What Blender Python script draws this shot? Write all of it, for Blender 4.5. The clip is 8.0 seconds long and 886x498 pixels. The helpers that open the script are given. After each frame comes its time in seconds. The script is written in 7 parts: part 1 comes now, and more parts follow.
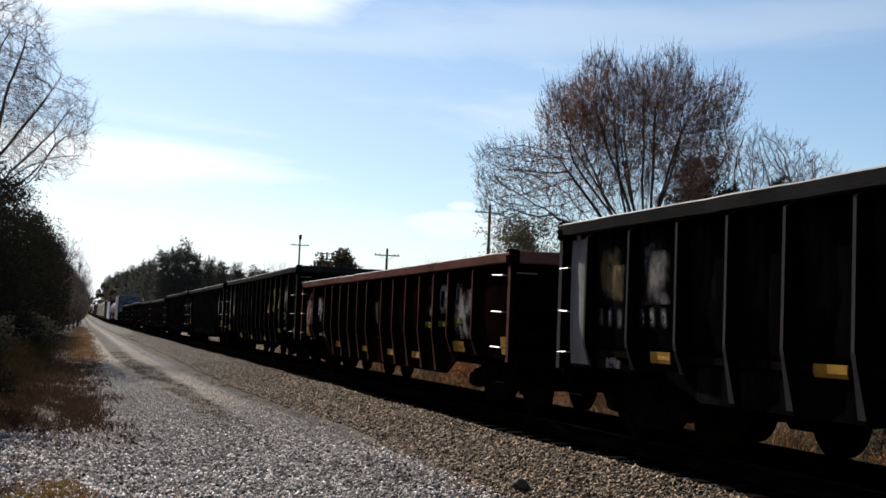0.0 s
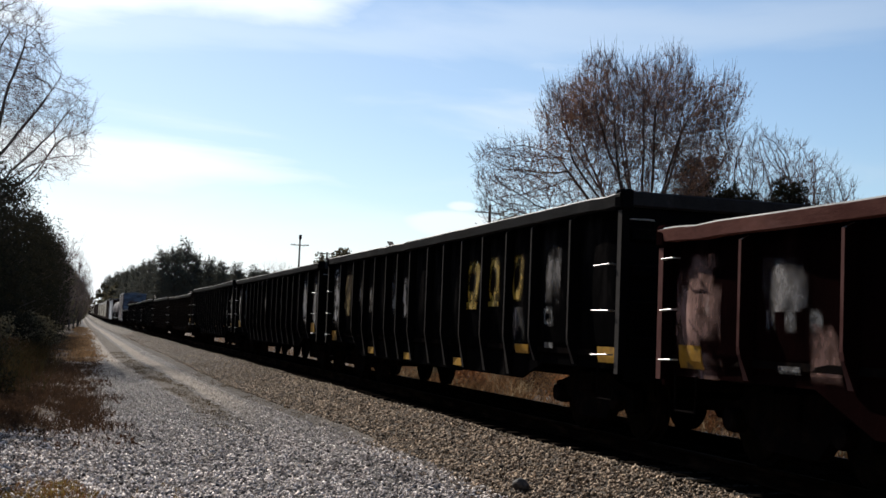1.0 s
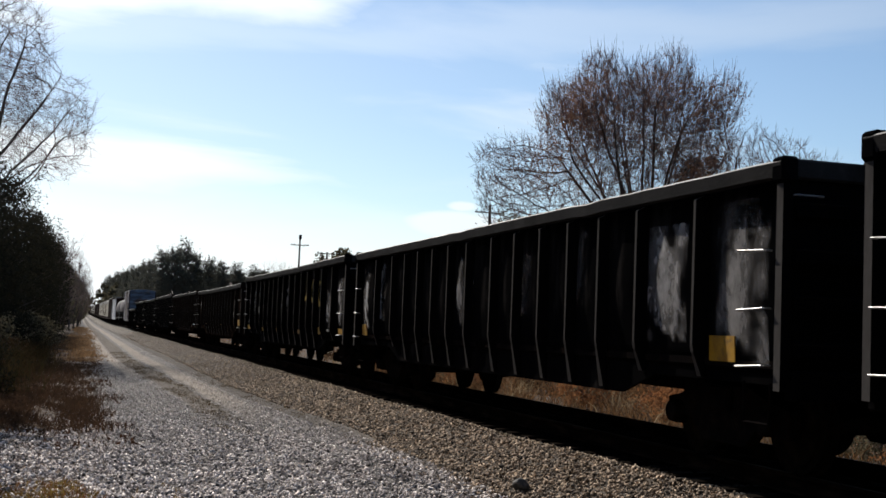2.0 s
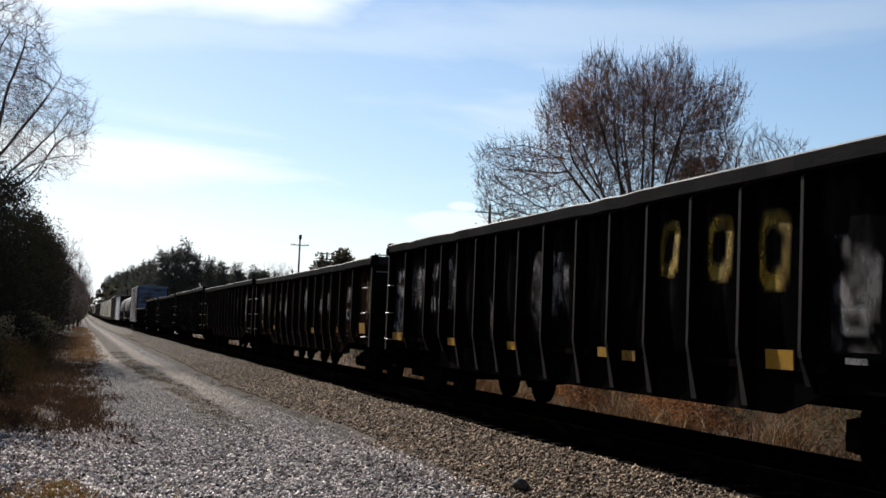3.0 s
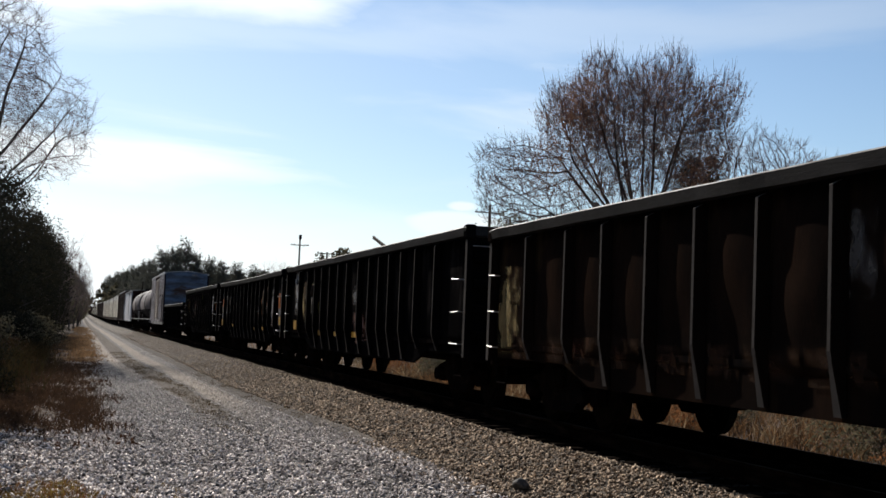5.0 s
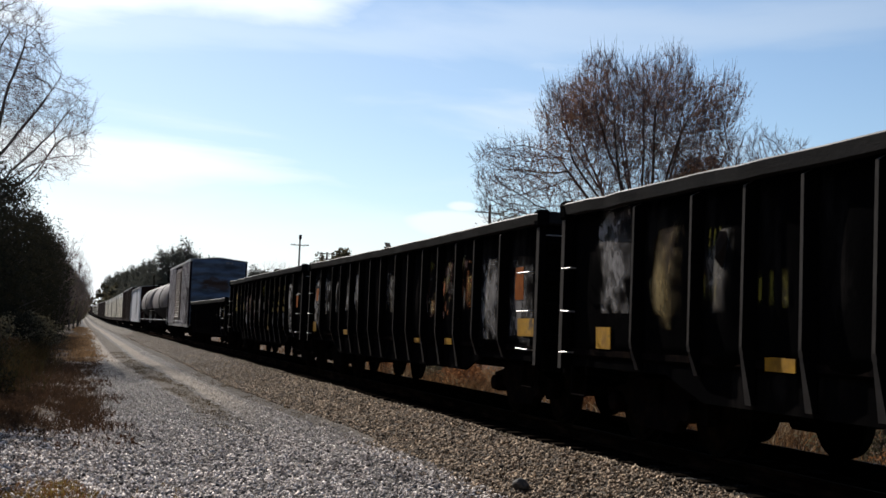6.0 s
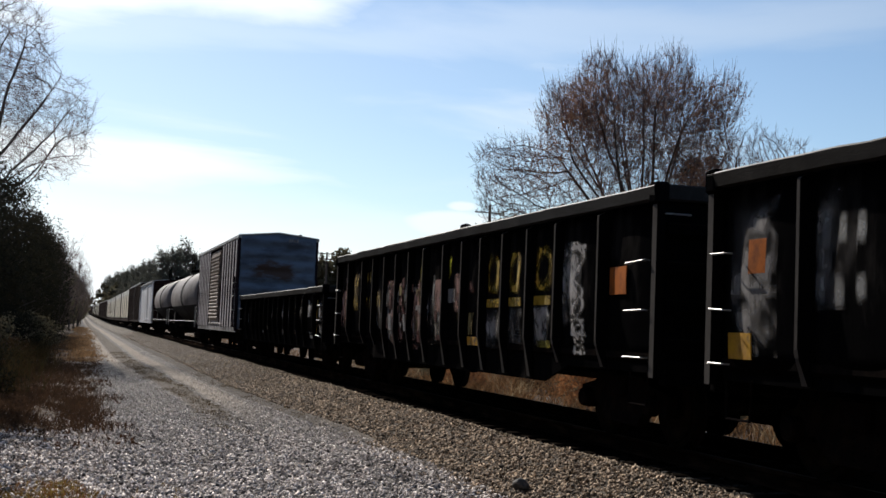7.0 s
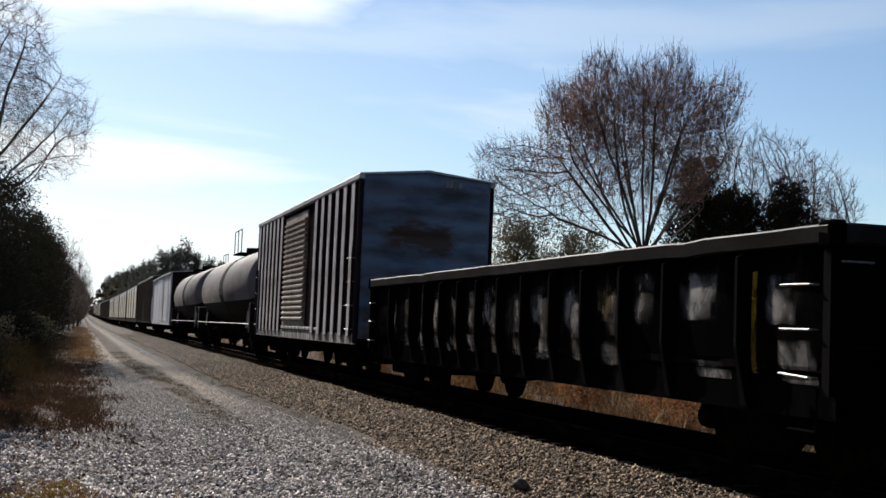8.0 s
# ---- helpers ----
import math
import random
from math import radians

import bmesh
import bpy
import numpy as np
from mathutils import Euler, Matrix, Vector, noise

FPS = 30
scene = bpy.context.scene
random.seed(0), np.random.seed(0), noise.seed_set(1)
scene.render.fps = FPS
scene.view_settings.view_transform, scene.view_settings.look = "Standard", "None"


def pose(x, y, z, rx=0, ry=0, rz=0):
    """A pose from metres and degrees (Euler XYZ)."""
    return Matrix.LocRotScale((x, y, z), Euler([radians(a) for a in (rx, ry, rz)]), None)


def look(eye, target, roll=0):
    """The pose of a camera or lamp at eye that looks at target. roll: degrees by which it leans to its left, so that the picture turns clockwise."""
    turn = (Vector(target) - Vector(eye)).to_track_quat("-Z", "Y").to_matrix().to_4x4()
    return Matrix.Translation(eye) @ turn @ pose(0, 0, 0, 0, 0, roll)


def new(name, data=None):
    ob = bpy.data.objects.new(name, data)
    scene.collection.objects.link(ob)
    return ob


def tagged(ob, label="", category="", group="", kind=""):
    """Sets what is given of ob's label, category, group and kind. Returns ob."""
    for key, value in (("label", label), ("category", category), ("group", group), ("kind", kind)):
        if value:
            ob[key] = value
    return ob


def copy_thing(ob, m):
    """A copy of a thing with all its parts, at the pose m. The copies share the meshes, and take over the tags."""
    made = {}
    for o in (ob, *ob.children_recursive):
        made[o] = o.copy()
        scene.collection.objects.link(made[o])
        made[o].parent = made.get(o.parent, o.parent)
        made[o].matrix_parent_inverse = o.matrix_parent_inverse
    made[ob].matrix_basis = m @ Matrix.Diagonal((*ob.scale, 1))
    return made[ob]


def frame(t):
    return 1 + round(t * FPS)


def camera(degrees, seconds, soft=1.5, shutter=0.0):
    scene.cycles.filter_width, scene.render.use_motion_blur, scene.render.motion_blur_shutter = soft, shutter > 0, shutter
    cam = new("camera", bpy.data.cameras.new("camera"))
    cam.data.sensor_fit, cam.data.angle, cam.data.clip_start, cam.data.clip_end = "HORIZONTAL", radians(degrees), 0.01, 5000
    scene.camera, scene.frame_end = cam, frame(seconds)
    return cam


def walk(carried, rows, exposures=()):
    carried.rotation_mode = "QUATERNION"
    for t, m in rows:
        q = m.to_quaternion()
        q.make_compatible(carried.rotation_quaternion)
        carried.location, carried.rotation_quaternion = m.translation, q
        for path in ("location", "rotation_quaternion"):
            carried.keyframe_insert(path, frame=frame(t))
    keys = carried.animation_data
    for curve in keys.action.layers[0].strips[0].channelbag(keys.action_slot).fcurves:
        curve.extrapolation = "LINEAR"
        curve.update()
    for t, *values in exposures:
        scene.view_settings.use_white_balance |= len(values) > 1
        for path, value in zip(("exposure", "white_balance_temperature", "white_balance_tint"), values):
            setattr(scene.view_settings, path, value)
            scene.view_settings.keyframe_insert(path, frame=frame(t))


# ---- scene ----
# ---------- camera ----------
RAIL = 0.5            # top of rail above the gravel road
TRACK = 7.24          # x of the track's centre line
SPEED = 20.809        # train, metres a second, towards -y
EYE = Vector((0.0, 0.0, RAIL + 1.206))
YAW, TILT, ROLL = radians(16.631), radians(3.849), 2.289
AHEAD = Vector((math.sin(YAW) * math.cos(TILT), math.cos(YAW) * math.cos(TILT), math.sin(TILT)))
cam = camera(40.327, 8.0, soft=1.6)
walk(cam, [(0.0, look(EYE, EYE + AHEAD * 50, ROLL)), (8.0, look(EYE, EYE + AHEAD * 50, ROLL))], exposures=[(0.0, 0.4), (8.0, 0.4)])

# ---------- world and sun ----------
SUN_AZ, SUN_EL = radians(-11.5), radians(33.0)     # azimuth from +y, negative towards -x
SUN_WAY = Vector((math.sin(SUN_AZ) * math.cos(SUN_EL), math.cos(SUN_AZ) * math.cos(SUN_EL), math.sin(SUN_EL)))


def make_world():
    """Clear winter sky with haze low down and drawn-out veils of high cloud, brightest towards the sun."""
    world = bpy.data.worlds.new("sky")
    scene.world = world
    world.use_nodes = True
    nt = world.node_tree
    nt.nodes.clear()
    N = nt.nodes.new
    out, bg = N("ShaderNodeOutputWorld"), N("ShaderNodeBackground")
    sky = N("ShaderNodeTexSky")
    sky.sky_type, sky.sun_disc = "NISHITA", False
    sky.sun_elevation, sky.sun_rotation = SUN_EL, SUN_AZ
    sky.air_density, sky.dust_density, sky.ozone_density = 1.0, 0.25, 3.4
    co, sep = N("ShaderNodeTexCoord"), N("ShaderNodeSeparateXYZ")
    nt.links.new(co.outputs["Generated"], sep.inputs[0])

    def calc(op, *args):
        t = N("ShaderNodeMath")
        t.operation = op
        for k, v in enumerate(args):
            if isinstance(v, (int, float)):
                t.inputs[k].default_value = v
            else:
                nt.links.new(v, t.inputs[k])
        return t.outputs[0]

    def smooth(v, lo, hi):
        r = N("ShaderNodeMapRange")
        r.interpolation_type = "SMOOTHSTEP"
        r.inputs["From Min"].default_value, r.inputs["From Max"].default_value = lo, hi
        nt.links.new(v, r.inputs[0])
        return r.outputs[0]

    az = calc("MULTIPLY", calc("ARCTAN2", sep.outputs["X"], sep.outputs["Y"]), 57.2958)
    el = calc("MULTIPLY", calc("ARCSINE", sep.outputs["Z"]), 57.2958)
    # broken texture of the veils, drawn out along the horizon
    vec = N("ShaderNodeCombineXYZ")
    nt.links.new(calc("ADD", calc("MULTIPLY", az, 0.055), calc("MULTIPLY", el, 0.02)), vec.inputs[0])
    nt.links.new(calc("ADD", calc("MULTIPLY", el, 0.3), calc("MULTIPLY", az, 0.012)), vec.inputs[1])
    no = N("ShaderNodeTexNoise")
    no.inputs["Scale"].default_value, no.inputs["Detail"].default_value, no.inputs["Roughness"].default_value = 1.0, 6, 0.55
    no.inputs["Distortion"].default_value = 0.4
    nt.links.new(vec.outputs[0], no.inputs["Vector"])
    n = calc("SUBTRACT", no.outputs["Fac"], 0.5)
    elw = calc("ADD", el, calc("MULTIPLY", n, 5.0))

    def veil(mid, slope, half, fade0, fade1):
        """A streak at elevation mid + slope * azimuth, thinning out between two azimuths."""
        centre = calc("ADD", calc("MULTIPLY", az, slope), mid)
        off = calc("ABSOLUTE", calc("SUBTRACT", elw, centre))
        along_ = calc("SUBTRACT", 1.0, smooth(az, fade0, fade1))
        wide = calc("MAXIMUM", calc("MULTIPLY", along_, half), 0.05)
        return calc("MULTIPLY", calc("SUBTRACT", 1.0, smooth(calc("DIVIDE", off, wide), 0.0, 1.3)), along_)

    low = calc("SUBTRACT", 1.0, smooth(calc("ADD", elw, calc("MULTIPLY", az, 0.12)), 2.0, 9.0))
    veils = calc("MAXIMUM", veil(7.2, -0.05, 1.7, 3.0, 15.0), calc("MAXIMUM", veil(14.6, 0.1, 1.8, 8.0, 19.0), calc("MULTIPLY", veil(12.9, 0.06, 1.6, 30.0, 60.0), 0.28)))
    thin = calc("ADD", calc("MULTIPLY", smooth(n, 0.0, 0.3), 0.45), calc("ADD", calc("MULTIPLY", calc("SUBTRACT", 1.0, smooth(az, 0.0, 40.0)), 0.1), 0.02))
    cloud = calc("MINIMUM", calc("MAXIMUM", calc("MAXIMUM", veils, thin), calc("MULTIPLY", low, 0.95)), 1.0)
    def puff(mid_az, mid_el, wide, tall):
        """A small ragged cloud."""
        a = calc("DIVIDE", calc("SUBTRACT", az, mid_az), wide)
        b = calc("DIVIDE", calc("SUBTRACT", calc("ADD", el, calc("MULTIPLY", n, 1.6)), mid_el), tall)
        r = calc("ADD", calc("ADD", calc("MULTIPLY", a, a), calc("MULTIPLY", b, b)), calc("MULTIPLY", n, 2.0))
        return calc("SUBTRACT", 1.0, smooth(r, 0.2, 1.3))

    cloud = calc("MAXIMUM", cloud, calc("MULTIPLY", calc("MAXIMUM", puff(PUFF_AZ, PUFF_EL, 2.4, 0.8), puff(PUFF_AZ + 0.3, PUFF_EL + 1.0, 0.8, 0.3)), 0.85))
    dot = N("ShaderNodeVectorMath")
    dot.operation = "DOT_PRODUCT"
    dot.inputs[1].default_value = SUN_WAY
    nt.links.new(co.outputs["Generated"], dot.inputs[0])
    glow = N("ShaderNodeMapRange")
    glow.inputs["From Min"].default_value, glow.inputs["From Max"].default_value = 0.2, 1.0
    glow.inputs["To Min"].default_value, glow.inputs["To Max"].default_value = 2.5, CLOUD_GLOW
    nt.links.new(dot.outputs["Value"], glow.inputs[0])
    cl = N("ShaderNodeVectorMath")
    cl.operation = "SCALE"
    cl.inputs[0].default_value = (0.94, 1.0, 1.04)
    nt.links.new(glow.outputs[0], cl.inputs["Scale"])
    mix = N("ShaderNodeMix")
    mix.data_type = "RGBA"
    nt.links.new(cloud, mix.inputs[0])
    nt.links.new(sky.outputs[0], mix.inputs[6])
    nt.links.new(cl.outputs[0], mix.inputs[7])
    nt.links.new(mix.outputs[2], bg.inputs[0])
    bg.inputs[1].default_value = SKY
    nt.links.new(bg.outputs[0], out.inputs[0])


SKY, CLOUD_GLOW = 0.086, 11.6
PUFF_AZ, PUFF_EL = 17.2, 4.9
make_world()
sun_data = bpy.data.lights.new("sun", "SUN")
sun_data.energy, sun_data.angle, sun_data.color = 5.0, radians(0.53), (1.0, 0.94, 0.86)
new("sun", sun_data).matrix_world = look(SUN_WAY * 200, (0, 0, 0))


def grade(y):
    """The line climbs gently far up the track."""
    return 0.0048 * np.maximum(0.0, np.asarray(y, float) - 235.0) ** 2 / (np.maximum(0.0, np.asarray(y, float) - 235.0) + 60.0)


# ---------- materials ----------
def material(name, base, rough=0.8, metal=0.0, second=None, amount=0.5, scale=3.0, fine=40.0, bump=0.3, bump_dist=0.01, spec=0.4,
             spot=None, third=None, third_scale=0.6, third_at=0.55, per_object=0.0, stretch=(1, 1, 1), island=0.0, worn=0.0):
    """A surface with two scales of variation: second colour in broad stains, third in patches, fine relief."""
    m = bpy.data.materials.new(name)
    m.use_nodes = True
    nt = m.node_tree
    nt.nodes.clear()
    N = nt.nodes.new
    out, bs = N("ShaderNodeOutputMaterial"), N("ShaderNodeBsdfPrincipled")
    nt.links.new(bs.outputs[0], out.inputs[0])
    bs.inputs["Metallic"].default_value = metal
    bs.inputs["Specular IOR Level"].default_value = spec
    co = N("ShaderNodeTexCoord")
    mp = N("ShaderNodeMapping")
    mp.inputs["Scale"].default_value = stretch
    nt.links.new(co.outputs["Object"], mp.inputs[0])
    last = None

    def noise_tex(s, detail, rough_=0.6):
        t = N("ShaderNodeTexNoise")
        t.inputs["Scale"].default_value, t.inputs["Detail"].default_value, t.inputs["Roughness"].default_value = s, detail, rough_
        nt.links.new(mp.outputs[0], t.inputs["Vector"])
        return t

    def blend(a, b, fac):
        x = N("ShaderNodeMix")
        x.data_type = "RGBA"
        for k, v in ((6, a), (7, b)):
            if isinstance(v, tuple):
                x.inputs[k].default_value = (*v, 1)
            else:
                nt.links.new(v, x.inputs[k])
        nt.links.new(fac, x.inputs[0])
        return x.outputs[2]

    def ramp_of(sock, lo, hi):
        r = N("ShaderNodeMapRange")
        r.inputs["From Min"].default_value, r.inputs["From Max"].default_value = lo, hi
        nt.links.new(sock, r.inputs[0])
        return r.outputs[0]

    second = second or tuple(c * 0.6 for c in base)
    broad = noise_tex(scale, 6)
    col = blend(base, second, ramp_of(broad.outputs["Fac"], 0.62 - 0.3 * amount, 0.78 - 0.25 * amount))
    if third:
        patch = noise_tex(third_scale, 5, 0.65).outputs["Fac"]
        if spot:
            # one large rust stain round a point, with a ragged edge
            dist = N("ShaderNodeVectorMath")
            dist.operation = "DISTANCE"
            dist.inputs[1].default_value = tuple(a * b for a, b in zip(spot[0], stretch))
            nt.links.new(mp.outputs[0], dist.inputs[0])
            near = ramp_of(dist.outputs["Value"], spot[1], 0.0)
            add = N("ShaderNodeMath")
            add.operation = "MULTIPLY_ADD"
            add.inputs[1].default_value = 0.32
            nt.links.new(near, add.inputs[0])
            nt.links.new(patch, add.inputs[2])
            patch = add.outputs[0]
        col = blend(col, third, ramp_of(patch, third_at, third_at + 0.1))
    grain = noise_tex(fine, 4, 0.7)
    g = N("ShaderNodeMapRange")
    g.inputs["To Min"].default_value, g.inputs["To Max"].default_value = 0.7, 1.3
    nt.links.new(grain.outputs["Fac"], g.inputs[0])
    hs = N("ShaderNodeHueSaturation")
    nt.links.new(col, hs.inputs["Color"])
    value = g.outputs[0]
    if per_object or island:
        if per_object:
            info = N("ShaderNodeObjectInfo")
            rnd = info.outputs["Random"]
        else:
            info = N("ShaderNodeNewGeometry")
            rnd = info.outputs["Random Per Island"]
        k = per_object or island
        r = N("ShaderNodeMapRange")
        r.inputs["To Min"].default_value, r.inputs["To Max"].default_value = 1 - k, 1 + k
        nt.links.new(rnd, r.inputs[0])
        mul = N("ShaderNodeMath")
        mul.operation = "MULTIPLY"
        nt.links.new(value, mul.inputs[0])
        nt.links.new(r.outputs[0], mul.inputs[1])
        value = mul.outputs[0]
    nt.links.new(value, hs.inputs["Value"])
    nt.links.new(hs.outputs[0], bs.inputs["Base Color"])
    rr = N("ShaderNodeMapRange")
    rr.inputs["To Min"].default_value, rr.inputs["To Max"].default_value = max(0.03, rough - 0.15), min(1, rough + 0.15)
    nt.links.new(broad.outputs["Fac"], rr.inputs[0])
    nt.links.new(rr.outputs[0], bs.inputs["Roughness"])
    if worn:
        # a film of paint, thinner towards its edges and rubbed off in streaks: the sheet below shows through
        rub = noise_tex(2.6, 7, 0.7)
        film = N("ShaderNodeAttribute")
        film.attribute_name = "cover"
        amount_ = N("ShaderNodeMath")
        amount_.operation = "MULTIPLY"
        nt.links.new(ramp_of(rub.outputs["Fac"], worn + 0.2, worn - 0.14), amount_.inputs[0])
        nt.links.new(film.outputs["Fac"], amount_.inputs[1])
        clear, mx = N("ShaderNodeBsdfTransparent"), N("ShaderNodeMixShader")
        nt.links.new(amount_.outputs[0], mx.inputs[0])
        nt.links.new(clear.outputs[0], mx.inputs[1])
        nt.links.new(bs.outputs[0], mx.inputs[2])
        nt.links.new(mx.outputs[0], out.inputs[0])
    if bump:
        b = N("ShaderNodeBump")
        b.inputs["Strength"].default_value, b.inputs["Distance"].default_value = bump, bump_dist
        nt.links.new(grain.outputs["Fac"], b.inputs["Height"])
        nt.links.new(b.outputs[0], bs.inputs["Normal"])
    return m


def leaf_material(name, a, b, through_light=0.35):
    """Leaves and blades: colour varies per leaf, and some light comes through."""
    m = bpy.data.materials.new(name)
    m.use_nodes = True
    nt = m.node_tree
    nt.nodes.clear()
    N = nt.nodes.new
    out, df, tr, mx = N("ShaderNodeOutputMaterial"), N("ShaderNodeBsdfDiffuse"), N("ShaderNodeBsdfTranslucent"), N("ShaderNodeMixShader")
    info = N("ShaderNodeNewGeometry")
    mix = N("ShaderNodeMix")
    mix.data_type = "RGBA"
    mix.inputs[6].default_value, mix.inputs[7].default_value = (*a, 1), (*b, 1)
    nt.links.new(info.outputs["Random Per Island"], mix.inputs[0])
    nt.links.new(mix.outputs[2], df.inputs[0])
    nt.links.new(mix.outputs[2], tr.inputs[0])
    mx.inputs[0].default_value = through_light
    nt.links.new(df.outputs[0], mx.inputs[1])
    nt.links.new(tr.outputs[0], mx.inputs[2])
    nt.links.new(mx.outputs[0], out.inputs[0])
    return m


RUST, GRIME = (0.11, 0.045, 0.025), (0.035, 0.028, 0.024)
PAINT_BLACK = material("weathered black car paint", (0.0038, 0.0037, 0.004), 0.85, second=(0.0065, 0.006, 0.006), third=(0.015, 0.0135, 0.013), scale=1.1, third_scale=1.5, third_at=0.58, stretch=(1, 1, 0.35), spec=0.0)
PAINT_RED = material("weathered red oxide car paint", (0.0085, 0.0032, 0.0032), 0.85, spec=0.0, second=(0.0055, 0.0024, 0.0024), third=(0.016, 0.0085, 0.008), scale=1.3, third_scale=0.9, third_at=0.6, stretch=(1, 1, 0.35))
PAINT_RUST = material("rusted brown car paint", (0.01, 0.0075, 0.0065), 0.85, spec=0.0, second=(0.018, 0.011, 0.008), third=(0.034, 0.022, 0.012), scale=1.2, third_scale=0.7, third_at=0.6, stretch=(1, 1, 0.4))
# bright tone that stands for the sun glint on chord bevels and post tops
EDGE_GLINT = material("bright chord edge, sun glint", (0.2, 0.19, 0.185), 0.6, second=(0.08, 0.075, 0.07), scale=3, stretch=(1, 0.3, 1), spec=0.08)
CHORD_GREY = material("bare worn steel chord", (0.025, 0.0235, 0.0235), 0.6, second=(0.018, 0.016, 0.015), third=(0.05, 0.046, 0.045), scale=2.2, stretch=(1, 0.3, 1), spec=0.025)
CHORD_DARK = material("dirty dark steel chord", (0.023, 0.021, 0.02), 0.7, second=(0.013, 0.011, 0.01), third=(0.045, 0.04, 0.037), scale=2.2, stretch=(1, 0.3, 1), spec=0.02)
CHORD_RED = material("faded red steel chord", (0.2, 0.085, 0.068), 0.6, second=(0.12, 0.045, 0.035), third=(0.28, 0.14, 0.12), scale=2.2, stretch=(1, 0.3, 1), spec=0.025)
PATCH_GREY = material("scuffed pale grey paint and sunlit strips", (0.24, 0.228, 0.222), 0.8, spec=0.02, second=(0.13, 0.122, 0.118), third=(0.06, 0.055, 0.055), scale=2.6, third_scale=1.8, third_at=0.55, stretch=(1, 1, 0.5), worn=0.52)
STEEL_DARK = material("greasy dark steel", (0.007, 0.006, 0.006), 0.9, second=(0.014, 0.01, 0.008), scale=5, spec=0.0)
# post face tones, lighter than the sheets to stand for grazing sunlight
RIB_LIT = material("dark post paint, sunlit face", (0.08, 0.074, 0.07), 0.55, second=(0.05, 0.044, 0.042), third=(0.16, 0.15, 0.145), scale=2.5, third_scale=1.6, third_at=0.56, stretch=(1, 1, 0.3), spec=0.0)
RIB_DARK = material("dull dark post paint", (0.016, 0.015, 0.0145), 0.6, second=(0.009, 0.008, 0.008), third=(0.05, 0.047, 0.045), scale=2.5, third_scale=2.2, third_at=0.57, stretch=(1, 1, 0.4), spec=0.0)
RIB_BRIGHT = material("pale post paint, sunlit face", (0.07, 0.066, 0.064), 0.5, second=(0.08, 0.072, 0.068), third=(0.11, 0.105, 0.1), scale=2.5, third_scale=1.6, third_at=0.56, stretch=(1, 1, 0.3), spec=0.0)
RIB_RED = material("red post paint, sunlit face", (0.14, 0.075, 0.068), 0.55, second=(0.06, 0.026, 0.024), third=(0.2, 0.12, 0.11), scale=2.5, third_scale=1.6, third_at=0.58, stretch=(1, 1, 0.3), spec=0.0)
PATCH_PALE = material("pale chalky spray paint", (0.36, 0.345, 0.34), 0.8, second=(0.19, 0.18, 0.175), third=(0.1, 0.09, 0.09), scale=2.6, third_scale=1.9, third_at=0.55, stretch=(1, 1, 0.6), spec=0.02, worn=0.52)
PATCH_DIM = material("rubbed dark grey paint and sunlit strips", (0.13, 0.12, 0.11), 0.8, second=(0.07, 0.06, 0.055), third=(0.2, 0.17, 0.12), scale=2.6, third_scale=1.8, third_at=0.58, stretch=(1, 1, 0.5), spec=0.02, worn=0.52)
PATCH_TAN = material("yellowed tan paint", (0.25, 0.19, 0.09), 0.8, second=(0.14, 0.1, 0.05), third=(0.07, 0.05, 0.035), scale=2.4, third_scale=1.6, third_at=0.53, stretch=(1, 1, 0.4), spec=0.02, worn=0.52)
PATCH_ROSE = material("bleached rose-brown paint", (0.34, 0.21, 0.185), 0.8, second=(0.2, 0.115, 0.095), third=(0.5, 0.42, 0.38), scale=2.4, third_scale=1.6, third_at=0.58, stretch=(1, 1, 0.5), spec=0.02, worn=0.52)
PATCH_ORANGE = material("orange spray paint", (0.3, 0.09, 0.02), 0.7, second=(0.16, 0.055, 0.022), third=(0.05, 0.025, 0.018), scale=4, third_scale=2.4, third_at=0.54, spec=0.02)
PATCH_OLIVE = material("dull olive-yellow paint", (0.2, 0.17, 0.03), 0.75, second=(0.11, 0.095, 0.03), third=(0.05, 0.045, 0.03), scale=4, third_scale=2, third_at=0.58, spec=0.02, worn=0.52)
STEEL_BRIGHT = material("worn bright steel", (0.34, 0.33, 0.32), 0.45, 0.5, second=(0.2, 0.18, 0.16), scale=6)
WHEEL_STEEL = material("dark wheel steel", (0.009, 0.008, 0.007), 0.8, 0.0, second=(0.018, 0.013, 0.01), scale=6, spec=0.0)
TREAD = material("rail head dark worn steel", (0.03, 0.027, 0.025), 0.7, 0.0, second=(0.016, 0.014, 0.012), scale=4, spec=0.05)
YELLOW = material("yellow reflective sheeting", (0.48, 0.25, 0.009), 0.5, second=(0.3, 0.145, 0.009), third=(0.1, 0.06, 0.025), scale=5, third_scale=3.0, third_at=0.57)
LETTER_YELLOW = material("yellow stencil paint", (0.4, 0.25, 0.014), 0.6, second=(0.3, 0.2, 0.02), third=(0.04, 0.035, 0.03), scale=4, third_scale=1.6, third_at=0.6, worn=0.5)
LETTER_WHITE = material("white stencil paint", (0.26, 0.26, 0.26), 0.6, second=(0.22, 0.22, 0.22), third=(0.05, 0.05, 0.05), scale=4, third_scale=2.0, third_at=0.58, worn=0.46)
TWIG = material("pinkish brown twig bark", (0.12, 0.076, 0.068), 0.9, second=(0.068, 0.046, 0.042), scale=3)
BARK = material("grey brown bark", (0.06, 0.047, 0.04), 0.9, second=(0.032, 0.025, 0.021), scale=4, stretch=(1, 1, 0.3), bump=0.6)
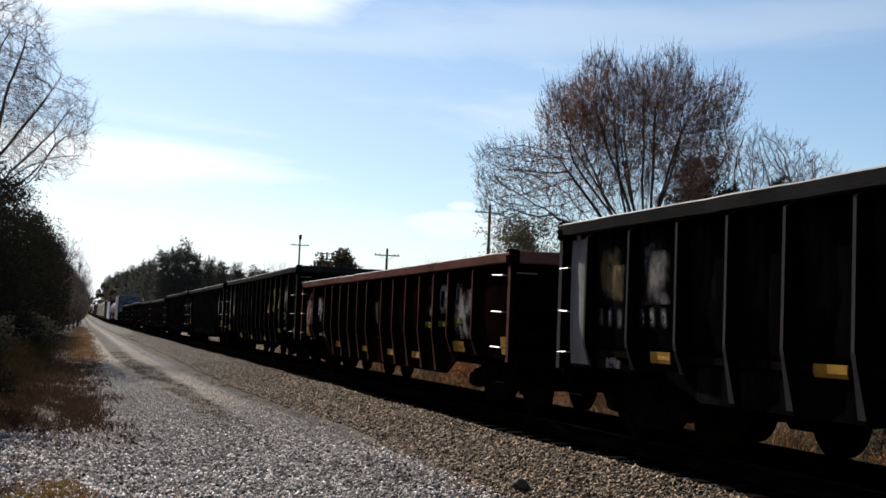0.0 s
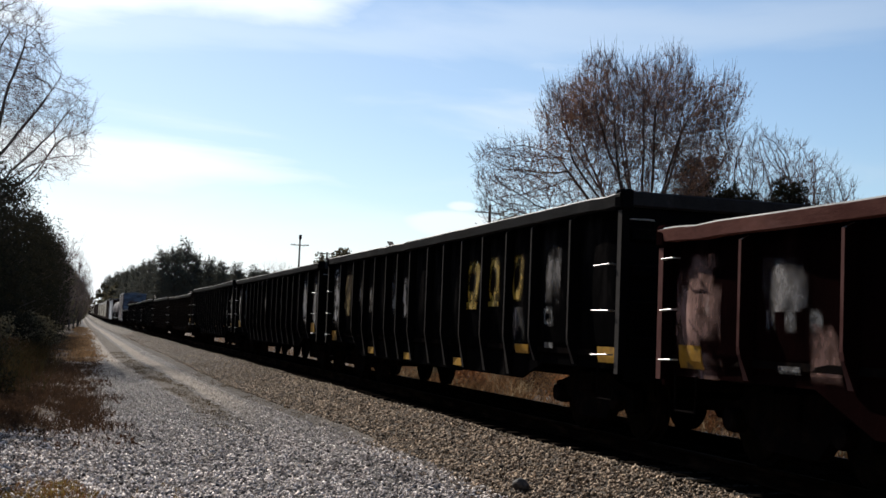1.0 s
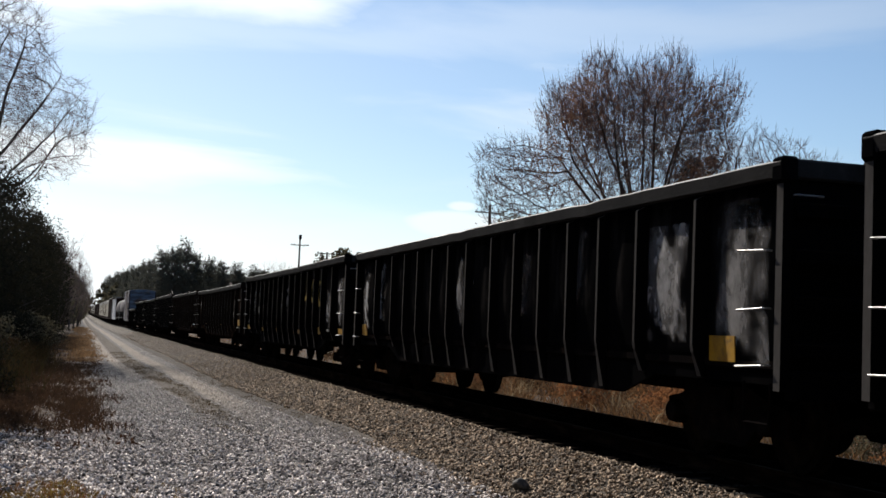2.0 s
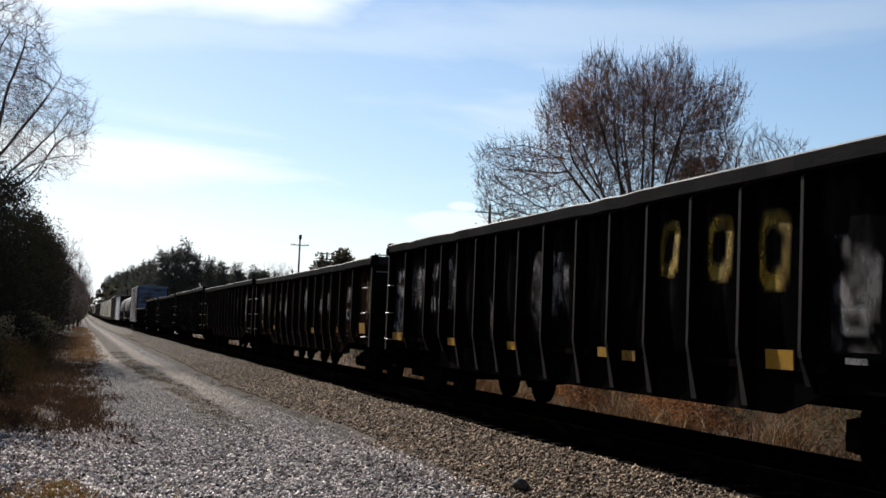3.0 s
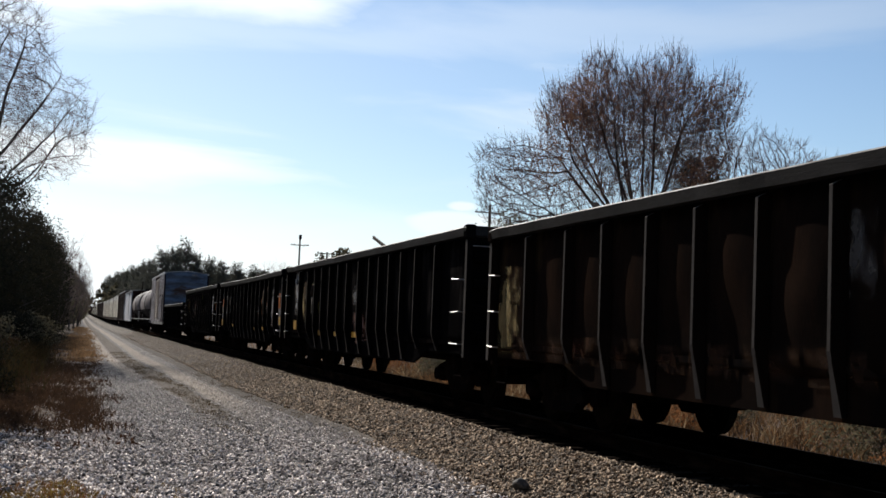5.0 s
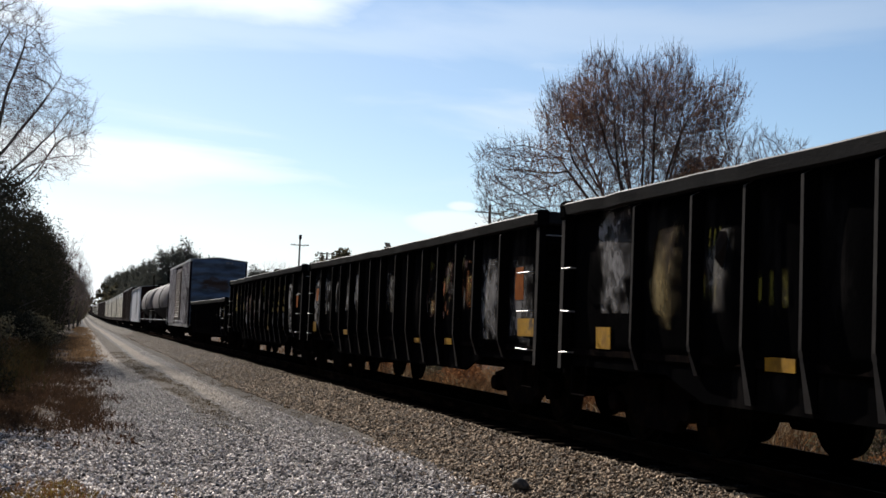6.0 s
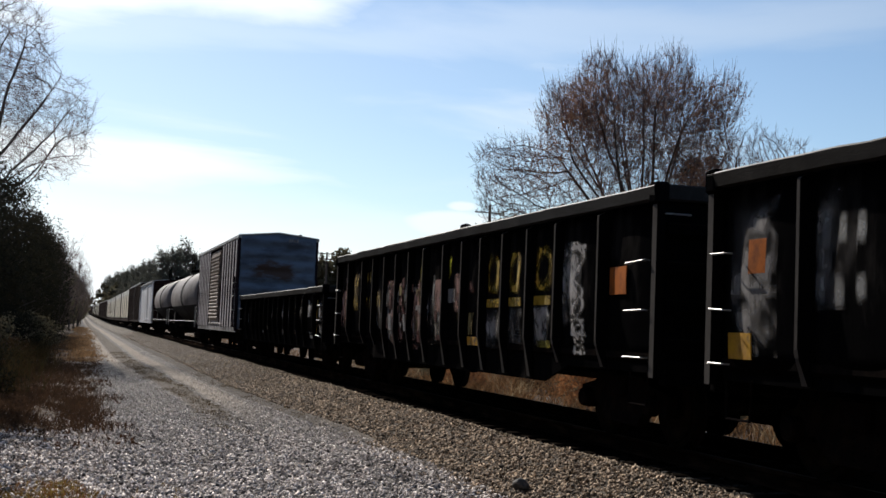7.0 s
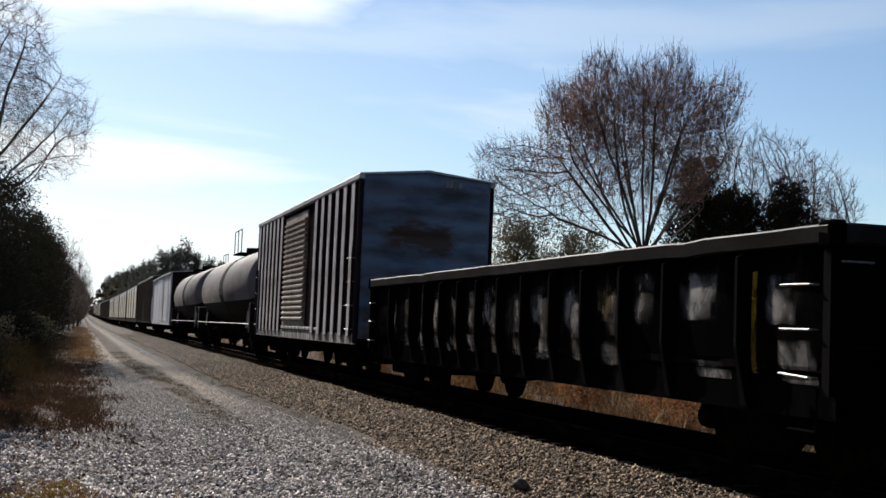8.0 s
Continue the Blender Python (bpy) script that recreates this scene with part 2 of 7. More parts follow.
POLE_WOOD = material("weathered pole timber", (0.1, 0.075, 0.06), 0.9, second=(0.055, 0.042, 0.035), scale=3, stretch=(1, 1, 0.15))
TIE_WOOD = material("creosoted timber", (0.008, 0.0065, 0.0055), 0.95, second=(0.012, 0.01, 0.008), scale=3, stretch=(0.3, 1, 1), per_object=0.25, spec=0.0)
LEAF_BROWN = leaf_material("dry brown leaves", (0.27, 0.14, 0.085), (0.2, 0.12, 0.085), 0.5)
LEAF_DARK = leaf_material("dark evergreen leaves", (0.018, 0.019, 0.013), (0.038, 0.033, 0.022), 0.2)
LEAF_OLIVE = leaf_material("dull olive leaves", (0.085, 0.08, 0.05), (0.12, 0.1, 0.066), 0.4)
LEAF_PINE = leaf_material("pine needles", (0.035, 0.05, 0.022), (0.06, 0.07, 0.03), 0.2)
# lightened towards grey to stand for haze over the far woods
LEAF_HAZY = leaf_material("grey-green woodland foliage, hazed", (0.078, 0.084, 0.07), (0.105, 0.1, 0.086), 0.35)
GRASS_DRY = leaf_material("dry golden grass", (0.24, 0.128, 0.058), (0.03, 0.021, 0.015), 0.3)
GRASS_GREEN = leaf_material("weedy green grass", (0.042, 0.04, 0.016), (0.08, 0.046, 0.022), 0.15)


# ---------- mesh helpers ----------
def mesh_of(name, verts, faces, mat, smooth=False):
    me = bpy.data.meshes.new(name)
    me.from_pydata([tuple(v) for v in verts], [], faces)
    if mat:
        me.materials.append(mat)
    if smooth:
        me.polygons.foreach_set("use_smooth", [True] * len(me.polygons))
    me.update()
    return me


def mesh_fast(name, verts, faces, mat, smooth=False):
    """verts n x 3 and faces m x k arrays into a mesh, quickly."""
    verts, faces = np.asarray(verts, np.float32), np.asarray(faces, np.int32)
    me = bpy.data.meshes.new(name)
    me.vertices.add(len(verts))
    me.vertices.foreach_set("co", verts.ravel())
    k = faces.shape[1]
    me.loops.add(faces.size)
    me.loops.foreach_set("vertex_index", faces.ravel())
    me.polygons.add(len(faces))
    me.polygons.foreach_set("loop_start", np.arange(0, faces.size, k, dtype=np.int32))
    me.polygons.foreach_set("loop_total", np.full(len(faces), k, np.int32))
    if smooth:
        me.polygons.foreach_set("use_smooth", np.ones(len(faces), bool))
    me.materials.append(mat)
    me.update(calc_edges=True)
    return me


def child(name, me, parent, at=None, label=""):
    ob = new(name, me)
    ob.parent = parent
    if at is not None:
        ob.matrix_basis = at if isinstance(at, Matrix) else Matrix.Translation(at)
    if label:
        ob["label"] = label
    return ob


def bm_mesh(name, bm, mat):
    bmesh.ops.recalc_face_normals(bm, faces=bm.faces)
    me = bpy.data.meshes.new(name)
    bm.to_mesh(me)
    bm.free()
    me.materials.append(mat)
    return me


def part(name, bm, mat, parent, label="", at=None):
    """Links a bmesh as one mesh object under a thing or a part."""
    return child(name, bm_mesh(name, bm, mat), parent, at, label)


def add_box(bm, x0, x1, y0, y1, z0, z1, bevel=0.0):
    c = bmesh.ops.create_cube(bm, size=1.0)["verts"]
    bmesh.ops.scale(bm, vec=(x1 - x0, y1 - y0, z1 - z0), verts=c)
    bmesh.ops.translate(bm, vec=((x0 + x1) / 2, (y0 + y1) / 2, (z0 + z1) / 2), verts=c)
    if bevel:
        es = list({e for v in c for e in v.link_edges})
        bmesh.ops.bevel(bm, geom=es, offset=bevel, segments=1, affect="EDGES")
    return bm


def box(x0, x1, y0, y1, z0, z1, bevel=0.0):
    return add_box(bmesh.new(), x0, x1, y0, y1, z0, z1, bevel)


def add_prism(bm, outline, axis, a0, a1):
    """Extrudes a 2D outline along an axis ('x', 'y' or 'z') from a0 to a1."""
    def place(p, a):
        return {"x": (a, p[0], p[1]), "y": (p[0], a, p[1]), "z": (p[0], p[1], a)}[axis]
    lo = [bm.verts.new(place(p, a0)) for p in outline]
    hi = [bm.verts.new(place(p, a1)) for p in outline]
    n = len(outline)
    bm.faces.new(lo)
    bm.faces.new(hi[::-1])
    for i in range(n):
        bm.faces.new((lo[i], hi[i], hi[(i + 1) % n], lo[(i + 1) % n]))
    return bm


def add_tube(bm, points, r, sides=6):
    """A round bar along points."""
    rings = []
    pts = [Vector(p) for p in points]
    for i, p in enumerate(pts):
        d = (pts[min(i + 1, len(pts) - 1)] - pts[max(i - 1, 0)]).normalized()
        u = d.orthogonal().normalized()
        w = d.cross(u)
        rr = r[i] if isinstance(r, (list, tuple)) else r
        rings.append([bm.verts.new(p + (u * math.cos(a) + w * math.sin(a)) * rr) for a in [2 * math.pi * k / sides for k in range(sides)]])
    for a, b in zip(rings, rings[1:]):
        for k in range(sides):
            bm.faces.new((a[k], a[(k + 1) % sides], b[(k + 1) % sides], b[k]))
    bm.faces.new(rings[0][::-1])
    bm.faces.new(rings[-1])
    return bm


def add_lathe(bm, profile, axis_y=True, n=24):
    """Turns a profile of (radius, along) round the x axis."""
    rings = []
    for r, a in profile:
        rings.append([bm.verts.new((a, r * math.cos(2 * math.pi * k / n), r * math.sin(2 * math.pi * k / n))) for k in range(n)])
    for a, b in zip(rings, rings[1:]):
        for k in range(n):
            bm.faces.new((a[k], b[k], b[(k + 1) % n], a[(k + 1) % n]))
    bm.faces.new(rings[0])
    bm.faces.new(rings[-1][::-1])
    return bm


# ---------- ground ----------
def ground_z(x, y):
    """Cross-section of the line: verge, gravel road, ballast bed, far ditch and field."""
    x, y = np.asarray(x, float), np.asarray(y, float)
    z = np.interp(x, [-60, -12, -6, -2.5, -1.0, 0.6, 1.3, 2.2, 3.0, 3.7, 4.3, 5.55, 5.75, 5.92, 8.75, 9.0, 10.4, 13, 40, 120],
                  [0.8, 0.6, 0.35, 0.12, 0.04, 0.0, -0.05, 0.01, -0.05, 0.0, -0.04, 0.26, 0.3, 0.26, 0.27, 0.24, -0.1, -0.2, 0.0, 0.3])
    return z + grade(y) + 0.025 * np.sin(x * 1.7 + y * 0.31) * np.sin(y * 0.47 - x * 0.6)


def ground_material():
    """Grey gravel road with a worn brown middle strip, brown ballast, dry turf beyond; edges broken by noise."""
    m = bpy.data.materials.new("gravel, ballast and dry turf")
    m.use_nodes = True
    nt = m.node_tree
    nt.nodes.clear()
    N = nt.nodes.new
    out, bs = N("ShaderNodeOutputMaterial"), N("ShaderNodeBsdfPrincipled")
    nt.links.new(bs.outputs[0], out.inputs[0])
    bs.inputs["Roughness"].default_value, bs.inputs["Specular IOR Level"].default_value = 0.95, 0.2
    co, sep = N("ShaderNodeTexCoord"), N("ShaderNodeSeparateXYZ")
    pos = co.outputs["Object"]
    nt.links.new(pos, sep.inputs[0])

    def tex(s, detail=5):
        t = N("ShaderNodeTexNoise")
        t.inputs["Scale"].default_value, t.inputs["Detail"].default_value = s, detail
        nt.links.new(pos, t.inputs["Vector"])
        return t.outputs["Fac"]

    def calc(op, a, b):
        t = N("ShaderNodeMath")
        t.operation = op
        for k, v in ((0, a), (1, b)):
            if isinstance(v, (int, float)):
                t.inputs[k].default_value = v
            else:
                nt.links.new(v, t.inputs[k])
        return t.outputs[0]

    def band(sock, lo, hi):
        r = N("ShaderNodeMapRange")
        r.interpolation_type = "SMOOTHSTEP"
        r.inputs["From Min"].default_value, r.inputs["From Max"].default_value = lo, hi
        nt.links.new(sock, r.inputs[0])
        return r.outputs[0]

    def blend(a, b, fac):
        t = N("ShaderNodeMix")
        t.data_type = "RGBA"
        for k, v in ((6, a), (7, b)):
            if isinstance(v, tuple):
                t.inputs[k].default_value = (*v, 1)
            else:
                nt.links.new(v, t.inputs[k])
        nt.links.new(fac, t.inputs[0])
        return t.outputs[2]

    wob = calc("MULTIPLY", calc("SUBTRACT", tex(0.7), 0.5), 1.6)
    x = calc("ADD", sep.outputs["X"], wob)
    xs = calc("ADD", sep.outputs["X"], calc("MULTIPLY", calc("SUBTRACT", tex(1.6), 0.5), 0.26))
    y = sep.outputs["Y"]
    stones = N("ShaderNodeTexVoronoi")
    stones.inputs["Scale"].default_value = 26
    nt.links.new(pos, stones.inputs["Vector"])
    sv = N("ShaderNodeSeparateColor")
    nt.links.new(stones.outputs["Color"], sv.inputs[0])
    shade = sv.outputs[0]
    gravel = blend((0.072, 0.065, 0.06), (0.155, 0.139, 0.128), shade)
    pale = blend((0.17, 0.142, 0.115), (0.28, 0.232, 0.188), shade)
    dirt = blend((0.04, 0.029, 0.02), (0.085, 0.06, 0.041), shade)
    ballast = blend((0.04, 0.031, 0.024), (0.12, 0.094, 0.07), shade)
    bed_dark = blend((0.006, 0.005, 0.004), (0.013, 0.011, 0.009), shade)
    turf = blend((0.035, 0.02, 0.011), (0.095, 0.052, 0.026), tex(3.0, 6))
    litter = blend((0.03, 0.022, 0.013), (0.06, 0.04, 0.022), tex(5.0, 6))
    # two pale wheel tracks with a brown strip between them; they drift to the left further up the road
    clamp = calc("SUBTRACT", calc("MINIMUM", calc("MAXIMUM", y, 25.0), 55.0), 30.0)
    xd = calc("ADD", xs, calc("MULTIPLY", clamp, 0.022))
    xr = calc("ADD", xs, calc("MULTIPLY", clamp, 0.018))
    strip = calc("MULTIPLY", band(xd, 2.02, 2.16), calc("SUBTRACT", 1.0, band(xd, 2.68, 2.84)))
    col = blend(gravel, dirt, calc("MULTIPLY", strip, band(y, 18.5, 25)))
    right = calc("MULTIPLY", band(xr, 2.82, 2.98), calc("SUBTRACT", 1.0, band(xr, 3.38, 3.6)))
    left = calc("MULTIPLY", calc("MULTIPLY", band(xd, 1.55, 1.75), calc("SUBTRACT", 1.0, band(xd, 2.0, 2.12))), band(y, 33, 42))
    col = blend(col, pale, calc("MAXIMUM", calc("MULTIPLY", right, band(y, 19, 29)), left))
    col = blend(turf, col, band(x, 0.0, 0.8))
    col = blend(litter, col, band(x, -2.6, -1.4))
    # soil at the toe of the ballast, then the ballast bed
    xt = calc("ADD", xs, calc("MULTIPLY", calc("SUBTRACT", calc("MINIMUM", calc("MAXIMUM", y, 20.0), 32.0), 28.0), 0.04))
    soil = blend((0.022, 0.015, 0.01), (0.05, 0.034, 0.023), shade)
    col = blend(col, soil, calc("MULTIPLY", calc("MULTIPLY", band(xt, 3.6, 3.74), calc("SUBTRACT", 1.0, band(xt, 4.12, 4.26))), band(y, 17.0, 21.0)))
    col = blend(col, ballast, calc("MAXIMUM", band(xs, 4.25, 4.5), band(xt, 4.1, 4.3)))
    # the darkness under the train is put into the bed's colour
    col = blend(col, bed_dark, calc("MULTIPLY", band(xs, 5.75, 5.95), calc("SUBTRACT", 1.0, band(xs, 8.6, 9.2))))
    col = blend(col, turf, band(x, 10.0, 10.8))
    broad = N("ShaderNodeMapRange")
    broad.inputs["From Min"].default_value, broad.inputs["From Max"].default_value = 0.3, 0.7
    broad.inputs["To Min"].default_value, broad.inputs["To Max"].default_value = 0.7, 1.2
    nt.links.new(tex(1.1, 8), broad.inputs[0])
    fine = N("ShaderNodeMapRange")
    fine.inputs["To Min"].default_value, fine.inputs["To Max"].default_value = 0.65, 1.35
    nt.links.new(tex(45.0, 3), fine.inputs[0])
    hs = N("ShaderNodeHueSaturation")
    nt.links.new(col, hs.inputs["Color"])
    nt.links.new(calc("MULTIPLY", fine.outputs[0], broad.outputs[0]), hs.inputs["Value"])
    nt.links.new(hs.outputs[0], bs.inputs["Base Color"])
    bp = N("ShaderNodeBump")
    bp.inputs["Strength"].default_value, bp.inputs["Distance"].default_value = 0.9, 0.03
    nt.links.new(stones.outputs["Distance"], bp.inputs["Height"])
    bp.invert = True
    nt.links.new(bp.outputs[0], bs.inputs["Normal"])
    return m


def spread(pieces):
    return np.unique(np.concatenate([np.arange(a, b + 1e-6, s) for a, b, s in pieces]).round(4))


def make_ground():
    xs = spread([(-4000, -1000, 600), (-1000, -100, 100), (-100, -12, 8), (-12, -3, 0.5), (-3, 11, 0.14), (11, 20, 0.6), (20, 100, 8), (100, 1000, 100), (1000, 4000, 600)])
    ys = spread([(-400, -40, 60), (-40, 6, 4), (6, 40, 0.3), (40, 120, 1.0), (120, 400, 8), (400, 1200, 100), (1200, 4400, 800)])
    X, Y = np.meshgrid(xs, ys, indexing="ij")
    Z = ground_z(X, Y)
    nx, ny = len(xs), len(ys)
    idx = np.arange(nx * ny).reshape(nx, ny)
    f = np.stack([idx[:-1, :-1], idx[1:, :-1], idx[1:, 1:], idx[:-1, 1:]], -1).reshape(-1, 4)
    ob = new("ground", mesh_fast("ground", np.stack([X, Y, Z], -1).reshape(-1, 3), f, ground_material(), True))
    tagged(ob, "flat ground with grey gravel road, ballast bed and dry turf", "ground", kind="structure")


make_ground()

STONE = np.array([[1, 0, 0], [-1, 0, 0], [0, 1, 0], [0, -1, 0], [0, 0, 1], [0, 0, -1]], float)
STONE_F = np.array([[0, 2, 4], [2, 1, 4], [1, 3, 4], [3, 0, 4], [2, 0, 5], [1, 2, 5], [3, 1, 5], [0, 3, 5]])


def stones(name, label, mat, xy, size, rng, lift=0.25):
    """Loose broken stones on the ground, each an uneven eight-sided lump, as one mesh."""
    n = len(xy)
    s = size[:, None] * rng.uniform(0.55, 1.25, (n, 3)) * np.array([1, 1, 0.75])
    v = STONE[None] * (s[:, None, :] / 2) + rng.normal(0, 0.16, (n, 6, 3)) * size[:, None, None]
    a, b = rng.uniform(0, 6.28, n), rng.normal(0, 0.7, n)
    ca, sa, cb, sb = np.cos(a)[:, None], np.sin(a)[:, None], np.cos(b)[:, None], np.sin(b)[:, None]
    x, y, z = v[..., 0], v[..., 1], v[..., 2]
    y, z = y * cb - z * sb, y * sb + z * cb
    x, y = x * ca - y * sa, x * sa + y * ca
    base = ground_z(xy[:, 0], xy[:, 1]) + size * lift
    v = np.stack([x + xy[:, :1], y + xy[:, 1:], z + base[:, None]], -1).reshape(-1, 3)
    f = (STONE_F[None] + (np.arange(n) * 6)[:, None, None]).reshape(-1, 3)
    ob = new(name, mesh_fast(name, v, f, mat))
    return tagged(ob, label, "gravel", kind="stuff")


def scatter(rng, x0, x1, y0, y1, per, fall=0.0):
    """Places in a strip, thinning with distance as 1 / (1 + fall * (y - y0))."""
    n = int((x1 - x0) * (y1 - y0) * per)
    p = np.stack([rng.uniform(x0, x1, n), rng.uniform(y0, y1, n)], -1)
    return p[rng.uniform(0, 1, n) < 1 / (1 + fall * (p[:, 1] - y0))]


def make_stones():
    rng = np.random.default_rng(5)
    grey = material("broken grey limestone", (0.53, 0.475, 0.445), 0.9, second=(0.3, 0.262, 0.246), scale=8, fine=60, island=0.85, spec=0.1, third=(0.24, 0.212, 0.2), third_scale=0.9, third_at=0.56, stretch=(1, 0.35, 1))
    brown = material("broken brown granite ballast", (0.28, 0.208, 0.146), 0.9, second=(0.1, 0.076, 0.056), scale=8, fine=60, island=0.85, spec=0.2)
    xy = scatter(rng, -1.6, 4.4, 10.5, 75, 560, 0.045)
    edge = np.interp(xy[:, 1], [17.6, 19.5, 26, 40, 50], [-1.6, -0.2, 0.35, 0.5, 0.3]) + 0.3 * np.sin(xy[:, 1] * 0.8) + 0.2 * np.sin(xy[:, 1] * 2.1)
    keep = (xy[:, 0] > edge + rng.normal(0, 0.22, len(xy))) | (rng.uniform(0, 1, len(xy)) < 0.06)
    wob = 0.05 * np.sin(xy[:, 1] * 0.9) + 0.04 * np.sin(xy[:, 1] * 2.3)
    drift = np.clip(xy[:, 1], 25, 55) - 30
    xd, xr = xy[:, 0] + wob + 0.022 * drift, xy[:, 0] + wob + 0.018 * drift
    xt = xy[:, 0] + wob + 0.04 * (np.clip(xy[:, 1], 20, 32) - 28)
    luck = rng.uniform(0, 1, len(xy))
    keep &= ~((abs(xd - 2.42) < 0.38) & (luck < 0.97 * np.clip((xy[:, 1] - 18.5) / 6, 0, 1)))
    keep &= ~((abs(xr - 3.2) < 0.3) & (luck < 0.75 * np.clip((xy[:, 1] - 19) / 10, 0, 1)))
    keep &= ~((abs(xd - 1.85) < 0.22) & (luck < 0.85 * np.clip((xy[:, 1] - 33) / 9, 0, 1)))
    keep &= ~((xt > 3.66) & (luck < 0.97 * np.clip((xy[:, 1] - 17) / 5, 0, 1)))
    near = (abs(xr - 3.2) < 0.32) & (xy[:, 1] < 60) & (xy[:, 1] > 17)
    pale = material("crushed pale limestone chips", (0.46, 0.42, 0.39), 0.9, second=(0.3, 0.265, 0.245), scale=8, fine=60, island=0.5, spec=0.1)
    worn = xy[near] + rng.normal(0, 0.08, (near.sum(), 2))
    stones("track_chips", "fine pale limestone chips in the worn wheel tracks", pale, worn, rng.uniform(0.012, 0.032, len(worn)) * np.clip(15 / worn[:, 1], 0.25, 1), rng)
    xy = xy[keep]
    stones("road_gravel", "loose broken grey limestone gravel on the road", grey, xy, rng.uniform(0.022, 0.058, len(xy)) * np.clip(15 / xy[:, 1], 0.22, 1), rng)
    xy = scatter(rng, 3.9, 5.9, 7.5, 130, 900, 0.06)
    xy = xy[(xy[:, 0] > np.interp(xy[:, 1], [18, 30], [4.35, 3.95]) + 0.08 * np.sin(xy[:, 1] * 1.3)) | (rng.uniform(0, 1, len(xy)) < 0.15)]
    xy = xy[~((xy[:, 0] + 0.04 * (np.clip(xy[:, 1], 20, 32) - 28) < 4.15) & (xy[:, 1] > 18))]
    stones("ballast", "coarse brown crushed-stone ballast banked against the track", brown, xy, rng.uniform(0.024, 0.06, len(xy)) * np.clip(30 / xy[:, 1], 0.5, 1), rng)
    # stones under the train, coloured near-black like the bed
    bed_dark = material("near-black ballast", (0.009, 0.0075, 0.0065), 0.95, second=(0.005, 0.0045, 0.004), scale=8, island=0.4, spec=0.0)
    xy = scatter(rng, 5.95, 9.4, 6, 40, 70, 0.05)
    stones("ballast", "near-black crushed stone between the sleepers", bed_dark, xy, rng.uniform(0.035, 0.07, len(xy)), rng, 0.1)


make_stones()


def make_track():
    track = tagged(new("railway_track"), "single railway track of steel rails on creosoted timber sleepers", "railway track", kind="structure")
    track.location = (TRACK, 0, 0)
    head = [(-0.068, 0.0), (0.068, 0.0), (0.068, 0.012), (0.012, 0.03), (0.01, 0.125), (0.034, 0.138), (0.036, 0.165), (0.026, 0.178), (-0.026, 0.178), (-0.036, 0.165), (-0.034, 0.138), (-0.01, 0.125), (-0.012, 0.03), (-0.068, 0.012)]
    steel = material("brown rusted rail steel", (0.011, 0.008, 0.006), 0.9, 0.0, spec=0.0, second=(0.04, 0.025, 0.018), scale=6, stretch=(1, 0.2, 1))
    ys = [-60.0, 150.0, 235.0] + [235.0 + 40 * k for k in range(1, 25)]

    def run(outline):
        """An outline carried along the line, up the grade."""
        bm = bmesh.new()
        rings = [[bm.verts.new((p[0], y, p[1] + float(grade(y)))) for p in outline] for y in ys]
        n = len(outline)
        for r0, r1 in zip(rings, rings[1:]):
            for k in range(n):
                bm.faces.new((r0[k], r1[k], r1[(k + 1) % n], r0[(k + 1) % n]))
        bm.faces.new(rings[0])
        bm.faces.new(rings[-1][::-1])
        return bm
    for side in (-0.755, 0.755):
        rail = part("rail", run([(p[0] + side, p[1] + RAIL - 0.178) for p in head]), steel, track)
        part("railhead", run([(side - 0.024, RAIL + 0.001), (side + 0.024, RAIL + 0.001), (side + 0.024, RAIL - 0.002), (side - 0.024, RAIL - 0.002)]), TREAD, rail, "dark worn running band of the rail")
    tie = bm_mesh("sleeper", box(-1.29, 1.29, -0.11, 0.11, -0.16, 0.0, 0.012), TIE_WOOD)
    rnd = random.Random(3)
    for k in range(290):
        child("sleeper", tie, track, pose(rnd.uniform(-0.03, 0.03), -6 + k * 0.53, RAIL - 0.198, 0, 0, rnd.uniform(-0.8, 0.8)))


make_track()


# ---------- the train ----------
MOVING = []     # (thing, x, y at the start, z): all run along the track at SPEED
WHEELS = []     # wheelsets, with their place on their truck
WR = 0.457      # wheel radius
AXLE = 0.89


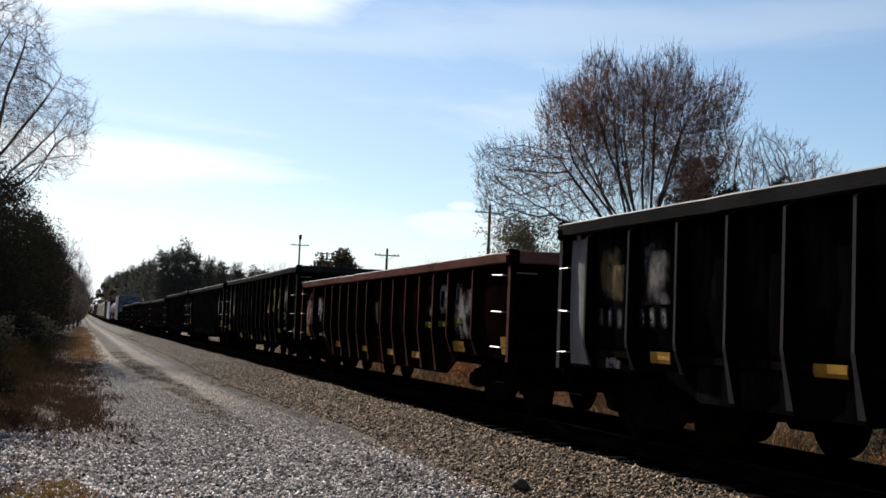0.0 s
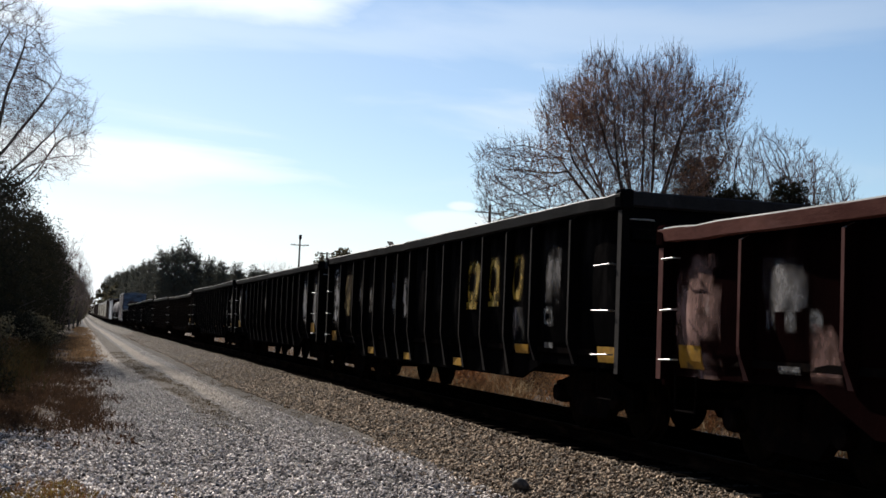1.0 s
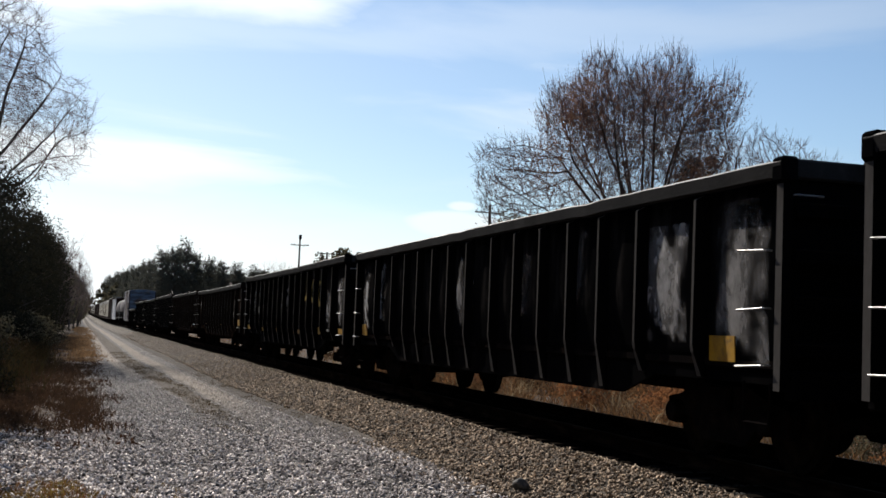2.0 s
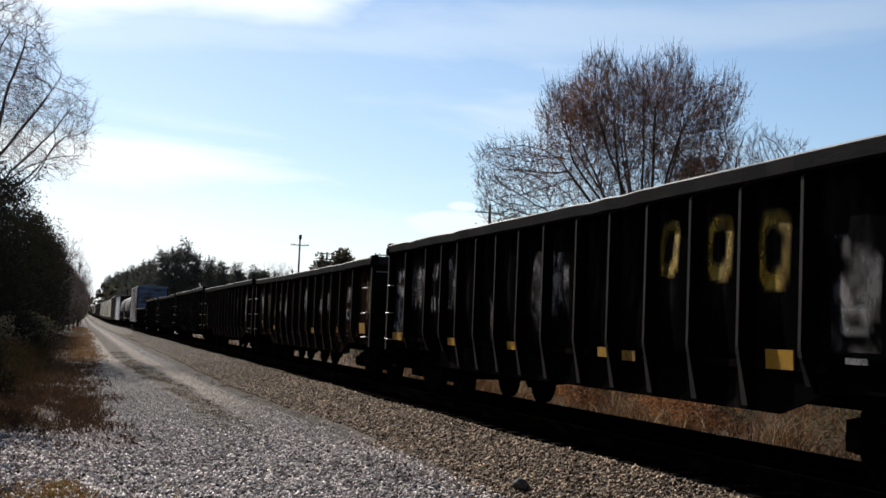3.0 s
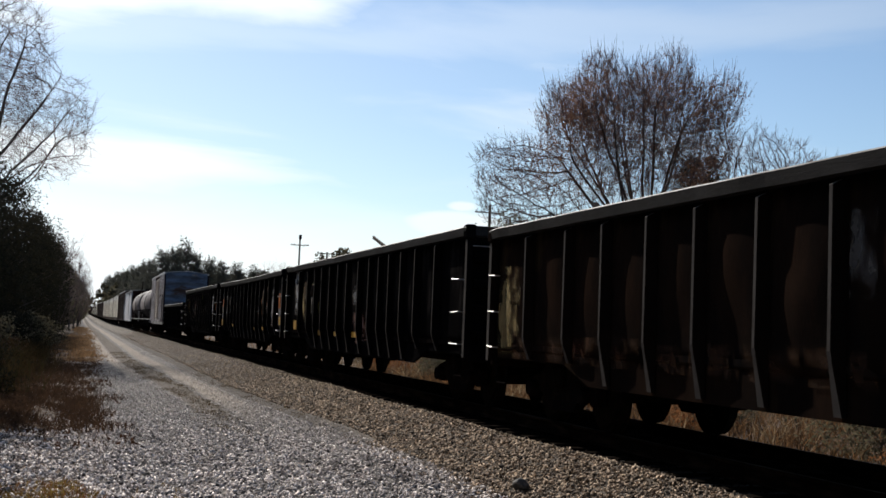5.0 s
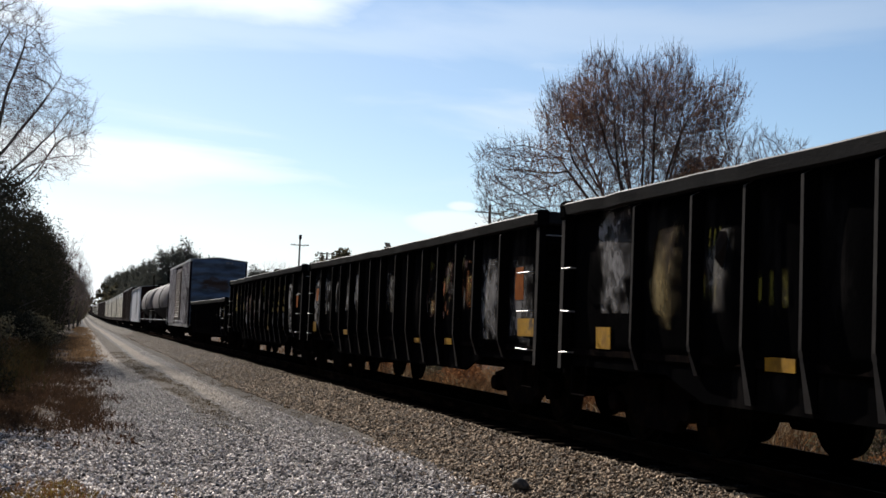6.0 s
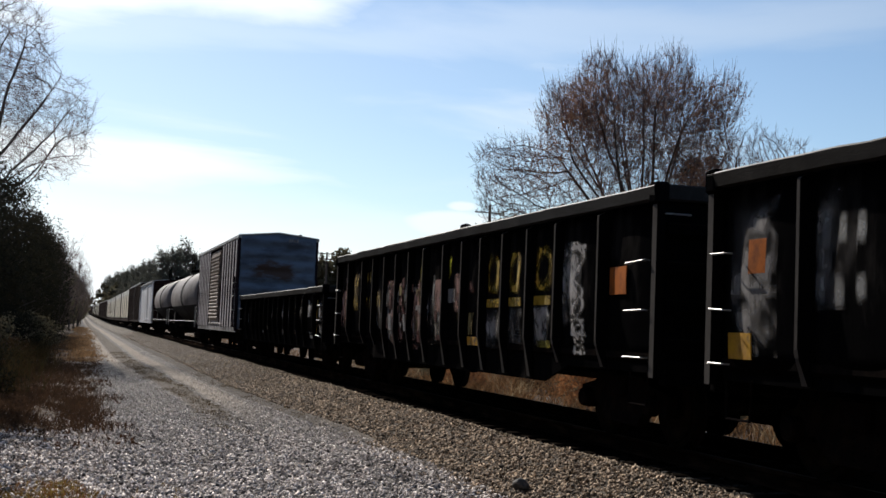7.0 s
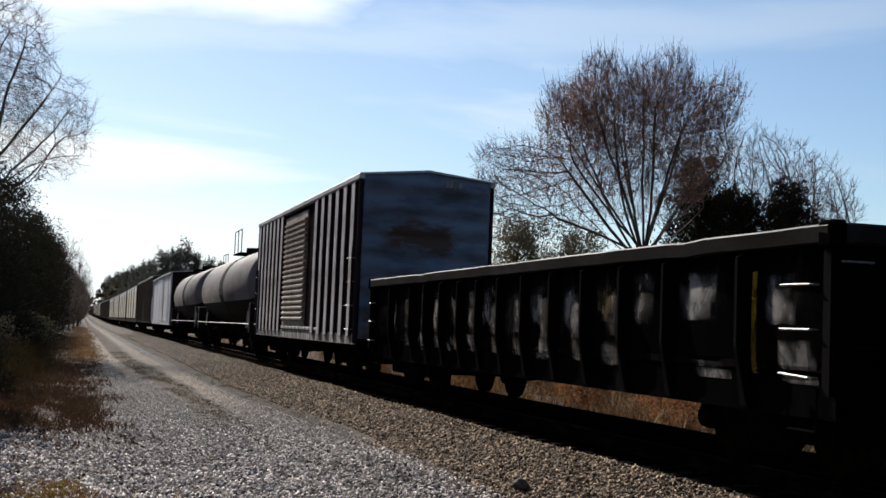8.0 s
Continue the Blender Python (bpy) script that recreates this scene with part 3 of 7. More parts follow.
def truck_meshes():
    bm = bmesh.new()
    add_tube(bm, [(-0.95, 0, 0), (0.95, 0, 0)], 0.085, 10)
    for s in (-1, 1):
        prof = [(0.12, 0.62), (WR - 0.07, 0.66), (WR - 0.06, 0.69), (WR, 0.69), (WR + 0.004, 0.79), (WR + 0.028, 0.8), (WR + 0.028, 0.822), (WR - 0.05, 0.826), (WR - 0.07, 0.79), (0.2, 0.75), (0.13, 0.8)]
        n = 28
        rings = [[bm.verts.new((s * (1.5 - a), r * math.cos(2 * math.pi * k / n), r * math.sin(2 * math.pi * k / n))) for k in range(n)] for r, a in prof]
        for a, b in zip(rings, rings[1:]):
            for k in range(n):
                bm.faces.new((a[k], b[k], b[(k + 1) % n], a[(k + 1) % n]))
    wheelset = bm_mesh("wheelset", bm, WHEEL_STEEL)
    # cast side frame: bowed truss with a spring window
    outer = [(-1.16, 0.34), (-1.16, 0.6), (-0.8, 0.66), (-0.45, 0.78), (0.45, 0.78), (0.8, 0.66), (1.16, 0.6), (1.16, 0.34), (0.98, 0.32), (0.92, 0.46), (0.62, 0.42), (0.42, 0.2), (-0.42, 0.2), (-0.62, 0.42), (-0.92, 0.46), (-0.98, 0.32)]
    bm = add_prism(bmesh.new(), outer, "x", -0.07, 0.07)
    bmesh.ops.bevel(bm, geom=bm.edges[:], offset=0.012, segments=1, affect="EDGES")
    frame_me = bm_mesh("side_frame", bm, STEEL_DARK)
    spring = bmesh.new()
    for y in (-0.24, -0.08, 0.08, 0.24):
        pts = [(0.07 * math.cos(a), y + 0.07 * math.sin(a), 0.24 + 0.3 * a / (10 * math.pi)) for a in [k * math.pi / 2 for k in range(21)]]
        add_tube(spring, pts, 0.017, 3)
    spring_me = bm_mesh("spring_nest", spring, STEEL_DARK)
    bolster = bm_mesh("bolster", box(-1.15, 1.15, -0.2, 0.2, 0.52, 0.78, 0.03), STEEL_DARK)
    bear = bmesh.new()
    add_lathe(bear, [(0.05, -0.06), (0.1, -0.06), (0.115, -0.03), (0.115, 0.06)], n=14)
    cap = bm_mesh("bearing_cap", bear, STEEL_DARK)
    return wheelset, frame_me, spring_me, bolster, cap


WHEELSET, SIDE_FRAME, SPRING_NEST, BOLSTER, BEARING_CAP = truck_meshes()


def add_truck(car, y):
    tk = child("truck", BOLSTER, car, (0, y, 0), "black cast-steel truck with roller bearings")
    for s in (-1, 1):
        child("side_frame", SIDE_FRAME, tk, (s * 1.0, 0, 0))
        child("spring_nest", SPRING_NEST, tk, (s * 1.0, 0, 0))
        for a in (-AXLE, AXLE):
            child("bearing_cap", BEARING_CAP, tk, pose(s * 1.13, a, WR, 0, 0, 0 if s < 0 else 180))
    for a in (-AXLE, AXLE):
        w = child("wheelset", WHEELSET, tk, (0, a, WR))
        WHEELS.append((w, a))


def coupler_mesh():
    bm = box(-0.09, 0.09, -0.45, 0.6, 0.78, 0.96, 0.02)
    add_box(bm, -0.16, 0.15, -0.62, -0.36, 0.72, 1.02, 0.05)
    add_box(bm, -0.16, -0.03, -0.74, -0.55, 0.74, 1.0, 0.03)
    return bm_mesh("coupler", bm, STEEL_DARK)


COUPLER = coupler_mesh()


def rung_mesh(width=0.46, mat=STEEL_BRIGHT):
    h = width / 2
    bm = add_tube(bmesh.new(), [(0.0, -h, 0), (-0.065, -h, 0), (-0.075, -h + 0.015, 0), (-0.075, h - 0.015, 0), (-0.065, h, 0), (0.0, h, 0)], 0.009, 6)
    return bm_mesh("grab_iron", bm, mat)


RUNG = rung_mesh()
SHORT_RUNG = rung_mesh(0.28)
# dark copy for the car ends, their shade put into the colour
SHADED_RUNG = rung_mesh(0.46, STEEL_DARK)


def start_car(name, label, category, y0):
    car = tagged(new(name), label, category, group="cars of the freight train")
    car.location = (TRACK, y0, RAIL)
    MOVING.append((car, TRACK, y0, RAIL))
    return car


def under_gear(car, L, inset=1.75, sill=0.62):
    add_truck(car, inset)
    add_truck(car, L - inset)
    child("coupler", COUPLER, car, (0, 0, 0))
    child("coupler", COUPLER, car, pose(0, L, 0, 0, 0, 180))
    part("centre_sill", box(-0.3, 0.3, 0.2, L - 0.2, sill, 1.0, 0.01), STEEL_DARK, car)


def panel_shape(rnd, bulge, w, h, dents=3):
    """How far a steel side sheet stands out at (u, t): sprung outwards between its posts, and dented."""
    ds = [(rnd.uniform(0.15, 0.85), rnd.uniform(0.1, 0.9), rnd.uniform(0.1, 0.3), rnd.uniform(-0.035, 0.03)) for _ in range(dents)]
    lean = rnd.uniform(-0.25, 0.25)

    def out(u, t):
        u, t = min(1, max(0, u)), min(1, max(0, t))
        b = bulge * math.sin(math.pi * u) ** 0.8 * max(0.0, math.sin(math.pi * min(1, max(0, t + lean * 0.4)))) ** 0.8
        for cu, ct, r, d in ds:
            q = math.hypot(u - cu, (t - ct) * h / w * 0.7) / r
            b += d * math.exp(-q * q) * math.sin(math.pi * u) * math.sin(math.pi * t)
        return b
    return out


def panel_mesh(w, h, out, mat, thick=0.03, nx=7, nz=9):
    """A side sheet that faces -x; y across 0..w, z up 0..h."""
    bm = bmesh.new()
    front = []
    for j in range(nz + 1):
        front.append([bm.verts.new((-out(i / nx, j / nz), i / nx * w, j / nz * h)) for i in range(nx + 1)])
    for j in range(nz):
        for i in range(nx):
            bm.faces.new((front[j][i], front[j][i + 1], front[j + 1][i + 1], front[j + 1][i])).smooth = True
    back = [bm.verts.new((thick, p * w, q * h)) for p, q in ((0, 0), (1, 0), (1, 1), (0, 1))]
    bm.faces.new(back[::-1])
    bm.faces.new([back[0], back[1]] + [front[0][i] for i in range(nx, -1, -1)])
    bm.faces.new([back[2], back[3]] + [front[nz][i] for i in range(nx + 1)])
    bm.faces.new([back[1], back[2]] + [front[j][nx] for j in range(nz, -1, -1)])
    bm.faces.new([back[3], back[0]] + [front[j][0] for j in range(nz + 1)])
    return bm_mesh("side_panel", bm, mat)


def rib_mesh(zb, z1, z2, depth, face, foot, mat, worn):
    """A pressed side post: hat section, full depth above z1, and spreading into a thin foot at zb."""
    bm = bmesh.new()
    rings = []
    for z, d, f, w in ((zb, 0.035, foot, foot + 0.03), (z1 - 0.03, depth * 0.9, face, face + 0.07), (z1 + 0.04, depth, face, face + 0.07), (z2 - 0.1, depth, face, face + 0.07), (z2 - 0.055, depth * 0.3, face * 0.9, face + 0.06)):
        rings.append([bm.verts.new(p) for p in ((0.0, -w / 2, z), (-d, -f / 2, z), (-d, f / 2, z), (0.0, w / 2, z))])
    for a, b in zip(rings, rings[1:]):
        for k in range(4):
            bm.faces.new((a[k], a[(k + 1) % 4], b[(k + 1) % 4], b[k]))
    bm.faces.new(rings[0][::-1])
    bm.faces.new(rings[-1])
    bmesh.ops.bevel(bm, geom=[e for e in bm.edges if abs(e.verts[0].co.z - e.verts[1].co.z) > 0.2], offset=0.008, segments=1, affect="EDGES")
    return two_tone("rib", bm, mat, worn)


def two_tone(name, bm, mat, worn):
    """Dark paint all over; sunlight put as lighter colour on outward and upward faces."""
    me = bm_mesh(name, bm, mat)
    # worn: tone of the faces that catch the grazing sun
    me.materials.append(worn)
    me.materials.append(EDGE_GLINT)
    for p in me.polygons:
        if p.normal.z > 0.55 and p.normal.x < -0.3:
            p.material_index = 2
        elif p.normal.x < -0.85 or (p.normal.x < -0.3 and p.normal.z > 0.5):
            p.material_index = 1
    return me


POSTS = (1.6, 2.89, 3.88, 4.82, 5.78, 6.74, 7.69, 8.89, 9.86, 10.83, 11.74, 12.65, 13.6, 14.94)


def gondola(label, y0, L, top, paint, chord, belly=0.6, seed=0, bulge=0.05, rib_paint=None, low=False, post_at=None):
    """An open-topped gondola: sheet sides between pressed posts, box top chord, fish-belly side sill, braced ends.
    Returns the car and a function for paint and strips on its near side."""
    rnd = random.Random(seed)
    rib_paint = rib_paint or RIB_LIT
    car = start_car("gondola", label, "gondola wagon", y0)
    HW, DEEP = 1.55, 0.13
    sheet = HW - DEEP - 0.01
    z0, zt = 0.95, top - 0.12
    k = L / 16.7
    posts = list(post_at) if post_at else [p * k + rnd.uniform(-0.03, 0.03) for p in POSTS]
    edges = [0.1] + posts + [L - 0.1]
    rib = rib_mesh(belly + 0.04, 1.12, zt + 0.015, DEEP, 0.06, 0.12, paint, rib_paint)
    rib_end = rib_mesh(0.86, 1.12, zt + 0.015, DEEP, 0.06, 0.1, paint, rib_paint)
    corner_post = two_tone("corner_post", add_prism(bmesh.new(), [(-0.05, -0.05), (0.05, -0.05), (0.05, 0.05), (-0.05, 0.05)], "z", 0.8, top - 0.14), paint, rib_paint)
    shapes = []
    for i, (a, b) in enumerate(zip(edges, edges[1:])):
        out = panel_shape(rnd, bulge * rnd.uniform(0.4, 1.3), b - a, zt - z0)
        shapes.append(out)
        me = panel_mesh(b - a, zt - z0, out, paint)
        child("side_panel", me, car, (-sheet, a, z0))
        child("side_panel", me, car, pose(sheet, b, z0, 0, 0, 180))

    def skin(y, z):
        for a, b, out in zip(edges, edges[1:], shapes):
            if a <= y <= b:
                return -sheet - (out((y - a) / (b - a), (z - z0) / (zt - z0)) if z > z0 else -0.011) - 0.006
        return -sheet

    coats = [0]

    def mark(y, z, w, h, shape, mat, name, label="", lift=0.0):
        """Paint or a strip that follows the dented sheet, cut off at the posts; each coat lies over the ones before."""
        if shape != "bars" and name != "graffiti":
            coats[0] += 1
            lift += 0.0004 * coats[0] + (0.011 if shape == "rect" else 0.0)
        if shape == "bars":
            for k in (-1, 0, 1):
                mark(y + k * w * 0.36, z, w * 0.2, h, "stroke", mat, name, label, lift)
            return
        cell = {"ring": 0.05, "scrawl": 0.03, "stroke": 0.03}.get(shape, 0.07)
        n, m = max(3, int(w / cell)), max(3, int(h / cell))
        seed_at = Vector((y * 3.1, z * 2.7, seed * 1.9))
        bm = bmesh.new()
        film = bm.verts.layers.float.new("cover")
        grid = {}

        def corner(i, j):
            if (i, j) not in grid:
                u, t = i / n * 2 - 1, j / m * 2 - 1
                yy, zz = y + u * w / 2, z + t * h / 2
                e = noise.noise(seed_at + Vector((u * w, t * h, 0)) * 2.6) + 0.5 * noise.noise(seed_at + Vector((u * w, t * h, 3)) * 8)
                q = (abs(u) ** 3 + abs(t) ** 3) ** (1 / 3)
                c = 1.0
                if shape == "blot":
                    c = 1.75 - 1.75 * q - 1.5 * e
                elif shape == "stroke":
                    c = 2.4 - 2.4 * q - 0.7 * e
                elif shape == "scrawl":
                    wig = y * 5 + z
                    c = max(1 - abs(u - 0.55 * math.sin(6.5 * t + wig)) / 0.2, 1 - abs(u + 0.5 * math.cos(9 * t + wig * 2)) / 0.2, (1 - abs(abs(t) - 0.88) / 0.07) * (abs(u) < 0.8)) * 1.6
                elif shape == "ring":
                    c = min((1.0 - q) / 0.12, (q - 0.45) / 0.15)
                grid[i, j] = bm.verts.new((skin(yy, zz) - lift, yy, zz))
                grid[i, j][film] = min(1.0, max(0.0, c))
            return grid[i, j]
        for i in range(n):
            for j in range(m):
                yy, zz = y + ((i + 0.5) / n - 0.5) * w, z + ((j + 0.5) / m - 0.5) * h
                if min(abs(yy - p) for p in posts) < 0.085 or not 0.2 < yy < L - 0.2 or zz > zt - 0.02 or zz < (belly + 0.03 if shape == "rect" and 3.5 < yy < L - 3.5 else 0.87):
                    continue
                bm.faces.new((corner(i, j), corner(i + 1, j), corner(i + 1, j + 1), corner(i, j + 1)))
        if not bm.faces:
            bm.free()
            return
        if shape == "rect":
            made = bmesh.ops.extrude_face_region(bm, geom=bm.faces[:])
            bmesh.ops.translate(bm, vec=(0.011, 0, 0), verts=[v for v in made["geom"] if isinstance(v, bmesh.types.BMVert)])
            part(name, bm, mat, car, label)
            return
        me = bpy.data.meshes.new(name)
        bm.to_mesh(me)
        bm.free()
        me.materials.append(mat)
        child(name, me, car, None, label)

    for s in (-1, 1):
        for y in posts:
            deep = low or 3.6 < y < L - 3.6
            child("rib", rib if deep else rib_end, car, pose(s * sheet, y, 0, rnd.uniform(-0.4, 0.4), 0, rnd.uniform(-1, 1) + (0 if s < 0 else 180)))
        sill = [(0.12, 0.84), (2.6, 0.84), (3.4, belly), (L - 3.4, belly), (L - 2.6, 0.84), (L - 0.12, 0.84), (L - 0.12, 1.0), (0.12, 1.0)]
        if low:
            sill = [(0.12, belly), (L - 0.12, belly), (L - 0.12, 1.0), (0.12, 1.0)]
        part("side_sill", add_prism(bmesh.new(), sill, "x", s * (sheet - 0.012), s * (sheet - 0.05)), paint, car)
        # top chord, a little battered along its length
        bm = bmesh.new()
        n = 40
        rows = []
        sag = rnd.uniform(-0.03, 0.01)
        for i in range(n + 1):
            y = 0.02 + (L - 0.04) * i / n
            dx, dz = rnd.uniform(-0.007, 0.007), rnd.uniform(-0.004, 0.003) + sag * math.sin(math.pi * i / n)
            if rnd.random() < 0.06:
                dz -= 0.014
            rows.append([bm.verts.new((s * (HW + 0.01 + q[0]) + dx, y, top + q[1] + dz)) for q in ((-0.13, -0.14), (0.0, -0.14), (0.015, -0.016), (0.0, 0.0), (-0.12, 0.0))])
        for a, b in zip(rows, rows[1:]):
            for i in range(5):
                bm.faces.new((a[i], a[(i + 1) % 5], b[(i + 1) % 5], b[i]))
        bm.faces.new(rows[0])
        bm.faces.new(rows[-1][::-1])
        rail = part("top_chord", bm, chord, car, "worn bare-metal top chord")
        rail.data.materials.append(EDGE_GLINT)
        # bevel faces coloured bright, as a painted sun glint
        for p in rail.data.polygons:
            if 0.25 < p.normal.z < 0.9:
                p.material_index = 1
        for y, t in ((0.06, 0), (L - 0.06, 180)):
            child("corner_post", corner_post, car, pose(s * 1.49, y, 0, 0, 0, 0 if s < 0 else 180))
            for z in ((0.95, 1.33, 1.7) if low else (1.0, 1.5, 2.02)):
                child("grab_iron", RUNG if t == 0 else SHORT_RUNG, car, pose(s * 1.5, 0.46 if t == 0 else L - 0.26, z, rnd.uniform(-3, 3), 0, 0 if s < 0 else 180), "bare bright steel grab iron")
            foot = add_tube(bmesh.new(), [(0, -0.22, 0.86), (0, -0.2, 0.5), (0, 0.2, 0.5), (0, 0.22, 0.86)], 0.016, 5)
            part("step", foot, STEEL_DARK, car, at=(s * 1.46, 0.5 if t == 0 else L - 0.5, 0))
    for y, d in ((0.07, -1), (L - 0.07, 1)):
        part("end_wall", box(-1.48, 1.48, y - 0.02, y + 0.02, 0.9, top - 0.1), paint, car)
        part("end_chord", box(-1.44, 1.44, y - 0.09, y + 0.09, top - 0.16, top + 0.015, 0.02), chord, car)
        part("corner_cap", box(-1.57, -1.4, y - 0.1, y + 0.1, top - 0.2, top + 0.035, 0.03), paint, car)
        for z in (1.15, 1.55, 1.95, 2.35):
            if z < top - 0.3:
                part("end_brace", add_prism(bmesh.new(), [(y, z - 0.09), (y + d * 0.1, z - 0.05), (y + d * 0.1, z + 0.05), (y, z + 0.09)], "x", -1.42, 1.42), paint, car)
        for z in (1.2, 1.6, 2.0, 2.4):
            if z < top - 0.25:
                child("grab_iron", SHADED_RUNG, car, pose(-1.2, y + d * 0.1, z, 0, 0, 90 if d < 0 else -90))
        child("end_handhold", SHORT_RUNG, car, pose(-1.3, y + d * 0.02, top - 0.3, 0, 0, 90 if d < 0 else -90), "bare bright steel handhold")
        part("end_sill", box(-1.45, 1.45, min(y, y + d * 0.12), max(y, y + d * 0.12), 0.72, 0.98, 0.02), paint, car)
    part("brake_wheel", add_tube(bmesh.new(), [(0.25 * math.cos(a), 0, 0.25 * math.sin(a)) for a in [math.pi * 2 * i / 16 for i in range(17)]], 0.018, 5), STEEL_DARK, car, at=(0.7, L + 0.1, 1.9))
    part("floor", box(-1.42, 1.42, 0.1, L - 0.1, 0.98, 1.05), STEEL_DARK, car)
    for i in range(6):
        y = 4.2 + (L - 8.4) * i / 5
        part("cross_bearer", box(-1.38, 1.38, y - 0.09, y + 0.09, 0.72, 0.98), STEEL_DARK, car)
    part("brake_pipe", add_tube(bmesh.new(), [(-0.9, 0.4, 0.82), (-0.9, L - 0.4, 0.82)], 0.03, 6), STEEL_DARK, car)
    under_gear(car, L)
    return mark


PANEL_GREY = material("weathered light grey panel paint", (0.3, 0.29, 0.285), 0.7, second=(0.2, 0.185, 0.18), third=(0.1, 0.085, 0.078), scale=2.2, third_scale=1.7, third_at=0.62, stretch=(1, 1, 0.5), spec=0.02)
PATCH_RUSTY = material("faded orange-red spray paint", (0.26, 0.09, 0.03), 0.75, second=(0.14, 0.05, 0.025), scale=4, spec=0.02, worn=0.55)
PATCH_RUSTWASH = material("brown rust wash", (0.05, 0.03, 0.02), 0.85, second=(0.028, 0.018, 0.014), third=(0.09, 0.06, 0.042), scale=2.4, third_scale=1.7, third_at=0.56, spec=0.0, worn=0.6)
PATCH_LIME = material("lime yellow spray paint", (0.42, 0.4, 0.03), 0.75, second=(0.26, 0.25, 0.03), scale=4, spec=0.02, worn=0.6)
PATCH_MAROON = material("dark maroon spray paint", (0.07, 0.03, 0.028), 0.8, second=(0.035, 0.018, 0.016), scale=4, spec=0.02, worn=0.62)


def graffiti(mark, y0, y1, z0, z1, n, seed, paints=None, size=1.0, shapes=("rect", "rect", "blot", "blot")):
    """Overlapping strokes and blocks of spray paint, later ones over earlier ones; no letters."""
    rnd = random.Random(seed)
    for k in range(n):
        t = k / n
        w, h = size * rnd.uniform(0.12, 0.45) * (1.4 - t * 0.9), size * rnd.uniform(0.08, 0.5) * (1.4 - t * 0.9)
        mat = rnd.choice(paints or (PATCH_ROSE, PATCH_ROSE, PATCH_PALE, PATCH_GREY, PATCH_DIM, PATCH_MAROON, PATCH_MAROON, PATCH_TAN))
        mark(rnd.uniform(y0, y1), rnd.uniform(z0 + h / 2, z1 - h / 2), w, h, rnd.choice(shapes), mat, "graffiti", "", 0.008 + 0.0005 * k)


def make_gondolas():
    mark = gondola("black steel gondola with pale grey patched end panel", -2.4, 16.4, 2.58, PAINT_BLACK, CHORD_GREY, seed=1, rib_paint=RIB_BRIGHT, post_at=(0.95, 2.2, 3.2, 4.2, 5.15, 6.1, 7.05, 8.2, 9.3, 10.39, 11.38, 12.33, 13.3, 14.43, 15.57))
    mark(16.22, 1.62, 1.00, 1.69, "blot", PATCH_PALE, "paint_patch")
    mark(16.0, 1.62, 0.72, 1.5, "rect", PANEL_GREY, "end_panel", "smooth pale grey end panel")
    mark(16.53, 1.35, 0.42, 0.23, "rect", YELLOW, "reflector", "yellow reflective strip")
    mark(15.05, 1.94, 0.67, 0.67, "blot", PATCH_TAN, "paint_patch")
    mark(15.07, 1.42, 0.7, 0.24, "bars", LETTER_WHITE, "marking", "worn white stencil marks")
    mark(13.96, 1.42, 0.7, 0.22, "bars", LETTER_WHITE, "marking", "worn white stencil marks")
    mark(13.89, 1.89, 0.64, 0.65, "blot", PATCH_GREY, "paint_patch")
    mark(15.09, 0.90, 0.61, 0.27, "blot", PATCH_GREY, "paint_patch")
    mark(13.81, 1.01, 0.44, 0.12, "rect", YELLOW, "reflector", "yellow reflective strip")
    mark(10.83, 1.00, 0.46, 0.11, "rect", YELLOW, "reflector", "yellow reflective strip")
    mark = gondola("red oxide steel gondola with faded pink top chord", 15.75, 16.35, 2.34, PAINT_RED, CHORD_RED, seed=2, belly=0.5, rib_paint=RIB_RED, post_at=(1.7, 2.99, 3.83, 4.71, 5.64, 6.56, 7.49, 8.77, 9.65, 10.53, 11.44, 12.36, 13.2, 14.75))
    mark(15.70, 1.44, 1.01, 1.21, "blot", PATCH_ROSE, "paint_patch")
    mark(15.80, 1.04, 0.47, 0.23, "rect", YELLOW, "reflector", "yellow reflective strip")
    mark(14.08, 1.68, 0.60, 0.34, "blot", PATCH_PALE, "paint_patch")
    mark(14.02, 1.40, 0.92, 0.21, "bars", LETTER_WHITE, "marking", "worn white stencil marks")
    mark(14.09, 0.98, 0.33, 0.07, "rect", LETTER_WHITE, "stripe", "worn white stencil marks")
    mark(13.56, 1.13, 0.45, 0.50, "blot", PATCH_ROSE, "paint_patch")
    mark(2.37, 1.48, 1.04, 0.79, "blot", PATCH_GREY, "paint_patch")
    mark(0.36, 1.02, 0.45, 0.25, "rect", YELLOW, "reflector", "yellow reflective strip")
    mark(2.70, 0.96, 0.72, 0.16, "rect", YELLOW, "reflector", "yellow reflective strip")
    mark(4.31, 1.70, 0.52, 0.54, "ring", PATCH_GREY, "emblem")
    mark(3.51, 1.73, 0.45, 0.50, "ring", PATCH_GREY, "emblem")
    mark(2.66, 1.75, 0.45, 0.48, "ring", PATCH_GREY, "emblem")
    mark(4.33, 1.29, 0.52, 0.10, "rect", PATCH_OLIVE, "stripe")
    mark(3.55, 1.31, 0.45, 0.09, "rect", PATCH_OLIVE, "stripe")
    mark(2.60, 1.37, 0.37, 0.09, "rect", PATCH_OLIVE, "stripe")
    mark(11.92, 0.79, 0.58, 0.12, "rect", YELLOW, "reflector", "yellow reflective strip")
    mark(9.18, 0.76, 0.50, 0.11, "rect", YELLOW, "reflector", "yellow reflective strip")
    mark(6.99, 0.75, 0.49, 0.11, "rect", YELLOW, "reflector", "yellow reflective strip")
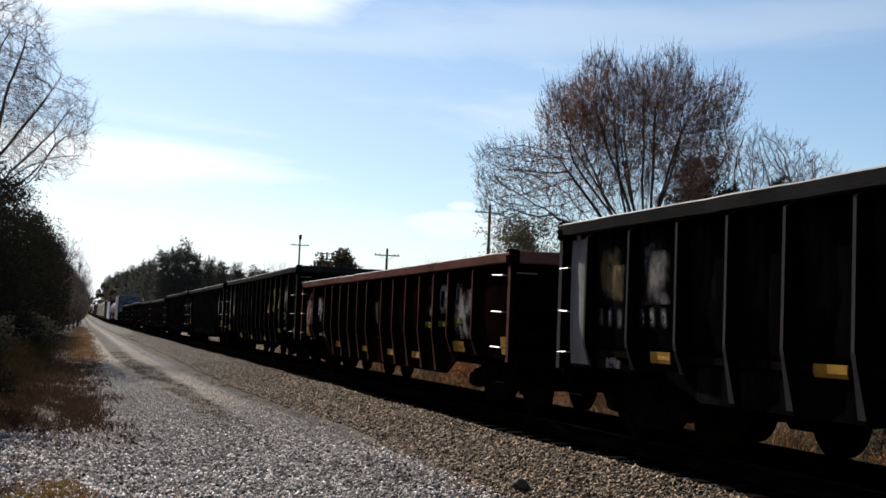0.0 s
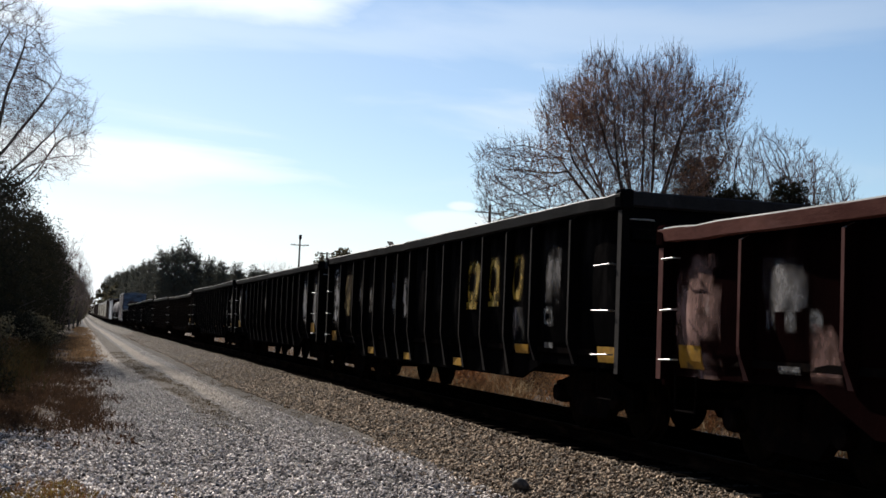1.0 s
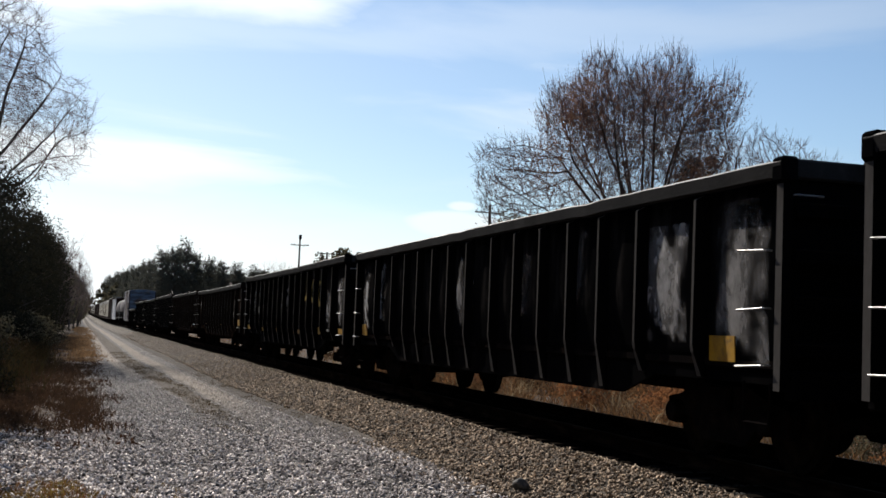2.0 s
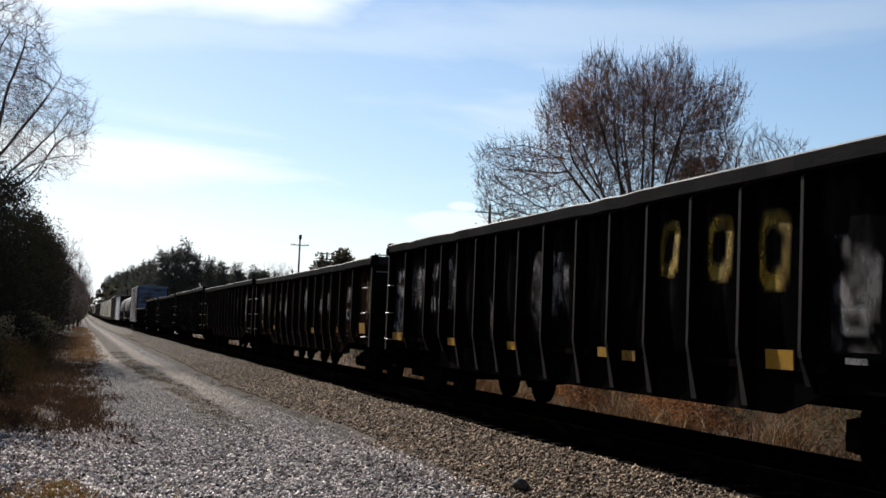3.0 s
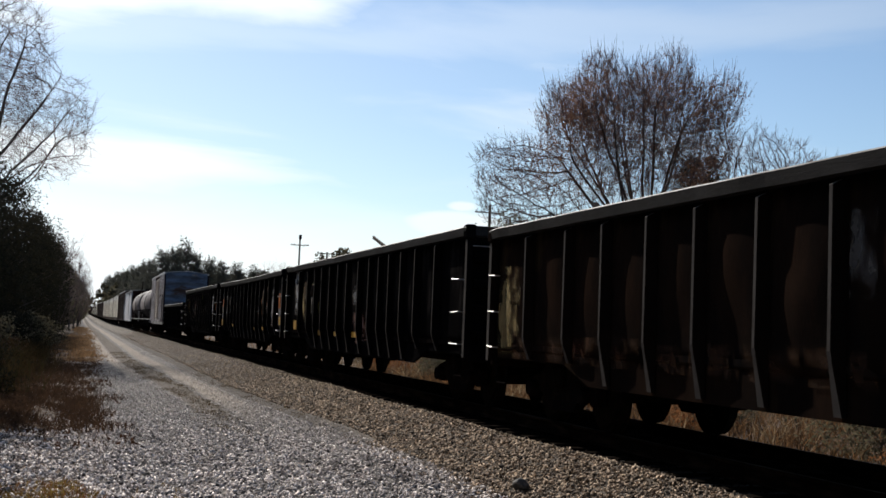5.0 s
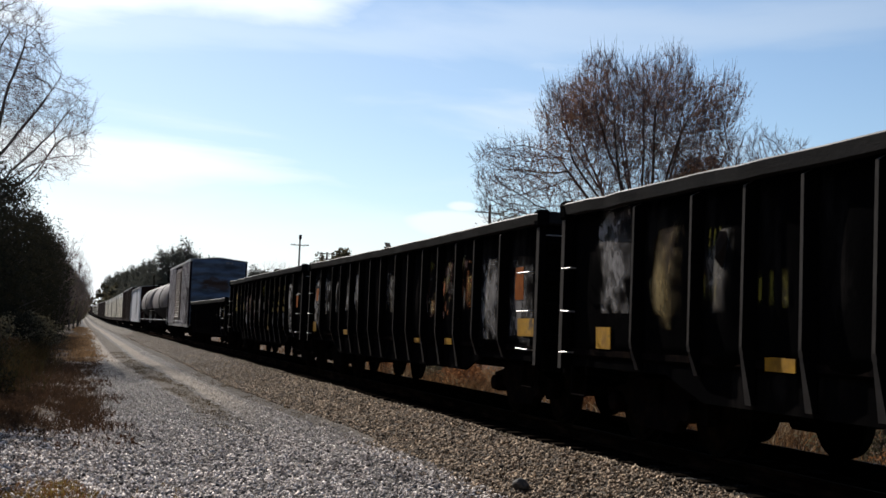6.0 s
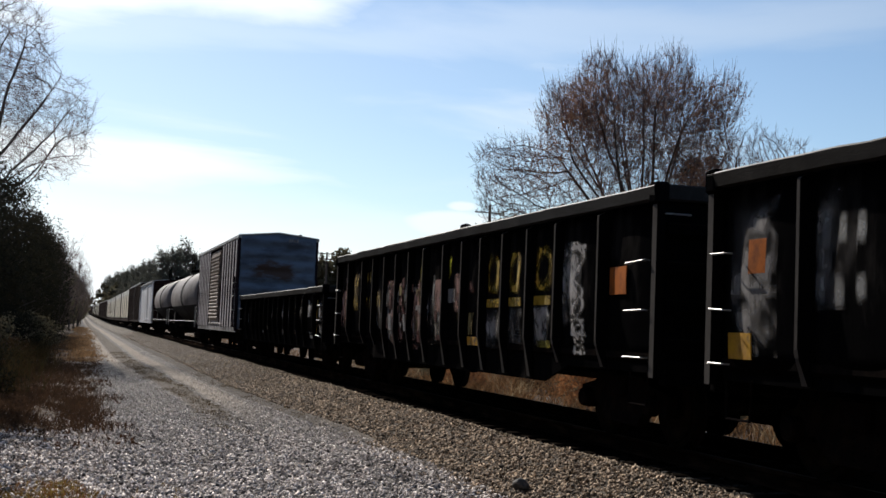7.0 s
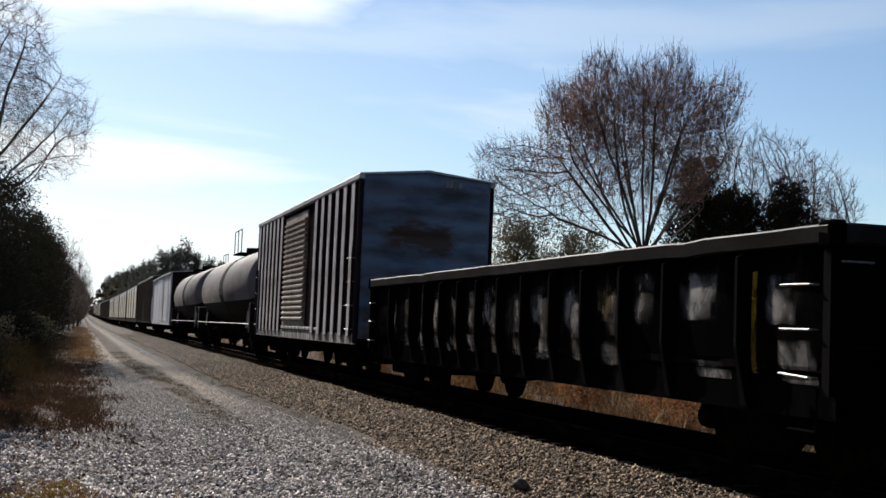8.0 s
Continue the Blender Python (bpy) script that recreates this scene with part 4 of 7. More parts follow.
    mark(5.18, 0.75, 0.49, 0.11, "rect", YELLOW, "reflector", "yellow reflective strip")
    mark(2.67, 1.00, 0.34, 0.09, "rect", YELLOW, "reflector", "yellow reflective strip")
    mark(8.21, 1.51, 0.43, 0.48, "blot", PATCH_GREY, "paint_patch")
    mark(14.18, 1.72, 0.66, 0.48, "blot", PATCH_PALE, "paint_patch")
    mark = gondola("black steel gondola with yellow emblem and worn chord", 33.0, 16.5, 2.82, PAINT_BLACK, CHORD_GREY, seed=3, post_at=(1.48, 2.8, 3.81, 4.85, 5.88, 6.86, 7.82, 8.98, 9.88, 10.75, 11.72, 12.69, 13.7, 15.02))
    mark(5.49, 1.96, 0.62, 0.68, "ring", LETTER_YELLOW, "emblem", "yellow stencilled emblem")
    mark(4.50, 1.96, 0.55, 0.69, "ring", LETTER_YELLOW, "emblem", "yellow stencilled emblem")
    mark(3.51, 1.97, 0.57, 0.66, "ring", LETTER_YELLOW, "emblem", "yellow stencilled emblem")
    mark(5.50, 1.60, 0.57, 0.11, "rect", LETTER_YELLOW, "stripe", "yellow stencilled emblem")
    mark(4.51, 1.62, 0.52, 0.07, "rect", LETTER_YELLOW, "stripe", "yellow stencilled emblem")
    mark(3.55, 1.29, 0.74, 0.55, "blot", PATCH_GREY, "paint_patch")
    mark(2.22, 1.98, 0.58, 0.76, "blot", PATCH_GREY, "paint_patch")
    mark(2.32, 1.44, 0.40, 0.27, "ring", LETTER_WHITE, "emblem", "worn white stencil marks")
    mark(2.32, 1.07, 0.29, 0.07, "rect", LETTER_WHITE, "stripe", "worn white stencil marks")
    mark(9.34, 0.71, 0.46, 0.12, "rect", YELLOW, "reflector", "yellow reflective strip")
    mark(6.22, 0.72, 0.50, 0.12, "rect", YELLOW, "reflector", "yellow reflective strip")
    mark(3.32, 1.00, 0.50, 0.12, "rect", YELLOW, "reflector", "yellow reflective strip")
    mark(15.68, 1.85, 1.00, 1.35, "blot", PATCH_PALE, "paint_patch")
    mark(15.98, 0.98, 0.43, 0.22, "rect", YELLOW, "reflector", "yellow reflective strip")
    mark(14.31, 1.99, 0.76, 1.11, "blot", PATCH_TAN, "paint_patch")
    mark(13.17, 1.89, 0.52, 0.79, "blot", PATCH_DIM, "paint_patch")
    mark(12.07, 1.85, 0.43, 0.67, "blot", PATCH_DIM, "paint_patch")
    mark(10.33, 1.97, 0.49, 0.74, "blot", PATCH_GREY, "paint_patch")
    mark(12.23, 0.74, 0.48, 0.13, "rect", YELLOW, "reflector", "yellow reflective strip")
    mark(0.56, 1.00, 0.46, 0.18, "rect", YELLOW, "reflector", "yellow reflective strip")
    mark(10.36, 1.81, 0.50, 0.75, "blot", PATCH_GREY, "paint_patch")
    mark(9.50, 1.79, 0.37, 0.76, "blot", PATCH_GREY, "paint_patch")
    mark = gondola("black steel gondola with dented grey-scuffed side sheets", 50.6, 16.6, 2.78, PAINT_BLACK, CHORD_GREY, seed=4)
    mark(0.83, 1.76, 0.93, 1.52, "blot", PATCH_GREY, "paint_patch")
    mark(1.16, 1.14, 0.48, 0.24, "rect", YELLOW, "reflector", "yellow reflective strip")
    mark(2.34, 1.78, 0.96, 1.21, "blot", PATCH_PALE, "paint_patch")
    mark(15.81, 1.80, 0.65, 1.24, "blot", PATCH_PALE, "paint_patch")
    mark(16.02, 1.15, 0.44, 0.23, "rect", YELLOW, "reflector", "yellow reflective strip")
    mark(9.12, 1.84, 0.81, 1.09, "blot", PATCH_GREY, "paint_patch")
    mark(14.70, 1.91, 0.95, 1.13, "blot", PATCH_GREY, "paint_patch")
    mark(4.66, 2.02, 0.69, 0.88, "blot", PATCH_DIM, "paint_patch")
    mark(6.51, 1.86, 0.65, 0.84, "blot", PATCH_DIM, "paint_patch")
    mark = gondola("black steel gondola with yellow emblem and white marks", 68.25, 16.95, 2.81, PAINT_BLACK, CHORD_GREY, seed=5, post_at=(1.6, 2.89, 3.88, 4.82, 5.78, 6.72, 7.66, 8.75, 9.7, 10.62, 11.55, 12.47, 13.36, 14.31, 15.65))
    mark(0.65, 1.77, 0.84, 1.11, "blot", PATCH_GREY, "paint_patch")
    mark(0.85, 1.08, 0.46, 0.12, "rect", YELLOW, "reflector", "yellow reflective strip")
    mark(2.27, 1.63, 0.65, 0.94, "blot", PATCH_GREY, "paint_patch")
    mark(2.28, 1.41, 0.40, 0.28, "ring", LETTER_WHITE, "emblem", "worn white stencil marks")
    mark(2.25, 1.09, 0.28, 0.05, "rect", LETTER_WHITE, "stripe", "worn white stencil marks")
    mark(5.41, 2.13, 0.48, 0.62, "ring", LETTER_YELLOW, "emblem", "yellow stencilled emblem")
    mark(4.39, 2.09, 0.50, 0.69, "ring", LETTER_YELLOW, "emblem", "yellow stencilled emblem")
    mark(3.45, 2.02, 0.54, 0.75, "ring", LETTER_YELLOW, "emblem", "yellow stencilled emblem")
    mark(6.32, 1.01, 0.33, 0.11, "rect", YELLOW, "reflector", "yellow reflective strip")
    mark(3.35, 1.07, 0.43, 0.17, "rect", YELLOW, "reflector", "yellow reflective strip")
    mark(8.44, 1.80, 0.72, 0.90, "blot", PATCH_GREY, "paint_patch")
    mark(15.08, 2.02, 1.01, 0.83, "blot", PATCH_GREY, "paint_patch")
    mark(12.91, 2.02, 0.67, 0.81, "blot", PATCH_GREY, "paint_patch")
    mark(8.90, 1.77, 0.67, 1.05, "blot", PATCH_PALE, "paint_patch")
    mark(10.86, 1.44, 0.59, 0.70, "blot", PATCH_DIM, "paint_patch")
    mark(16.45, 1.06, 0.81, 0.14, "rect", YELLOW, "reflector", "yellow reflective strip")
    mark(12.89, 1.03, 0.42, 0.12, "rect", YELLOW, "reflector", "yellow reflective strip")
    mark(10.04, 1.03, 0.42, 0.11, "rect", YELLOW, "reflector", "yellow reflective strip")
    mark(6.90, 1.03, 0.47, 0.11, "rect", YELLOW, "reflector", "yellow reflective strip")
    mark(16.32, 1.68, 0.80, 1.45, "blot", PATCH_PALE, "paint_patch")
    mark(16.47, 1.05, 0.81, 0.12, "rect", YELLOW, "reflector", "yellow reflective strip")
    mark(14.89, 1.71, 0.80, 0.32, "bars", LETTER_WHITE, "marking", "worn white stencil marks")
    mark(13.78, 1.64, 0.53, 0.29, "bars", LETTER_WHITE, "marking", "worn white stencil marks")
    mark(12.93, 1.67, 0.46, 0.27, "bars", LETTER_WHITE, "marking", "worn white stencil marks")
    mark(14.95, 2.18, 0.65, 0.27, "bars", LETTER_WHITE, "marking", "worn white stencil marks")
    mark(13.88, 2.19, 0.45, 0.30, "bars", LETTER_WHITE, "marking", "worn white stencil marks")
    mark = gondola("rusty brown-black gondola with grey chalked panels", 86.5, 16.9, 2.65, PAINT_RUST, CHORD_GREY, seed=6, post_at=(1.88, 3.2, 4.2, 5.19, 6.21, 7.28, 8.31, 9.39, 10.45, 11.49, 12.54, 13.57, 15.02))
    mark(2.43, 1.48, 0.41, 0.30, "ring", LETTER_WHITE, "emblem", "worn white stencil marks")
    mark(2.46, 1.91, 0.50, 0.34, "blot", PATCH_GREY, "paint_patch")
    mark(9.86, 1.03, 0.48, 0.12, "rect", YELLOW, "reflector", "yellow reflective strip")
    mark(6.76, 1.07, 0.52, 0.13, "rect", YELLOW, "reflector", "yellow reflective strip")
    mark(3.53, 1.12, 0.59, 0.13, "rect", YELLOW, "reflector", "yellow reflective strip")
    mark(1.10, 1.18, 0.53, 0.22, "rect", YELLOW, "reflector", "yellow reflective strip")
    mark(0.51, 1.79, 0.48, 1.04, "blot", PATCH_TAN, "paint_patch")
    mark(14.51, 1.81, 0.91, 0.96, "blot", PATCH_GREY, "paint_patch")
    mark(9.04, 1.93, 0.73, 0.82, "blot", PATCH_GREY, "paint_patch")
    mark(7.85, 1.82, 0.68, 0.76, "blot", PATCH_GREY, "paint_patch")
    mark(5.79, 1.71, 0.66, 0.54, "blot", PATCH_GREY, "paint_patch")
    mark(4.72, 1.75, 0.57, 0.50, "blot", PATCH_GREY, "paint_patch")
    mark(6.66, 1.83, 0.65, 0.64, "blot", PATCH_DIM, "paint_patch")
    mark(11.47, 1.90, 0.78, 0.83, "blot", PATCH_DIM, "paint_patch")
    mark(15.42, 1.70, 0.81, 1.08, "blot", PATCH_PALE, "paint_patch")
    mark(15.50, 1.19, 0.44, 0.23, "rect", YELLOW, "reflector", "yellow reflective strip")
    mark(14.32, 1.79, 0.88, 0.82, "blot", PATCH_TAN, "paint_patch")
    mark(13.93, 0.83, 0.52, 0.31, "blot", PATCH_PALE, "paint_patch")
    mark(13.07, 1.76, 0.46, 0.74, "blot", PATCH_TAN, "paint_patch")
    mark(13.01, 1.09, 0.50, 0.11, "rect", YELLOW, "reflector", "yellow reflective strip")
    mark(12.08, 1.83, 0.43, 0.54, "blot", PATCH_GREY, "paint_patch")
    mark(10.99, 1.71, 0.49, 0.70, "blot", PATCH_GREY, "paint_patch")
    mark(12.10, 0.87, 1.02, 0.26, "blot", PATCH_DIM, "paint_patch")
    for k in range(14):
        mark(1.6 + k * 1.03, 1.02, 0.95, 0.5, "blot", PATCH_RUSTWASH, "rust_stain")
    mark = gondola("rusty gondola with yellowed end panels", 104.2, 16.55, 2.7, PAINT_RUST, CHORD_GREY, seed=7, post_at=(1.44, 2.93, 4.02, 5.05, 6.07, 7.12, 8.15, 9.28, 10.4, 11.46, 12.58, 13.7, 15.05))
    mark(0.46, 1.63, 0.71, 1.53, "blot", PATCH_TAN, "paint_patch")
    mark(2.08, 0.84, 1.31, 0.32, "blot", PATCH_DIM, "paint_patch")
    mark(2.29, 1.89, 0.69, 0.73, "blot", PATCH_GREY, "paint_patch")
    mark(6.80, 1.90, 0.51, 0.69, "blot", PATCH_GREY, "paint_patch")
    mark(5.70, 1.90, 0.49, 0.68, "blot", PATCH_GREY, "paint_patch")
    mark(4.61, 1.94, 0.49, 0.67, "blot", PATCH_GREY, "paint_patch")
    mark(3.53, 1.87, 0.47, 0.62, "blot", PATCH_GREY, "paint_patch")
    mark(7.94, 1.93, 0.53, 0.73, "blot", PATCH_DIM, "paint_patch")
    mark(16.05, 1.44, 1.22, 1.41, "blot", PATCH_TAN, "paint_patch")
    mark(2.31, 1.78, 0.78, 1.01, "blot", PATCH_GREY, "paint_patch")
    mark(3.97, 0.88, 1.32, 0.31, "blot", PATCH_DIM, "paint_patch")
    mark(1.17, 1.04, 0.37, 0.11, "rect", PATCH_OLIVE, "stripe")
    for k in range(15):
        mark(1.0 + k * 1.02, 0.98, 0.95, 0.42, "blot", PATCH_RUSTWASH, "rust_stain")
    mark = gondola("black steel gondola with bleached lower sheets", 121.8, 17.0, 2.83, PAINT_BLACK, CHORD_GREY, seed=8, post_at=(1.85, 3.1, 4.1, 5.0, 5.85, 6.69, 7.68, 8.86, 9.82, 10.8, 11.75, 12.7, 13.67, 14.98))
    mark(15.64, 2.10, 0.91, 1.25, "blot", PATCH_PALE, "paint_patch")
    mark(15.90, 1.19, 0.39, 0.25, "rect", YELLOW, "reflector", "yellow reflective strip")
    mark(14.32, 1.98, 0.70, 1.08, "blot", PATCH_TAN, "paint_patch")
    mark(12.26, 1.04, 0.23, 0.09, "rect", YELLOW, "reflector", "yellow reflective strip")
    mark(10.25, 1.02, 0.40, 0.10, "rect", YELLOW, "reflector", "yellow reflective strip")
    mark(8.25, 1.03, 0.55, 0.12, "rect", YELLOW, "reflector", "yellow reflective strip")
    mark(8.00, 1.11, 1.02, 0.81, "blot", PATCH_ROSE, "paint_patch")
    mark(7.21, 1.13, 0.80, 0.80, "blot", PATCH_ROSE, "paint_patch")
    mark(14.46, 1.80, 0.57, 1.00, "blot", PATCH_TAN, "paint_patch")
    mark(13.41, 1.71, 0.37, 0.33, "bars", PATCH_OLIVE, "marking")
    mark(12.34, 1.69, 0.55, 0.35, "bars", PATCH_OLIVE, "marking")
    mark(13.34, 2.20, 0.26, 0.27, "bars", PATCH_OLIVE, "marking")
    mark(12.21, 1.02, 0.47, 0.12, "rect", YELLOW, "reflector", "yellow reflective strip")
    mark(13.26, 1.87, 0.57, 0.80, "blot", PATCH_DIM, "paint_patch")
    mark(8.12, 1.89, 0.35, 0.44, "blot", PATCH_GREY, "paint_patch")
    mark = gondola("black steel gondola with dim yellow emblem and scuffs", 139.55, 16.4, 2.8, PAINT_BLACK, CHORD_DARK, seed=9, post_at=(1.55, 2.75, 3.7, 4.68, 5.63, 6.6, 7.52, 8.71, 9.61, 10.61, 11.53, 12.54, 13.49, 14.88))
    mark(0.90, 1.60, 0.88, 1.24, "blot", PATCH_GREY, "paint_patch")
    mark(0.67, 1.29, 0.60, 0.24, "rect", YELLOW, "reflector", "yellow reflective strip")
    mark(2.21, 1.69, 0.89, 1.17, "blot", PATCH_PALE, "paint_patch")
    graffiti(mark, 2.9, 5.7, 1.35, 2.45, 64, 7, (PATCH_TAN, PATCH_OLIVE, PATCH_RUSTY, PATCH_RUSTY, PATCH_MAROON, PATCH_MAROON, PATCH_DIM, LETTER_YELLOW), 0.75, ("blot", "blot", "scrawl"))
    mark(6.09, 1.00, 0.35, 0.10, "rect", YELLOW, "reflector", "yellow reflective strip")
    mark(4.19, 1.03, 0.38, 0.10, "rect", YELLOW, "reflector", "yellow reflective strip")
    mark(2.10, 1.77, 0.83, 1.10, "blot", PATCH_GREY, "paint_patch")
    mark(0.95, 1.89, 0.32, 0.45, "blot", PATCH_ORANGE, "paint_patch")
    mark(0.39, 1.30, 0.57, 0.22, "rect", YELLOW, "reflector", "yellow reflective strip")
    mark(8.21, 1.93, 0.70, 0.83, "blot", PATCH_DIM, "paint_patch")
    mark(11.09, 2.01, 0.80, 0.86, "blot", PATCH_GREY, "paint_patch")
    mark(14.58, 1.99, 0.81, 1.00, "blot", PATCH_GREY, "paint_patch")
    mark(15.70, 1.80, 0.79, 1.44, "blot", PATCH_GREY, "paint_patch")
    mark(15.92, 1.17, 0.41, 0.24, "rect", YELLOW, "reflector", "yellow reflective strip")
    mark(15.63, 1.98, 0.29, 0.31, "blot", PATCH_ORANGE, "paint_patch")
    mark(14.37, 2.15, 0.67, 0.33, "bars", LETTER_WHITE, "marking", "worn white stencil marks")
    mark(14.39, 1.66, 0.77, 0.27, "bars", LETTER_WHITE, "marking", "worn white stencil marks")
    mark(13.14, 1.64, 0.39, 0.24, "bars", LETTER_WHITE, "marking", "worn white stencil marks")
    mark(13.16, 1.98, 0.44, 0.49, "blot", PATCH_GREY, "paint_patch")
    mark(11.99, 1.92, 0.42, 0.70, "blot", PATCH_GREY, "paint_patch")
    mark(12.11, 1.08, 0.42, 0.11, "rect", YELLOW, "reflector", "yellow reflective strip")
    mark = gondola("black steel gondola with large yellow emblem and graffiti", 157.0, 16.3, 2.81, PAINT_BLACK, CHORD_GREY, seed=10, post_at=(1.5, 2.85, 3.85, 4.85, 5.8, 6.75, 7.77, 8.98, 9.94, 10.89, 11.79, 12.73, 13.71, 15.09))
    mark(5.46, 2.06, 0.58, 0.62, "ring", LETTER_YELLOW, "emblem", "yellow stencilled emblem")
    mark(4.49, 2.05, 0.51, 0.62, "ring", LETTER_YELLOW, "emblem", "yellow stencilled emblem")
    mark(3.47, 2.07, 0.60, 0.63, "ring", LETTER_YELLOW, "emblem", "yellow stencilled emblem")
    mark(5.42, 1.63, 0.55, 0.12, "rect", LETTER_YELLOW, "stripe", "yellow stencilled emblem")
    mark(4.47, 1.64, 0.52, 0.12, "rect", LETTER_YELLOW, "stripe", "yellow stencilled emblem")
    mark(3.48, 1.65, 0.58, 0.12, "rect", LETTER_YELLOW, "stripe", "yellow stencilled emblem")
    mark(5.45, 1.25, 0.72, 0.57, "blot", PATCH_PALE, "paint_patch")
    mark(4.49, 1.27, 0.62, 0.58, "blot", PATCH_PALE, "paint_patch")
    mark(3.51, 1.31, 0.70, 0.57, "blot", PATCH_PALE, "paint_patch")
    mark(3.38, 1.08, 0.45, 0.09, "rect", PATCH_OLIVE, "stripe")
    mark(6.30, 1.06, 0.53, 0.13, "rect", YELLOW, "reflector", "yellow reflective strip")
    mark(11.06, 1.44, 1.17, 1.52, "blot", PATCH_ROSE, "paint_patch")
    mark(9.66, 1.44, 1.10, 1.32, "blot", PATCH_ROSE, "paint_patch")
    mark(9.26, 2.31, 0.15, 0.51, "rect", PATCH_OLIVE, "stripe")
    mark(8.46, 1.44, 0.77, 1.02, "blot", PATCH_DIM, "paint_patch")
    mark(14.45, 2.01, 0.60, 0.86, "blot", PATCH_TAN, "paint_patch")
    mark(12.46, 1.61, 0.82, 0.86, "blot", PATCH_DIM, "paint_patch")
    mark(2.52, 1.84, 0.78, 1.03, "blot", PATCH_PALE, "paint_patch")
    mark(1.05, 1.84, 0.54, 0.31, "rect", PATCH_ORANGE, "stripe")
    mark(15.82, 1.70, 0.68, 1.16, "blot", PATCH_ROSE, "paint_patch")
    for y, z in ((14.5, 2.2), (14.5, 1.72), (13.3, 2.24), (13.3, 1.75), (12.4, 1.77)):
        mark(y, z, 0.6, 0.33, "bars", LETTER_YELLOW, "marking", "worn yellow stencil marks", 0.004)
    graffiti(mark, 8.75, 11.9, 0.95, 2.15, 90, 3, None, 0.75)
    graffiti(mark, 6.3, 8.5, 1.0, 2.2, 16, 5)
    mark(7.5, 2.25, 0.2, 0.34, "blot", PATCH_LIME, "paint_patch", "", 0.03)
    mark(2.2, 1.75, 0.6, 1.2, "scrawl", PATCH_PALE, "graffiti", "pale spray-painted scrawl", 0.02)
    mark(2.2, 1.2, 0.5, 0.45, "scrawl", PATCH_PALE, "graffiti", "pale spray-painted scrawl", 0.022)
    mark(11.36, 1.23, 0.49, 0.57, "blot", PATCH_GREY, "paint_patch")
    mark = gondola("low black steel gondola with grey scuffs and painted sunlit strips", 174.75, 15.95, 2.18, PAINT_BLACK, CHORD_DARK, seed=11, low=True, rib_paint=RIB_DARK, post_at=(1.45, 2.92, 3.98, 5.04, 6.04, 7.08, 8.05, 9.04, 9.97, 10.95, 11.9, 12.85, 14.35))
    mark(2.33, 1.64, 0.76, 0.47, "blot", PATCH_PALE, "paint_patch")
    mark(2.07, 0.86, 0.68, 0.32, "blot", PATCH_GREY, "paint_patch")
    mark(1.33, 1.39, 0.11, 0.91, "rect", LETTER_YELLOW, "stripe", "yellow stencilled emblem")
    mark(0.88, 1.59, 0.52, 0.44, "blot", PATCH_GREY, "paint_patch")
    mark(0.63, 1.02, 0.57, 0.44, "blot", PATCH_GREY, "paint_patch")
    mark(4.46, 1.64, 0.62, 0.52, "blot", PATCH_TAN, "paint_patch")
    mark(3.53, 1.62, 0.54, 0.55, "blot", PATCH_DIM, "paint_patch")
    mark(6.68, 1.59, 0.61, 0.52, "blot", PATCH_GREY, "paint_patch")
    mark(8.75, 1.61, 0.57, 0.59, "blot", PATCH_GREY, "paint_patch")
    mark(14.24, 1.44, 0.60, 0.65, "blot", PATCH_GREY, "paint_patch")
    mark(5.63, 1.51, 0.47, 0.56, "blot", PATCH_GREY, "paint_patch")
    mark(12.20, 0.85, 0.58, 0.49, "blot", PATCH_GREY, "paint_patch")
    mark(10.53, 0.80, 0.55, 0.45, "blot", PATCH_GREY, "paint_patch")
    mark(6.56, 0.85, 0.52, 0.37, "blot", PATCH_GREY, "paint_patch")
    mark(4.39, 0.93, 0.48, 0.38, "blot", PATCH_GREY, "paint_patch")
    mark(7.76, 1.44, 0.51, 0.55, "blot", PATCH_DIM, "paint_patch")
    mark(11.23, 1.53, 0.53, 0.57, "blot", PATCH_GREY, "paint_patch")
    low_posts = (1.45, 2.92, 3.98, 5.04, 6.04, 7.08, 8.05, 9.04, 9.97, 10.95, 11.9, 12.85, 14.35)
    # sunlit strips of sheet next to each post, put on as grey blots
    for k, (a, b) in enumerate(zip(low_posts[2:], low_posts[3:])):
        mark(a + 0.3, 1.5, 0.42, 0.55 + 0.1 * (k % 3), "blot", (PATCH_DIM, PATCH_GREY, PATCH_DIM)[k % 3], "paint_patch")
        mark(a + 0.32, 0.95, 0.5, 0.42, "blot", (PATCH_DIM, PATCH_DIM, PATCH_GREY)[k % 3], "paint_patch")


make_gondolas()


BOX_SIDE = material("faded plum boxcar paint", (0.022, 0.016, 0.02), 0.8, spec=0.0, second=(0.014, 0.008, 0.0075), third=(0.042, 0.034, 0.04), scale=1.3, third_scale=0.8, third_at=0.6, stretch=(1, 1, 0.25))
BOX_END = material("slate blue boxcar paint, rust-stained", (0.115, 0.15, 0.21), 0.75, spec=0.0, second=(0.06, 0.07, 0.092), third=(0.075, 0.052, 0.046), scale=1.5, third_scale=1.1, third_at=0.6, stretch=(0.5, 1, 1.4), spot=((0.05, 0.0, 3.25), 0.75))
BOX_POST_LIT = material("pale boxcar post paint, sunlit face", (0.46, 0.42, 0.43), 0.6, second=(0.12, 0.09, 0.09), third=(0.75, 0.72, 0.73), amount=0.5, scale=3.2, third_scale=2.6, third_at=0.6, stretch=(1, 1, 0.3))
